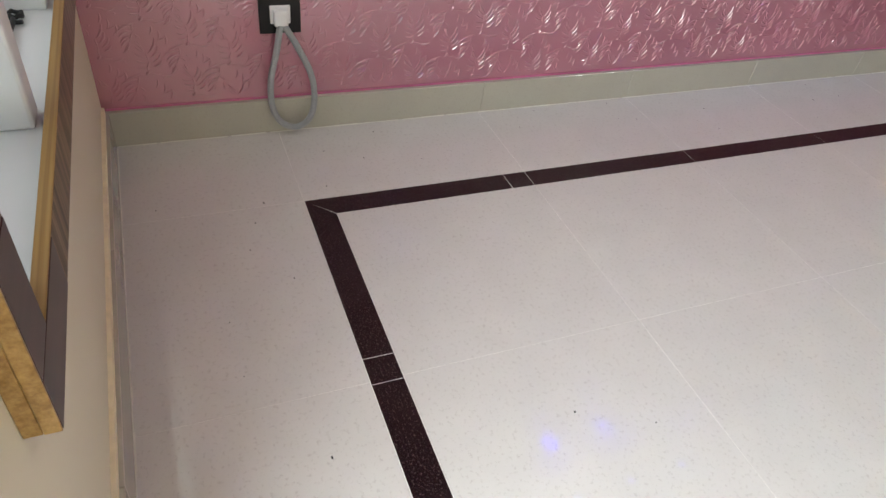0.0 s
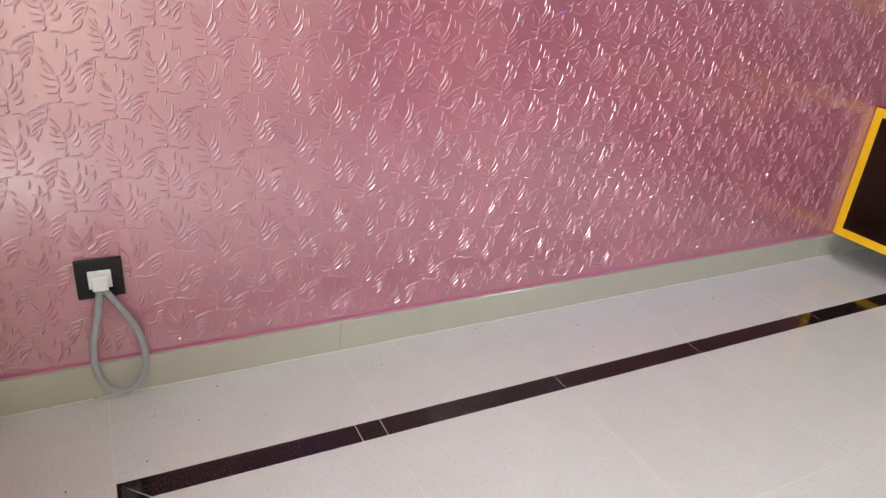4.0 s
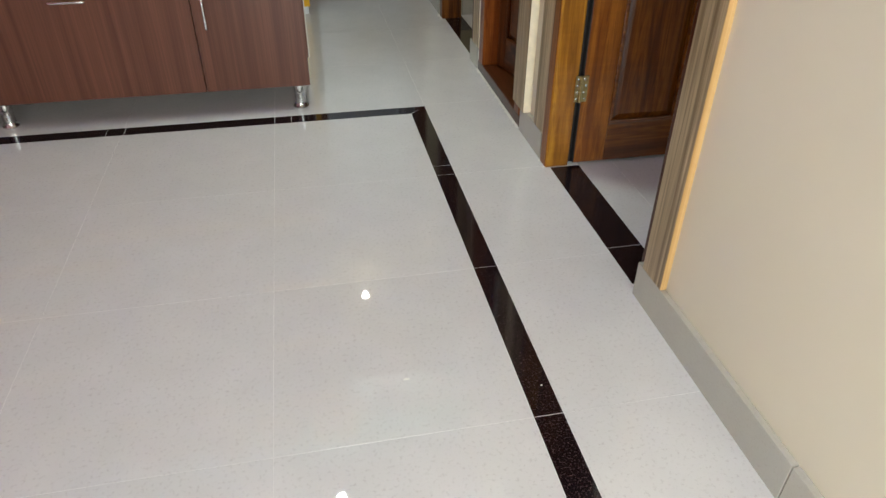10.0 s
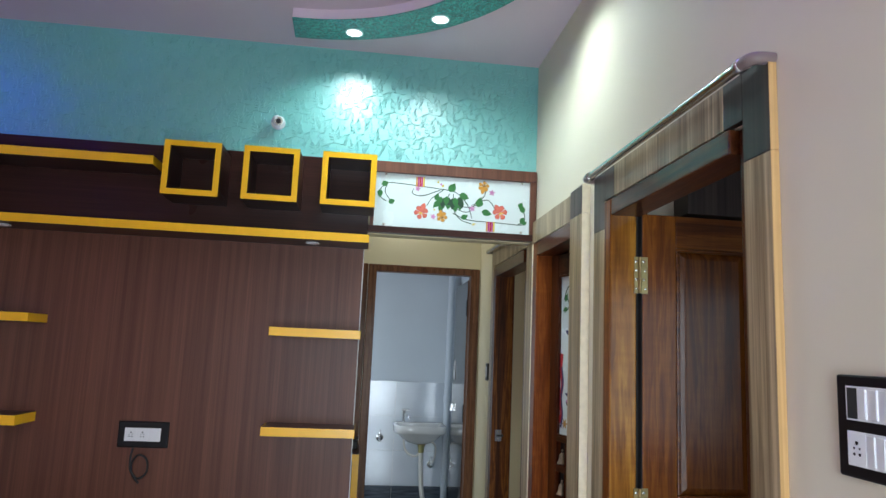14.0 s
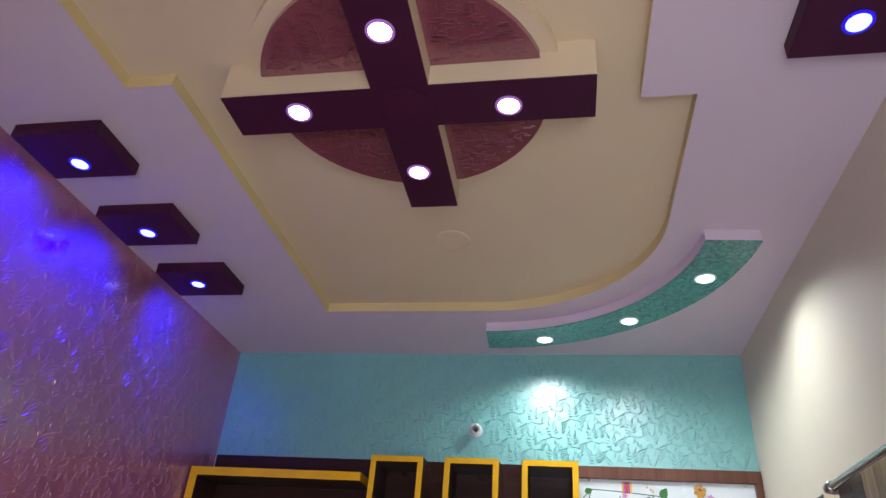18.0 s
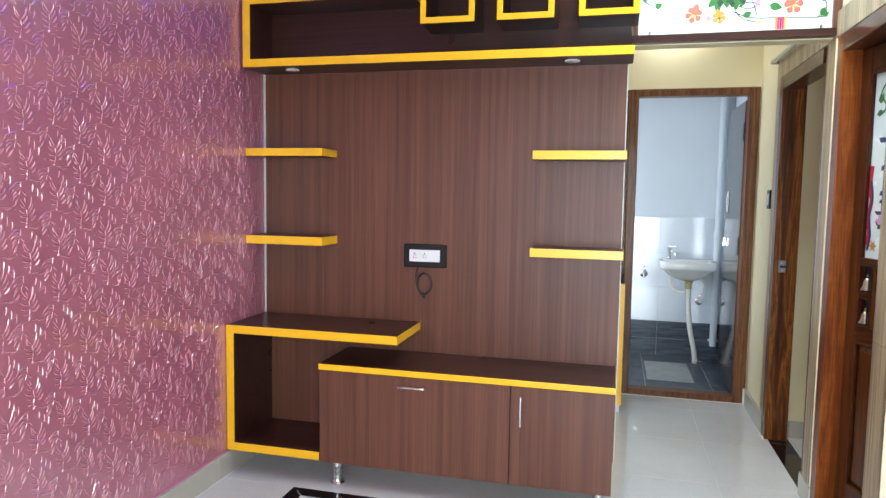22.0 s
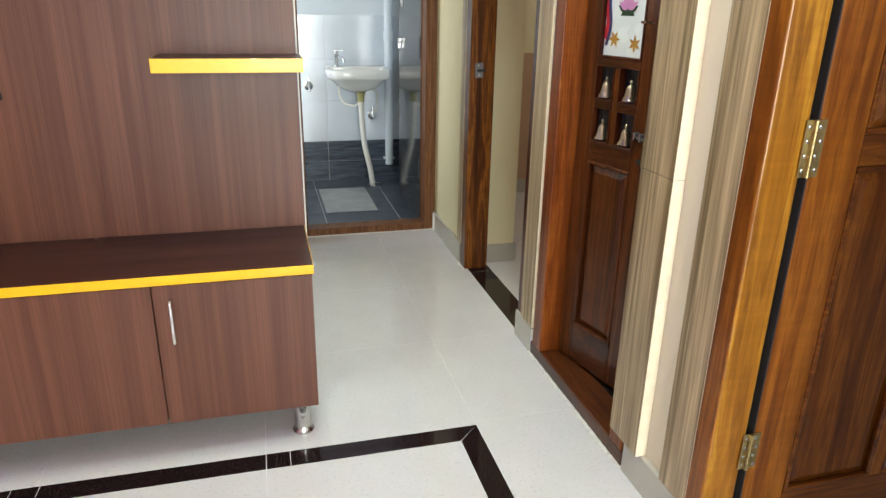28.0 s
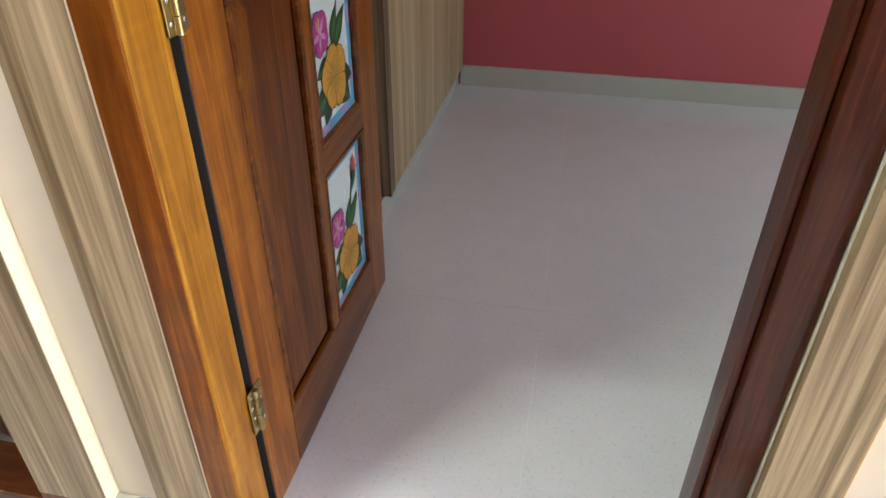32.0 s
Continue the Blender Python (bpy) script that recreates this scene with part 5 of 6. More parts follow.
for zz in (0.998, 1.042):
    part("latch_screw", lathe([(0.004, 0), (0.004, 0.001), (0.002, 0.0016)], (W + 0.025, 5.447, zz), (0, -1, 0), 10), CHROME, lp)
cu = thing("curtain_rod", (W - 0.06, 5.15, 2.215), "steel curtain rod above the passage doorway", "curtain rod")
part("rod", rod((W - 0.045, 4.68, 2.200), (W - 0.045, 5.64, 2.200), 0.012, 14), STEEL, cu, smooth=40)
for yb in (4.70, 5.62):
    part("bracket", box(W - 0.055, W, yb - 0.009, yb + 0.009, 2.186, 2.214, 0.004, 2), STEEL, cu, "steel bracket")

# ragged white cement where frames meet the floor
rng = random.Random(11)


def cement(name, y0, y1, x, n, label):
    bm = bmesh.new()
    for k in range(n):
        yy = y0 + (y1 - y0) * (k + rng.random()) / n
        s = rng.uniform(0.0035, 0.0085)
        bmesh.ops.create_icosphere(bm, subdivisions=1, radius=s, matrix=Matrix.Translation((x + rng.uniform(-0.005, 0.005), yy, rng.uniform(0.0, 0.004))) @ Matrix.Diagonal((1, 1.6, 0.6, 1)))
    structure(name, bm, PLASTER, label, smooth=60)


cement("trim_cement_shrine", 3.79, 4.53, FXA + 0.003, 170, "ragged white cement line along the threshold")
cement("trim_cement_door", 3.415, 3.475, FXA - 0.002, 10, "white cement crumbs at the jamb foot")
cement("trim_cement_passage", 5.45, 5.56, FXA - 0.002, 14, "white cement crumbs at the jamb foot")
for nm, yy in (("trim_cement_corner", 4.527), ("trim_cement_corner_far", 5.60)):
    structure(nm, box(W - 0.016, W - 0.006, yy - 0.006, yy + 0.006, 0, SK - 0.01, 0.003, 1), PLASTER, "rough white cement smear at the skirting end")


# ---- panelled doors ----
class Leaf:
    """Builds a panelled leaf in its own plane: a across from the hinge, z up, depth out of the face."""
    def __init__(self, th, o, u, n):
        self.th, self.o, self.u, self.n = th, Vector(o), Vector(u), Vector(n)

    def put(self, bm):
        for q in bm.verts:
            q.co = self.o + self.u * q.co.x + self.n * q.co.y + Vector((0, 0, q.co.z))
        return bm

    def bar(self, name, a0, a1, z0, z1, d0, d1, material, parent=None, bevel=0.003, label=""):
        return part(name, self.put(box(a0, a1, d0, d1, z0, z1, bevel, 2)), material, parent or self.th, label)

    def raised(self, a0, a1, z0, z1, d, material, mould):
        """A raised and fielded panel with a moulded bead round it; d is the face of the stiles."""
        steps = [(0.0, d - 0.014), (0.006, d - 0.012), (0.010, d - 0.0145), (0.032, d - 0.005), (0.036, d - 0.003)]
        bm = bmesh.new()
        rings = [[bm.verts.new((x, y, z)) for x, z in ((a0 + i, z0 + i), (a1 - i, z0 + i), (a1 - i, z1 - i), (a0 + i, z1 - i))] for i, y in steps]
        for p, q in zip(rings, rings[1:]):
            for k in range(4):
                bm.faces.new((p[k], p[(k + 1) % 4], q[(k + 1) % 4], q[k]))
        bm.faces.new(rings[-1])
        back = [bm.verts.new((v.co.x, d - 0.03, v.co.z)) for v in rings[0]]
        for k in range(4):
            bm.faces.new((back[k], back[(k + 1) % 4], rings[0][(k + 1) % 4], rings[0][k]))
        bm.faces.new(back[::-1])
        pn = part("panel", self.put(bm), material, self.th)
        w = 0.013
        for r in ((a0, a1, z0, z0 + w), (a0, a1, z1 - w, z1), (a0, a0 + w, z0 + w, z1 - w), (a1 - w, a1, z0 + w, z1 - w)):
            self.bar("moulding", r[0], r[1], r[2], r[3], d - 0.011, d + 0.003, mould, pn, 0.0035)


def hinge(parent, x, y, z0, z1):
    """Butt hinge: two leaves and a knuckle of five barrels."""
    ob = part("hinge", boxes([(x - 0.020, x - 0.004, y - 0.003, y, z0, z1), (x + 0.004, x + 0.029, y - 0.0032, y, z0, z1)], 0.0008), BRASS, parent, "aged brass butt hinge")
    bm = bmesh.new()
    for k in range(5):
        a, b = z0 + (z1 - z0) * k / 5, z0 + (z1 - z0) * (k + 1) / 5
        add_rod(bm, (x, y - 0.006, a + 0.0006), (x, y - 0.006, b - 0.0006), 0.006, 12)
    part("knuckle", bm, BRASS, ob, smooth=40)
    for k in range(4):
        zz = z0 + (z1 - z0) * (k + 0.5) / 4
        for sx in (-0.012, 0.020 - 0.006 * (k % 2)):
            part("screw", lathe([(0.0042, 0), (0.0042, 0.0008), (0.002, 0.0014)], (x + sx, y - 0.003, zz), (0, -1, 0), 10), CHROME, ob)


door = thing("bedroom_door", (2.83, 3.40, 0), "open varnished teak bedroom door with painted flower glass panes", "door")
lf = Leaf(door, (2.826, 3.450, 0.012), (1, 0, 0), (0, -1, 0))
LW, LH, D = 0.835, 2.028, 0.038
lf.bar("hinge_stile", 0.008, 0.130, 0, LH, 0, D, LEAF_STILE)
# shade of the hinge gap, painted as a near-black strip on the leaf
lf.bar("hinge_edge", 0.0045, 0.0078, 0.001, LH - 0.001, 0.0005, D - 0.001, RECESS_SHADE, bevel=0.0005, label="near-black strip that paints the hinge gap's shade")
lf.bar("lock_stile", LW - 0.118, LW, 0, LH, 0, D, LEAF_STILE)
lf.bar("mid_stile", 0.400, 0.438, 0.155, LH - 0.115, 0, D, LEAF_STILE)
for a0, a1, z0, z1 in ((0.130, LW - 0.118, 0, 0.155), (0.130, LW - 0.118, LH - 0.115, LH), (0.130, 0.400, 0.998, 1.066)):
    lf.bar("rail", a0, a1, z0, z1, 0, D, LEAF_RAIL)
lf.raised(0.130, 0.400, 0.155, 0.998, D, LEAF_PANEL, LEAF_RAIL)
lf.raised(0.130, 0.400, 1.066, LH - 0.115, D, LEAF_PANEL, LEAF_RAIL)
for z0, z1 in ((0.556, 0.618), (1.012, 1.072), (1.43, 1.495)):
    lf.bar("rail", 0.438, LW - 0.118, z0, z1, 0, D, LEAF_RAIL)
for z0, z1 in ((0.155, 0.556), (0.618, 1.012), (1.072, 1.43), (1.495, LH - 0.115)):
    a0, a1 = 0.438, LW - 0.118
    pane = lf.bar("glass_pane", a0 + 0.002, a1 - 0.002, z0 + 0.002, z1 - 0.002, 0.010, 0.026, FROST, bevel=0.0005, label="white glass with painted flowers")
    for r in ((a0, a1, z0, z0 + 0.011), (a0, a1, z1 - 0.011, z1), (a0, a0 + 0.011, z0 + 0.011, z1 - 0.011), (a1 - 0.022, a1, z0 + 0.011, z1 - 0.011)):
        lf.bar("glazing_bead", r[0], r[1], r[2], r[3], 0.026, D + 0.001, LEAF_RAIL, pane, 0.003)
    art = Art(pane, lf.o + lf.u * (a0 + 0.012) + Vector((0, 0, z0 + 0.012)) + lf.n * 0.0261, (1, 0, 0), (0, 0, 1), 0.001)
    pw, ph = (a1 - a0) * 1000 - 35, (z1 - z0) * 1000 - 24
    fr = 20
    for q, mt in (([(0, 0), (pw, 0), (pw, fr), (0, fr)], SKYBLUE), ([(0, ph - fr), (pw, ph - fr), (pw, ph), (0, ph)], SKYBLUE), ([(0, fr), (fr * 0.7, fr), (fr * 0.7, ph - fr), (0, ph - fr)], SKYBLUE), ([(pw - fr, fr), (pw, fr), (pw, ph - fr), (pw - fr, ph - fr)], SKYBLUE)):
        art.shape("painted_border", [q], mt)
    art.shape("painted_border", [[(pw * a, 1), (pw * b, 1), (pw * b, fr - 1), (pw * a, fr - 1)] for a, b in ((0.1, 0.3), (0.62, 0.8))] + [[(pw - fr + 1, ph * a), (pw - 1, ph * a), (pw - 1, ph * b), (pw - fr + 1, ph * b)] for a, b in ((0.15, 0.24), (0.5, 0.62), (0.8, 0.9))] + [[(pw * a, ph - fr + 1), (pw * b, ph - fr + 1), (pw * b, ph - 1), (pw * a, ph - 1)] for a, b in ((0.2, 0.34), (0.7, 0.82))], LILAC)
    art.line("stem", [[(pw * 0.52, ph * 0.40), (pw * 0.64, ph * 0.58), (pw * 0.72, ph * 0.74), (pw * 0.77, ph - 60)], [(pw * 0.45, ph * 0.42), (pw * 0.36, ph * 0.5), (pw * 0.28, ph * 0.56)]], 6, LEAF_D)
    art.shape("leaf", [leaf2(pw * 0.34, ph * 0.24, 205, 92, 58), leaf2(pw * 0.36, ph * 0.18, 232, 62, 48), leaf2(pw * 0.60, ph * 0.22, 318, 92, 66), leaf2(pw * 0.62, ph * 0.26, 345, 88, 54),
                       leaf2(pw * 0.42, ph * 0.40, 196, 82, 40), leaf2(pw * 0.50, ph * 0.46, 62, 84, 42), leaf2(pw * 0.55, ph * 0.44, 42, 108, 44), leaf2(pw * 0.69, ph * 0.68, 48, 74, 24)], LEAF_D)
    art.shape("leaf_light", [leaf2(pw * 0.58, ph * 0.46, 42, 84, 18), leaf2(pw * 0.52, ph * 0.49, 60, 62, 16), leaf2(pw * 0.64, ph * 0.19, 318, 64, 20), leaf2(pw * 0.28, ph * 0.215, 205, 64, 18), leaf2(pw * 0.34, ph * 0.385, 196, 54, 12)], LEAF)
    for k, (r, half) in enumerate(((80, 38), (70, 42), (74, 40), (68, 42), (80, 40))):
        ang = 24 + 72 * k
        art.shape("petal_outline", [frill(pw * 0.49, ph * 0.28, ang, r + 2.5, half + 2)], BROWN_P)
        art.shape("hibiscus_petal", [frill(pw * 0.49, ph * 0.28, ang, r, half)], ORANGE)
        art.shape("hibiscus_fold", [leaf2(pw * 0.49, ph * 0.28, ang + da, r * 0.72, 9) for da in (-20, 2, 21)], OCHRE)
    for k, (r, half) in enumerate(((50, 36), (46, 40), (52, 36), (44, 40), (46, 40))):
        ang = 40 + 72 * k
        art.shape("petal_outline", [frill(pw * 0.22, ph * 0.57, ang, r + 2, half + 2)], NAVY)
        art.shape("pink_petal", [frill(pw * 0.22, ph * 0.57, ang, r, half)], MAGENTA)
        art.shape("pink_fold", [leaf2(pw * 0.22, ph * 0.57, ang + 8, r * 0.8, 13)], PINKISH)
    art.line("stamen", [[(pw * 0.22, ph * 0.57), (pw * 0.20, ph * 0.62), (pw * 0.21, ph * 0.66)]], 5, LEMON)
    art.shape("bud", [leaf2(pw * 0.76, ph - 78, 82, 52, 26)], CORAL)
    art.shape("bud_fold", [leaf2(pw * 0.755, ph - 72, 80, 40, 10)], RED_P)
    art.shape("sepal", [leaf2(pw * 0.745, ph - 92, 88, 34, 20)], LEAF_D)
hinge(door, 2.8225, 3.4115, 0.993, 1.112)
hinge(door, 2.8225, 3.4115, 0.266, 0.366)
hinge(door, 2.8225, 3.4115, 1.758, 1.886)
kn = part("door_knob", lathe([(0.028, 0), (0.03, 0.004), (0.026, 0.008), (0.011, 0.012), (0.010, 0.034), (0.018, 0.040), (0.027, 0.050), (0.029, 0.060), (0.025, 0.070), (0.012, 0.076)], (3.612, 3.4115, 1.035), (0, -1, 0)), CHROME, door, "dull chrome round knob", smooth=50)
part("knob_back", lathe([(0.028, 0), (0.03, 0.004), (0.026, 0.008), (0.011, 0.012), (0.010, 0.034), (0.018, 0.040), (0.027, 0.050), (0.012, 0.060)], (3.612, 3.4505, 1.035), (0, 1, 0)), CHROME, door, smooth=50)

# shrine doors: two narrow leaves with bell openings
sd = thing("shrine_door", (2.82, 4.15, 0.06), "closed varnished teak double shrine door with bells in small openings", "door")


def shrine_leaf(y_hinge, sign, width, swing):
    u = Vector((math.sin(radians(swing)), -sign * math.cos(radians(swing)), 0))
    n = Vector((-math.cos(radians(swing)), -sign * math.sin(radians(swing)), 0))
    L = Leaf(sd, (2.828, y_hinge, 0.062), u, n)
    d, h = 0.034, 1.955
    L.bar("stile", 0, 0.072, 0, h, 0, d, TEAK_Z)
    L.bar("stile", width - 0.062, width, 0, h, 0, d, TEAK_Z)
    a0, a1 = 0.072, width - 0.062
    for z0, z1 in ((0, 0.145), (0.765, 0.832), (1.075, 1.10), (h - 0.10, h)):
        L.bar("rail", a0, a1, z0, z1, 0, d, TEAK_Y)
    L.raised(a0, a1, 0.145, 0.765, d, TEAK_Z, TEAK_Z)
    mid = (a0 + a1) / 2
    L.bar("muntin", mid - 0.012, mid + 0.012, 0.832, 1.075, 0.002, d - 0.002, TEAK_Z)
    for p0, p1 in ((a0, mid - 0.012), (mid + 0.012, a1)):
        L.bar("muntin", p0, p1, 0.940, 0.968, 0.002, d - 0.002, TEAK_Y)
        for z0, z1 in ((0.832, 0.940), (0.968, 1.075)):
            # sheet behind the bell, its near-black colour stands for the opening's shade
            op = L.bar("bell_opening", p0 + 0.001, p1 - 0.001, z0 + 0.001, z1 - 0.001, 0.003, 0.008, RECESS_SHADE, bevel=0.0004, label="bell opening closed by a sheet painted as shade")
            for r in ((p0, p1, z0, z0 + 0.006), (p0, p0 + 0.006, z0, z1), (p1 - 0.006, p1, z0, z1)):
                L.bar("bead", r[0], r[1], r[2], r[3], 0.010, d + 0.002, TEAK_DEEP, op, 0.002)
            c = L.o + L.u * ((p0 + p1) / 2) + L.n * 0.024 + Vector((0, 0, z0 + 0.012))
            part("bell", lathe([(0.024, 0.0), (0.023, 0.004), (0.018, 0.012), (0.0155, 0.022), (0.0135, 0.036), (0.009, 0.046), (0.004, 0.049), (0.004, 0.055), (0.0055, 0.059), (0.002, 0.064)], c, seg=18), SILVER, op, "small polished metal bell", smooth=50)
            part("bell_hook", rod(c + Vector((0, 0, 0.062)), c + Vector((0, 0, z1 - z0 - 0.013)), 0.0012, 6), BLACK_MATT, op)
    z0, z1 = 1.10, h - 0.10
    pane = L.bar("glass_pane", a0 + 0.001, a1 - 0.001, z0 + 0.001, z1 - 0.001, 0.008, 0.020, FROST, bevel=0.0004, label="white glass with a painted lamp stand")
    for r in ((a0, a1, z0, z0 + 0.010), (a0, a1, z1 - 0.010, z1), (a0, a0 + 0.010, z0, z1), (a1 - 0.010, a1, z0, z1)):
        L.bar("glazing_bead", r[0], r[1], r[2], r[3], 0.020, d + 0.001, TEAK_DEEP, pane, 0.003)
    sgn = 1 if L.u.cross(Vector((0, 0, 1))).dot(L.n) > 0 else -1
    o = L.o + L.n * 0.0205 + Vector((0, 0, z0))
    art = Art(pane, o + L.u * ((a0 if sgn > 0 else a1)), L.u * sgn, (0, 0, 1), 0.001)
    w, hh = (a1 - a0) * 1000, (z1 - z0) * 1000
    c = w * 0.52
    art.shape("lotus_foot", [[(c - 30, 130), (c + 30, 130), (c + 24, 142), (c - 24, 142)], [(c - 44, 160), (c + 44, 160), (c + 30, 142), (c - 30, 142)]], LEAF_D)
    art.shape("lotus_petal", [leaf2(c, 150, a, 46, 22) for a in (25, 60, 90, 120, 155)], PINKISH)
    art.shape("lamp_stand", [[(c - 52, 200), (c + 52, 200), (c + 36, 186), (c - 36, 186)], [(c - 10, 200), (c + 10, 200), (c + 8, 470), (c - 8, 470)], [(c - 26, 262), (c + 26, 262), (c + 22, 280), (c - 22, 280)], [(c - 24, 232), (c + 24, 232), (c + 20, 246), (c - 20, 246)], [(c - 40, 470), (c + 40, 470), (c + 52, 490), (c - 52, 490)], [(c - 26, 360), (c + 26, 360), (c + 22, 380), (c - 22, 380)]], NAVY)
    art.shape("flower_petal", petals(w * 0.28, 60, 26, 6, 0, 0.4) + petals(w * 0.74, 50, 26, 6, 30, 0.4), OCHRE)
    art.line("swag", [[(12, 60), (26, 110), (14, 170), (30, 240), (14, 300), (24, 380)]], 24, RED_P)
    art.line("swag_blue", [[(20, 40), (34, 100), (22, 180), (36, 250), (22, 320)]], 12, NAVY)
    art.line("vine", [[(c - 70, hh - 120), (c - 30, hh - 60), (c + 40, hh - 90), (c + 70, hh - 40)], [(c - 60, hh - 180), (c - 20, hh - 150), (c - 50, hh - 100)]], 7, LEAF_D)
    art.shape("leaf", [leaf2(c - 60, hh - 130, 60, 46, 26), leaf2(c + 10, hh - 80, 100, 46, 26), leaf2(c + 40, hh - 90, 300, 50, 28), leaf2(c - 40, hh - 160, 200, 40, 22)], LEAF)
    return L


La = shrine_leaf(4.424, 1, 0.335, 12.8)
Lb = shrine_leaf(3.864, -1, 0.248, 17.0)
c = Vector((2.852, 4.085, 0.945))
lt = part("latch", tube([c + Vector((0, 0.055, 0)), c + Vector((0, -0.075, -0.004))], 0.006, 10), DARK_STEEL, sd, "steel sliding latch bolt", smooth=40)
for dy in (0.045, 0.012, -0.035, -0.065):
    part("latch_keeper", box(c.x - 0.010, c.x + 0.014, c.y + dy - 0.006, c.y + dy + 0.006, c.z - 0.013, c.z + 0.012, 0.003, 1), DARK_STEEL, lt)
part("latch_tongue", box(c.x - 0.006, c.x + 0.002, c.y - 0.02, c.y - 0.006, c.z - 0.085, c.z - 0.008, 0.003, 1), BRASS, lt, "brass hasp tongue")
part("latch_bolt", tube([c + Vector((0.004, 0.02, -0.075)), c + Vector((0.004, -0.07, -0.085))], 0.008, 10), BLACK_MATT, lt, smooth=40)
part("latch_bolt", tube([(2.868, 4.12, 1.275), (2.838, 4.122, 1.277), (2.833, 4.135, 1.277)], 0.0045, 8), STEEL, sd, "small steel tower bolt", smooth=40)

# bedroom wardrobe behind the door
wd = thing("wardrobe", (4.6, 3.5, 0), "built-in wardrobe with streaked tan laminate shutters", "wardrobe")
WF = WARD_Y + 0.04
part("plinth", box(3.80, RED_X - 0.001, WF + 0.020, 3.5595, 0.0, 0.092), SKIRT, wd, "pale tile plinth")
wx = [4.088, 4.55, 5.02, RED_X - 0.002]
for a, b in zip(wx, wx[1:]):
    part("shutter", box(a + 0.0015, b - 0.0015, WF, WF + 0.018, 0.095, 2.055, 0.001, 1), LAM_WARD, wd)
part("side_panel", box(4.030, 4.0875, WF - 0.004, 3.5595, 0.095, 2.055, 0.001, 1), LAM_SILL, wd, "dark brown side panel")
part("carcass", box(4.0885, RED_X - 0.001, WF + 0.0185, 3.5595, 0.096, 2.055), LAM_WARD, wd)
part("lock", lathe([(0.012, 0), (0.012, 0.004), (0.008, 0.006)], (4.51, WF, 1.06), (0, -1, 0)), CHROME, wd, "small round shutter lock", smooth=40)

# ---- switchboard by the door ----
sb = plate("switchboard", (W - 0.0005, 2.194, 1.439), (0, -1, 0), 0.256, 0.174, [(-0.102, 0.078, 0.010, 0.068), (-0.102, 0.078, -0.066, -0.008)],
      "black two-row switchboard with white switches", [[("void", 1), ("switch", 1), ("switch", 1), ("switch", 1), ("switch", 1), ("switch", 1), ("blank", 1)], [("socket", 2), ("switch", 1), ("switch", 1), ("switch", 1), ("switch", 1), ("switch", 1), ("switch", 1)]])
plate("light_switch", (W - 0.0005, 5.73, 1.40), (0, -1, 0), 0.07, 0.115, [(-0.016, 0.016, -0.032, 0.032)], "small black plate with one white switch", [[("switch", 1)]])

for dz in (0.032, -0.038):
    part("clip", box(W - 0.012, W - 0.003, 2.194 - 0.1335, 2.194 - 0.1275, 1.439 + dz - 0.009, 1.439 + dz + 0.009, 0.001, 1), WHITE_PL, sb, "small white plastic clip")
mk = [(2.131, 1.486), (2.129, 1.470), (2.124, 1.479), (2.120, 1.469), (2.118, 1.486)]
bm = bmesh.new()
for (a, b), (c, d) in zip(mk, mk[1:]):
    add_rod(bm, (W - 0.0172, a, b), (W - 0.0172, c, d), 0.0008, 6)
part("ink_mark", bm, RED_P, sb, "red pen scrawl")

lc = thing("loft_cabinet", (4.2, 3.5, 2.06), "dark umber laminate loft cabinet above the bedroom wardrobe", "cabinet")
for a, b in ((3.02, 3.62), (3.62, 4.24), (4.24, 4.86), (4.86, RED_X - 0.002)):
    part("shutter", box(a + 0.0015, b - 0.0015, WARD_Y - 0.008, WARD_Y + 0.010, 2.302, 2.94, 0.001, 1), LAM_TRIM_DARK, lc)
part("bottom_panel", box(3.02, 3.70, WARD_Y - 0.008, 3.559, 2.06, 2.30, 0.001, 1), LAM_TRIM_DARK, lc)
part("body", box(3.022, RED_X - 0.002, WARD_Y + 0.0105, 3.559, 2.3015, 2.945), LAM_TRIM_DARK, lc)


# ---- bathroom ----
BF = bpy.data.objects["floor_bath"]
bx = [1.1, 1.62, 2.10, 2.58, 2.80]
by = [BATH_Y + 0.11, 6.66, 7.08, 7.34, BATH_BACK]
for i, (a, b) in enumerate(zip(bx, bx[1:])):
    for j, (c, d) in enumerate(zip(by, by[1:])):
        slab("tile", a, b, c, d, BATH_FLOOR, BF, -0.036, -0.022, 0.0015)
slab("worn_tile", 2.118, 2.47, 6.68, 7.30, BATH_FLOOR_PALE, BF, -0.024, -0.0205, 0.002)
BL = bpy.data.objects["wall_bath_lower"]


def wall_tiles(cells, parent):
    for r, m in cells:
        part("tile", box(*r, 0.0012, 1), m, parent)


cells = []
for a, b in ((1.1, 1.63), (1.63, 2.23), (2.23, 2.80)):
    for z0, z1, m in ((-0.03, 0.13, BATH_DARK), (0.13, 0.29, BATH_DARK), (0.29, 0.60, BATH_WALL), (0.60, 0.91, BATH_WALL), (0.91, 1.225, BATH_WALL)):
        cells.append(((a + 0.001, b - 0.001, BATH_BACK - 0.008, BATH_BACK - 0.0002, z0 + 0.001, z1 - 0.001), m))
for a, b in ((BATH_Y + T, 6.9), (6.9, BATH_BACK - 0.008)):
    for z0, z1, m in ((-0.03, 0.13, BATH_DARK), (0.13, 0.29, BATH_DARK), (0.29, 0.60, BATH_WALL), (0.60, 0.91, BATH_WALL), (0.91, 1.225, BATH_WALL)):
        cells.append(((2.792, 2.7998, a + 0.001, b - 0.001, z0 + 0.001, z1 - 0.001), m))
wall_tiles(cells, BL)

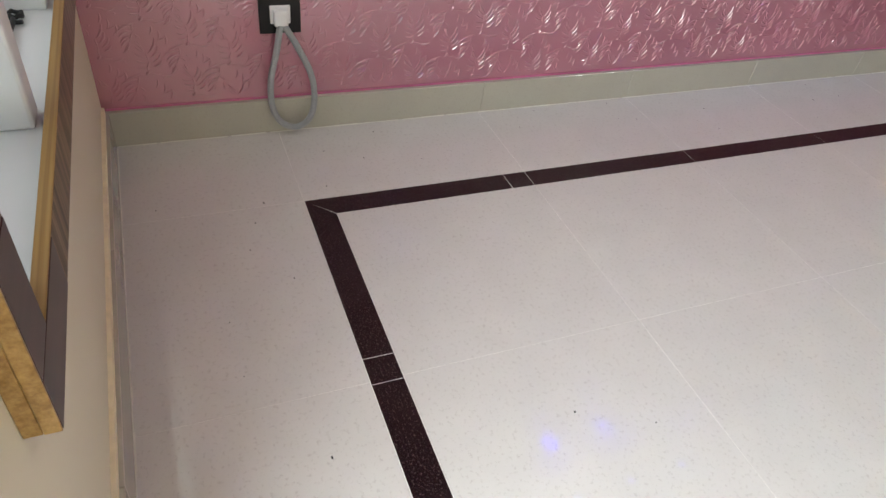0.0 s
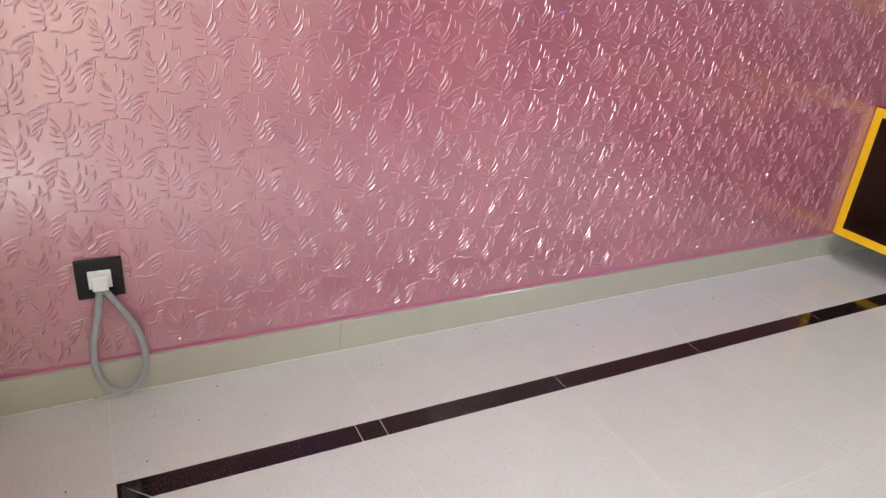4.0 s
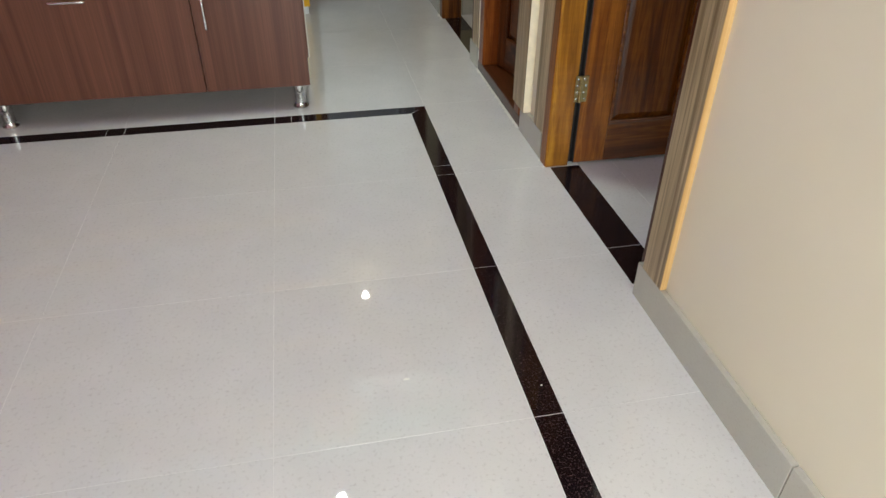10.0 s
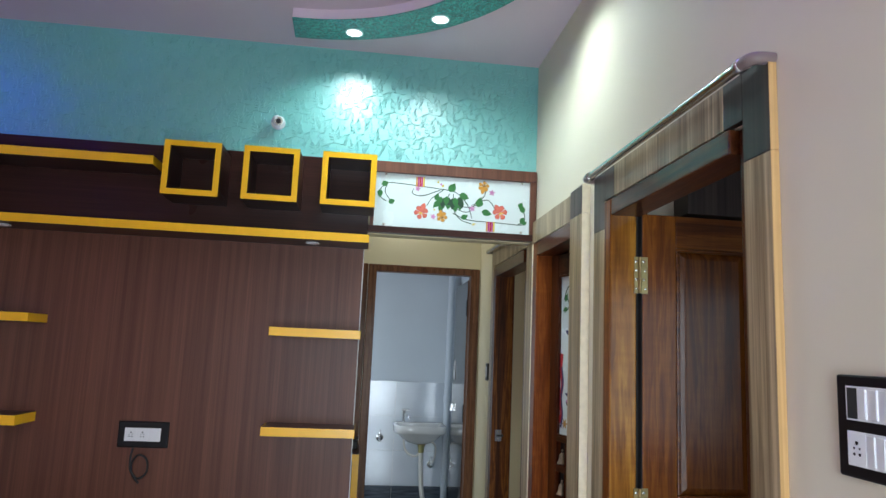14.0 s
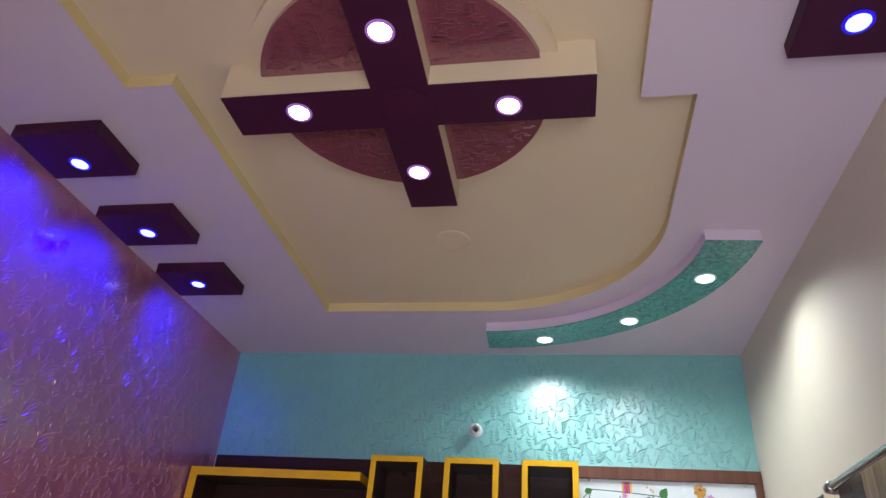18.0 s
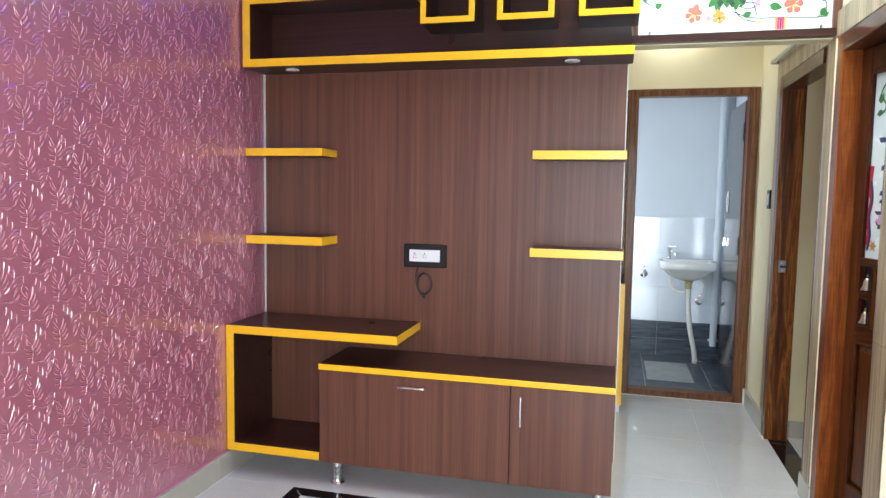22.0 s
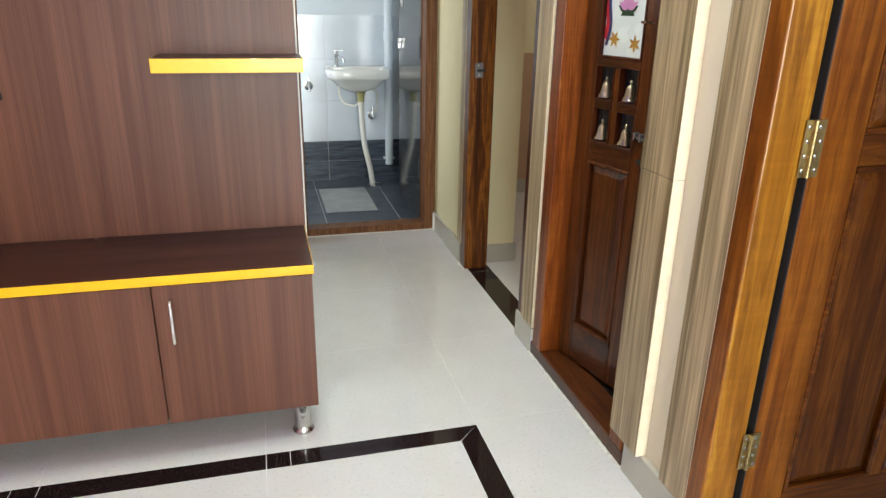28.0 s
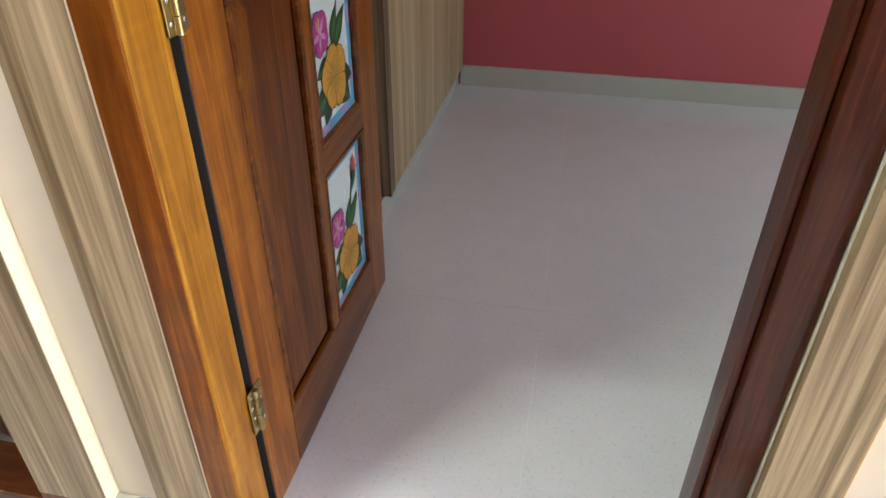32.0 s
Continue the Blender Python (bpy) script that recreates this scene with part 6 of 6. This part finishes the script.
bs = thing("bathroom_surround", (2.32, BATH_Y, 0), "dull brown wooden bathroom door frame with raised threshold", "door frame")
y0, y1 = BATH_Y - 0.018, BATH_Y + 0.085
part("jamb", box(FX0 + 0.001, 1.964, y0, y1, 0.0, FZ - 0.001, 0.004, 1), BATH_FRAME, bs)
part("jamb", box(2.668, FX1 - 0.001, y0, y1, 0.0, FZ - 0.001, 0.004, 1), BATH_FRAME, bs)
part("head", box(1.964, 2.668, y0, y1, 2.09, FZ - 0.001, 0.004, 1), BATH_FRAME, bs)
part("threshold", box(1.964, 2.668, y0 - 0.004, y1, 0.0, 0.045, 0.004, 1), BATH_FRAME, bs, "scuffed wooden threshold")
bm = bmesh.new()
rng = random.Random(4)
for k in range(190):
    bmesh.ops.create_icosphere(bm, subdivisions=1, radius=rng.uniform(0.004, 0.008), matrix=Matrix.Translation((1.90 + 0.84 * k / 190, y0 - 0.004 + rng.uniform(-0.003, 0.003), 0.002)) @ Matrix.Diagonal((1.7, 1, 0.6, 1)))
structure("trim_cement_bath", bm, PLASTER, "ragged white cement line at the bathroom threshold", smooth=60)
structure("trim_cement_bath_corner", box(2.716, 2.727, BATH_Y - 0.05, BATH_Y - 0.019, 0, 0.11, 0.004, 1), PLASTER, "white cement smear in the corner")

bd = thing("bathroom_door", (2.66, 6.26, 0), "open glossy grey sheet bathroom door folded inwards", "door")
ang = radians(0.4)
Ld = Leaf(bd, (2.690, BATH_Y + 0.088, 0.015), (math.sin(ang), math.cos(ang), 0), (-math.cos(ang), math.sin(ang), 0))
Ld.bar("sheet", 0.0, 0.68, 0.0, 2.05, 0.0, 0.028, DOOR_GREY, bevel=0.0015)
Ld.bar("edge_strip", -0.004, 0.0, 0.0, 2.05, -0.001, 0.029, BATH_FRAME, bevel=0.0008, label="raw wooden edge strip")
for z in (0.28, 1.0, 1.78):
    Ld.bar("hinge", -0.006, 0.022, z, z + 0.12, 0.028, 0.034, BLACK_MATT, bevel=0.001, label="black hinge")
lk = Ld.bar("latch", 0.56, 0.67, 1.06, 1.075, 0.028, 0.044, CHROME, bevel=0.004, label="chrome sliding latch")
Ld.bar("latch_keeper", 0.57, 0.585, 1.05, 1.085, 0.028, 0.048, CHROME, lk, 0.003)
Ld.bar("latch_keeper", 0.62, 0.635, 1.05, 1.085, 0.028, 0.048, CHROME, lk, 0.003)
Ld.bar("latch_knob", 0.60, 0.61, 1.02, 1.06, 0.03, 0.05, CHROME, lk, 0.003)
o = Ld.o + Ld.u * 0.55 + Ld.n * 0.03
part("hook_wire", tube(curve_pts([o + Vector((0, 0, 1.44)), o + Vector((-0.004, 0.03, 1.40)), o + Vector((-0.006, 0.02, 1.34)), o + Vector((-0.004, -0.01, 1.28)), o + Vector((-0.004, -0.03, 1.34)), o + Vector((-0.002, -0.02, 1.41)), o + Vector((0, 0, 1.44))], 6), 0.004, 8), WHITE_PL, bd, "bent white wire loop", smooth=60)

# basin
ba = thing("wash_basin", (2.47, BATH_BACK - 0.01, 0.72), "white ceramic wall basin with chrome tap and hoses", "wash basin")


def oval(cx, cy, rx, ry, z, n=40, flat=0.0):
    """D-shaped outline, straight towards the wall."""
    pts = []
    for k in range(n):
        a = 2 * math.pi * k / n
        x, y = math.cos(a), math.sin(a)
        x, y = math.copysign(abs(x) ** 0.42, x), math.copysign(abs(y) ** (0.35 if y > 0 else 0.62), y)
        pts.append(Vector((cx + rx * x, cy + ry * y, z)))
    return pts


bm = bmesh.new()
cy = BATH_BACK - 0.175
prof = [(0.05, 0.05, 0.690), (0.10, 0.075, 0.705), (0.155, 0.11, 0.735), (0.195, 0.135, 0.775), (0.228, 0.160, 0.790), (0.236, 0.165, 0.797), (0.238, 0.166, 0.850), (0.228, 0.160, 0.858), (0.205, 0.138, 0.856), (0.195, 0.128, 0.848), (0.16, 0.10, 0.80), (0.08, 0.06, 0.765), (0.015, 0.015, 0.76)]
rings = [[bm.verts.new(q) for q in oval(2.45, cy, rx, ry, z)] for rx, ry, z in prof]
for a, b in zip(rings, rings[1:]):
    for k in range(len(a)):
        bm.faces.new((a[k], a[(k + 1) % len(a)], b[(k + 1) % len(b)], b[k]))
bm.faces.new(rings[0][::-1])
bm.faces.new(rings[-1])
part("bowl", bm, CERAMIC, ba, smooth=50)
part("tap_ledge", box(2.222, 2.678, BATH_BACK - 0.075, BATH_BACK - 0.009, 0.80, 0.862, 0.012, 3), CERAMIC, ba, smooth=50)
tp = part("tap", lathe([(0.022, 0), (0.022, 0.006), (0.014, 0.01), (0.014, 0.075), (0.018, 0.08), (0.018, 0.10), (0.006, 0.104)], (2.31, BATH_BACK - 0.07, 0.862)), CHROME, ba, "chrome pillar tap", smooth=40)
part("spout", tube(curve_pts([(2.31, BATH_BACK - 0.07, 0.922), (2.33, BATH_BACK - 0.10, 0.93), (2.35, BATH_BACK - 0.135, 0.922), (2.358, BATH_BACK - 0.145, 0.895)], 6), 0.010, 12), CHROME, tp, smooth=60)
part("lever", box(2.285, 2.36, BATH_BACK - 0.078, BATH_BACK - 0.062, 0.968, 0.978, 0.003, 2), CHROME, tp)
part("waste_fitting", lathe([(0.022, 0), (0.026, 0.004), (0.026, 0.05), (0.032, 0.055), (0.032, 0.09)], (2.47, cy, 0.612)), OLIVE, ba, "olive waste fitting", smooth=40)
part("waste_collar", lathe([(0.036, 0), (0.04, 0.005), (0.04, 0.02), (0.034, 0.024)], (2.47, cy, 0.68)), BRASS, ba, smooth=40)
part("waste_hose", tube(curve_pts([(2.47, cy, 0.615), (2.475, cy - 0.01, 0.45), (2.49, cy - 0.02, 0.28), (2.53, cy - 0.01, 0.10), (2.548, cy + 0.01, -0.02)], 10), 0.021, 14), HOSE, ba, "ribbed cream waste hose", smooth=60)
part("supply_hose", tube(curve_pts([(2.33, cy + 0.12, 0.80), (2.32, cy + 0.10, 0.68), (2.35, cy + 0.08, 0.60), (2.42, cy + 0.04, 0.575), (2.455, cy + 0.02, 0.60)], 8), 0.010, 10), HOSE, ba, smooth=60)
part("supply_hose", tube(curve_pts([(2.50, cy + 0.03, 0.68), (2.56, cy + 0.06, 0.70), (2.61, cy + 0.09, 0.66), (2.61, cy + 0.12, 0.56), (2.59, cy + 0.14, 0.50)], 8), 0.008, 10), HOSE, ba, smooth=60)


def valve(name, x, z, label, spout):
    th = thing(name, (x, BATH_BACK - 0.008, z), label, "tap")
    part("flange", lathe([(0.034, 0), (0.034, 0.003), (0.024, 0.010), (0.012, 0.012), (0.012, 0.03)], (x, BATH_BACK - 0.008, z), (0, -1, 0)), CHROME, th, smooth=40)
    part("body", lathe([(0.014, 0), (0.014, 0.04), (0.01, 0.044)], (x, BATH_BACK - 0.03, z - 0.005)), CHROME, th, smooth=40)
    part("handle", box(x - 0.006, x + 0.006, BATH_BACK - 0.04, BATH_BACK - 0.02, z + 0.035, z + 0.07, 0.003, 1), CHROME, th)
    if spout:
        part("spout", tube(curve_pts([(x, BATH_BACK - 0.03, z), (x, BATH_BACK - 0.08, z), (x, BATH_BACK - 0.105, z - 0.03)], 5), 0.010, 10), CHROME, th, smooth=60)


valve("bib_tap", 2.10, 0.715, "small chrome bib tap on the tiled wall", True)
valve("angle_valve", 2.58, 0.487, "small chrome angle valve below the basin", False)
dp = thing("drain_pipe", (2.72, BATH_BACK - 0.06, 0), "grey plastic drain pipe standing in the bathroom corner", "pipe")
part("pipe", tube([(2.705, BATH_BACK - 0.05, 0.10), (2.705, BATH_BACK - 0.05, 2.598)], 0.030, 18), BATH_UPPER, dp, smooth=60)
part("coupling", lathe([(0.034, 0), (0.036, 0.004), (0.036, 0.06), (0.034, 0.064)], (2.705, BATH_BACK - 0.05, 1.05)), BATH_UPPER, dp, smooth=40)
part("clamp", box(2.664, 2.746, BATH_BACK - 0.06, BATH_BACK - 0.009, 0.14, 0.155, 0.002, 1), BATH_UPPER, dp)
gr = thing("floor_drain", (2.56, 7.36, -0.02), "round grey floor drain cover", "drain cover")
part("ring", lathe([(0.062, 0), (0.062, 0.003), (0.05, 0.005), (0.048, 0.003), (0.004, 0.003)], (2.56, 7.37, -0.022)), STEEL, gr, smooth=40)
# frosted window left of the bathroom door, seen past the panel's end
wi = tagged(new("window_bath_side"), "small frosted glass window in a brown wooden frame", "", "", "structure")
ORIGIN[wi] = Vector((0, 0, 0))
for nm, r in (("window_frame", (1.50, 1.80, BATH_Y - 0.012, BATH_Y + 0.06, 1.50, 1.56)), ("window_frame", (1.80, 1.90, BATH_Y - 0.014, BATH_Y + 0.02, 0.0, 2.14)), ("window_frame", (1.50, 1.80, BATH_Y - 0.012, BATH_Y + 0.06, 0.98, 1.02))):
    part(nm, box(*r, 0.003, 1), BATH_FRAME, wi)
FROSTED = plain("clear_frosted_pane", (0.8, 0.85, 0.85), 0.3, 0, 0.05, 90, 0.5)
part("pane", box(1.50, 1.80, BATH_Y + 0.03, BATH_Y + 0.036, 1.02, 1.50), FROSTED, wi)

# ---- the low front window ----
w1 = tagged(new("window_1"), "low barred window with white mullions and a brown laminate surround", "", "", "structure")
ORIGIN[w1] = Vector((0, 0, 0))
TW, TD = 0.076, 0.045
ty0, ty1 = FY + 0.019, FY + 0.036
x0, x1, z0 = 0.013, WX1 + 0.012, WZ0 + 0.030


def surround(name, r, edges, material=LAM_SILL):
    ob = part(name, box(*r, 0.001, 1), material, w1, "brown streaked laminate surround")
    for e in edges:
        part("edge_strip", box(*e, 0.0008, 1), EDGE_GOLD, ob, "golden wood edge strip")


t = 0.003
surround("bottom_board", (x0, x1, ty0, ty1, z0 - TW, z0), [(x0, x1, ty0, ty1, z0 + 0.0002, z0 + t)])
surround("side_board", (x1, x1 + TW, ty0, ty1, z0 + 0.14, WZ1 + TW), [(x1 + TW, x1 + TW + t, ty0, ty1, z0 - TW, WZ1 + TW)])
surround("corner_block", (x1 - 0.14, x1 + TW, ty0, ty1 + 0.0006, z0 - TW, z0 - 0.0004), [], LAM_DARK)
surround("corner_block", (x1, x1 + TW, ty0, ty1 + 0.0006, z0, z0 + 0.14), [], LAM_DARK)
surround("top_board", (x0, x1, ty0, ty1, WZ1 + 0.001, WZ1 + TW), [])
part("sill", box(WX0 - 0.01, WX1 + 0.004, FY - FT, FY + 0.0185, WZ0 - 0.012, WZ0 + 0.008, 0.004, 2), WIN_PAINT, w1, "white painted sill")
part("lining", box(x0, x1 - 0.005, FY + 0.0005, FY + 0.0185, z0 - TW + 0.006, WZ0 - 0.013, 0.001, 1), EDGE_GOLD, w1)
part("lining", box(x1 - 0.004, x1 + TW + 0.0025, FY + 0.0005, FY + 0.0185, z0 - TW, WZ1 + 0.05, 0.001, 1), EDGE_GOLD, w1)
part("head", box(WX0, WX1, FY - FT, FY - 0.01, WZ1 - 0.03, WZ1 + 0.001, 0.003, 1), WIN_PAINT, w1)
MULL = (WX0 + 0.03, 0.49, 0.91, WX1 - 0.035)
for mx in MULL:
    part("mullion", box(mx - 0.028, mx + 0.028, FY - 0.135, FY + 0.004, WZ0 + 0.008, WZ1 - 0.03, 0.006, 2), WIN_PAINT, w1, "white painted mullion")
zb = 0.663
while zb < WZ1 - 0.06:
    for a, b in zip(MULL, MULL[1:]):
        part("bar", box(a + 0.0275, b - 0.0275, FY - 0.078, FY - 0.064, zb, zb + 0.014, 0.002, 1), BLACK_MATT, w1, "black square iron bar")
    zb += 0.088
for a, b in zip(MULL, MULL[1:]):
    fr = part("casement", boxes([(a + 0.028, b - 0.028, FY - 0.17, FY - 0.136, WZ0 + 0.01, WZ0 + 0.06), (a + 0.028, b - 0.028, FY - 0.17, FY - 0.136, WZ1 - 0.08, WZ1 - 0.03), (a + 0.028, a + 0.075, FY - 0.17, FY - 0.136, WZ0 + 0.06, WZ1 - 0.08), (b - 0.075, b - 0.028, FY - 0.17, FY - 0.136, WZ0 + 0.06, WZ1 - 0.08)], 0.002), UPVC, w1, "white casement frame")
# iron hook stays lying on the sill
for hx in (0.10, 0.555):
    c = Vector((hx, FY - 0.050, WZ0 + 0.013))
    hk = part("hook_stay", tube(curve_pts([c, c + Vector((0.03, 0.003, 0.003)), c + Vector((0.07, 0.001, 0.001)), c + Vector((0.118, 0.008, 0.0))], 6), 0.0045, 8), BLACK_MATT, w1, "black iron hook stay", smooth=60)
    part("hook_eye", tube([c + Vector((-0.008 + 0.013 * math.cos(k * 0.7), 0.002 + 0.013 * math.sin(k * 0.7), 0.004 * (k % 2))) for k in range(10)], 0.0042, 8), BLACK_MATT, hk, smooth=60)
    part("hook_tip", tube(curve_pts([c + Vector((0.118, 0.008, 0)), c + Vector((0.122, -0.010, 0.002)), c + Vector((0.114, -0.026, 0.0))], 5), 0.0045, 8), BLACK_MATT, hk, smooth=60)
    part("hook_pin", tube([c + Vector((0.022, -0.012, 0)), c + Vector((0.026, 0.018, 0.002))], 0.004, 8), BLACK_MATT, hk, smooth=60)

# outside the window: a pale ground and a lilac neighbour wall
structure("ground", box(-400, 400, -400, FY - 0.25, -0.6, -0.5), paint("pale_yard_cement", (0.42, 0.41, 0.38), 0.9, 0.2), "pale cement ground outside")
nb = thing("neighbour_house", (-1.0, -4.0, -0.5), "plain lilac painted neighbouring house outside the window", "house")
part("wall", box(-6, 1.1, -6.5, -3.2, -0.5, 3.6), paint("lilac_house_paint", (0.42, 0.34, 0.55), 0.8, 0.1), nb)
part("parapet", box(-6.1, 1.2, -6.6, -3.1, 3.6, 3.9, 0.01, 1), WALL_WHITE, nb)

# ---- socket with looped conduit on the pink wall ----
SY, SZ = 0.915, 0.380
so = thing("wall_socket", (0.001, SY, SZ), "black socket plate with white plug and conduit loop", "socket")
part("cover", box(0.0004, 0.010, SY - 0.059, SY + 0.059, SZ - 0.058, SZ + 0.058, 0.003, 2), BLACK, so)
part("socket_face", box(0.010, 0.013, SY - 0.029, SY + 0.029, SZ - 0.028, SZ + 0.026, 0.0015, 1), WHITE_PL, so)
part("plug_cover", box(0.013, 0.034, SY - 0.021, SY + 0.019, SZ - 0.028, SZ + 0.016, 0.004, 2), WHITE_PL, so, "white plug cover")
loop = [(0.026, SY - 0.004, SZ - 0.026), (0.030, SY - 0.018, SZ - 0.10), (0.034, SY - 0.040, SZ - 0.19), (0.040, SY - 0.042, SZ - 0.27), (0.046, SY - 0.02, SZ - 0.328), (0.050, SY + 0.028, SZ - 0.350), (0.047, SY + 0.070, SZ - 0.325), (0.042, SY + 0.088, SZ - 0.265), (0.037, SY + 0.080, SZ - 0.18), (0.031, SY + 0.042, SZ - 0.09), (0.027, SY + 0.008, SZ - 0.028)]
pts = curve_pts(loop, 26)
part("conduit", tube(pts, [0.0088 + 0.0012 * (k % 2) for k in range(len(pts))], 12), GREY_PL, so, "ribbed grey flexible conduit loop")


# bare bulb high above the bathroom door
bu = thing("wall_bulb", (2.146, BATH_Y, 2.63), "lit bare bulb in a white holder above the bathroom door", "lamp")
part("holder", lathe([(0.030, 0.0), (0.030, 0.012), (0.020, 0.016), (0.020, 0.034), (0.016, 0.036)], (2.146, BATH_Y, 2.63), (0, -1, 0)), WHITE_PL, bu, smooth=40)
part("bulb", lathe([(0.010, 0.036), (0.015, 0.044), (0.019, 0.052), (0.018, 0.060), (0.010, 0.068), (0.002, 0.070)], (2.146, BATH_Y, 2.63), (0, -1, 0)), emitter("lit_bulb", (1.0, 0.96, 0.86), 60.0), bu, "glowing glass bulb", smooth=60)

# low cabinet in the passage, seen past the panel's end
pc = thing("passage_cabinet", (1.6, 5.93, 0), "low dark cabinet with yellow-edged boards in the passage", "cabinet")
for nm, r, sd in (("side", (1.868, 1.910, 5.70, 6.13, 0.05, 0.845), "s"), ("side", (1.10, 1.14, 5.70, 6.13, 0.05, 0.845), "s"), ("top", (1.14, 1.868, 5.70, 6.13, 0.805, 0.845), "s"), ("bottom", (1.14, 1.868, 5.70, 6.13, 0.05, 0.09), "s")):
    edged_board(nm, *r, LAM_DARK, pc, sd)
part("back", box(1.14, 1.868, 6.11, 6.13, 0.09, 0.805), LAM_DARK, pc)
part("plinth", box(1.12, 1.90, 5.715, 6.12, 0.0, 0.05), WHITE_PL, pc, "white plinth")
mg = thing("dark_box", (1.86, 5.95, 0.846), "small dark grey box on the passage cabinet", "box")
part("body", box(1.80, 1.895, 5.90, 6.02, 0.8455, 0.90, 0.006, 2), BLACK_MATT, mg)
part("lid", box(1.798, 1.897, 5.898, 6.022, 0.9005, 0.915, 0.004, 2), BLACK_MATT, mg)
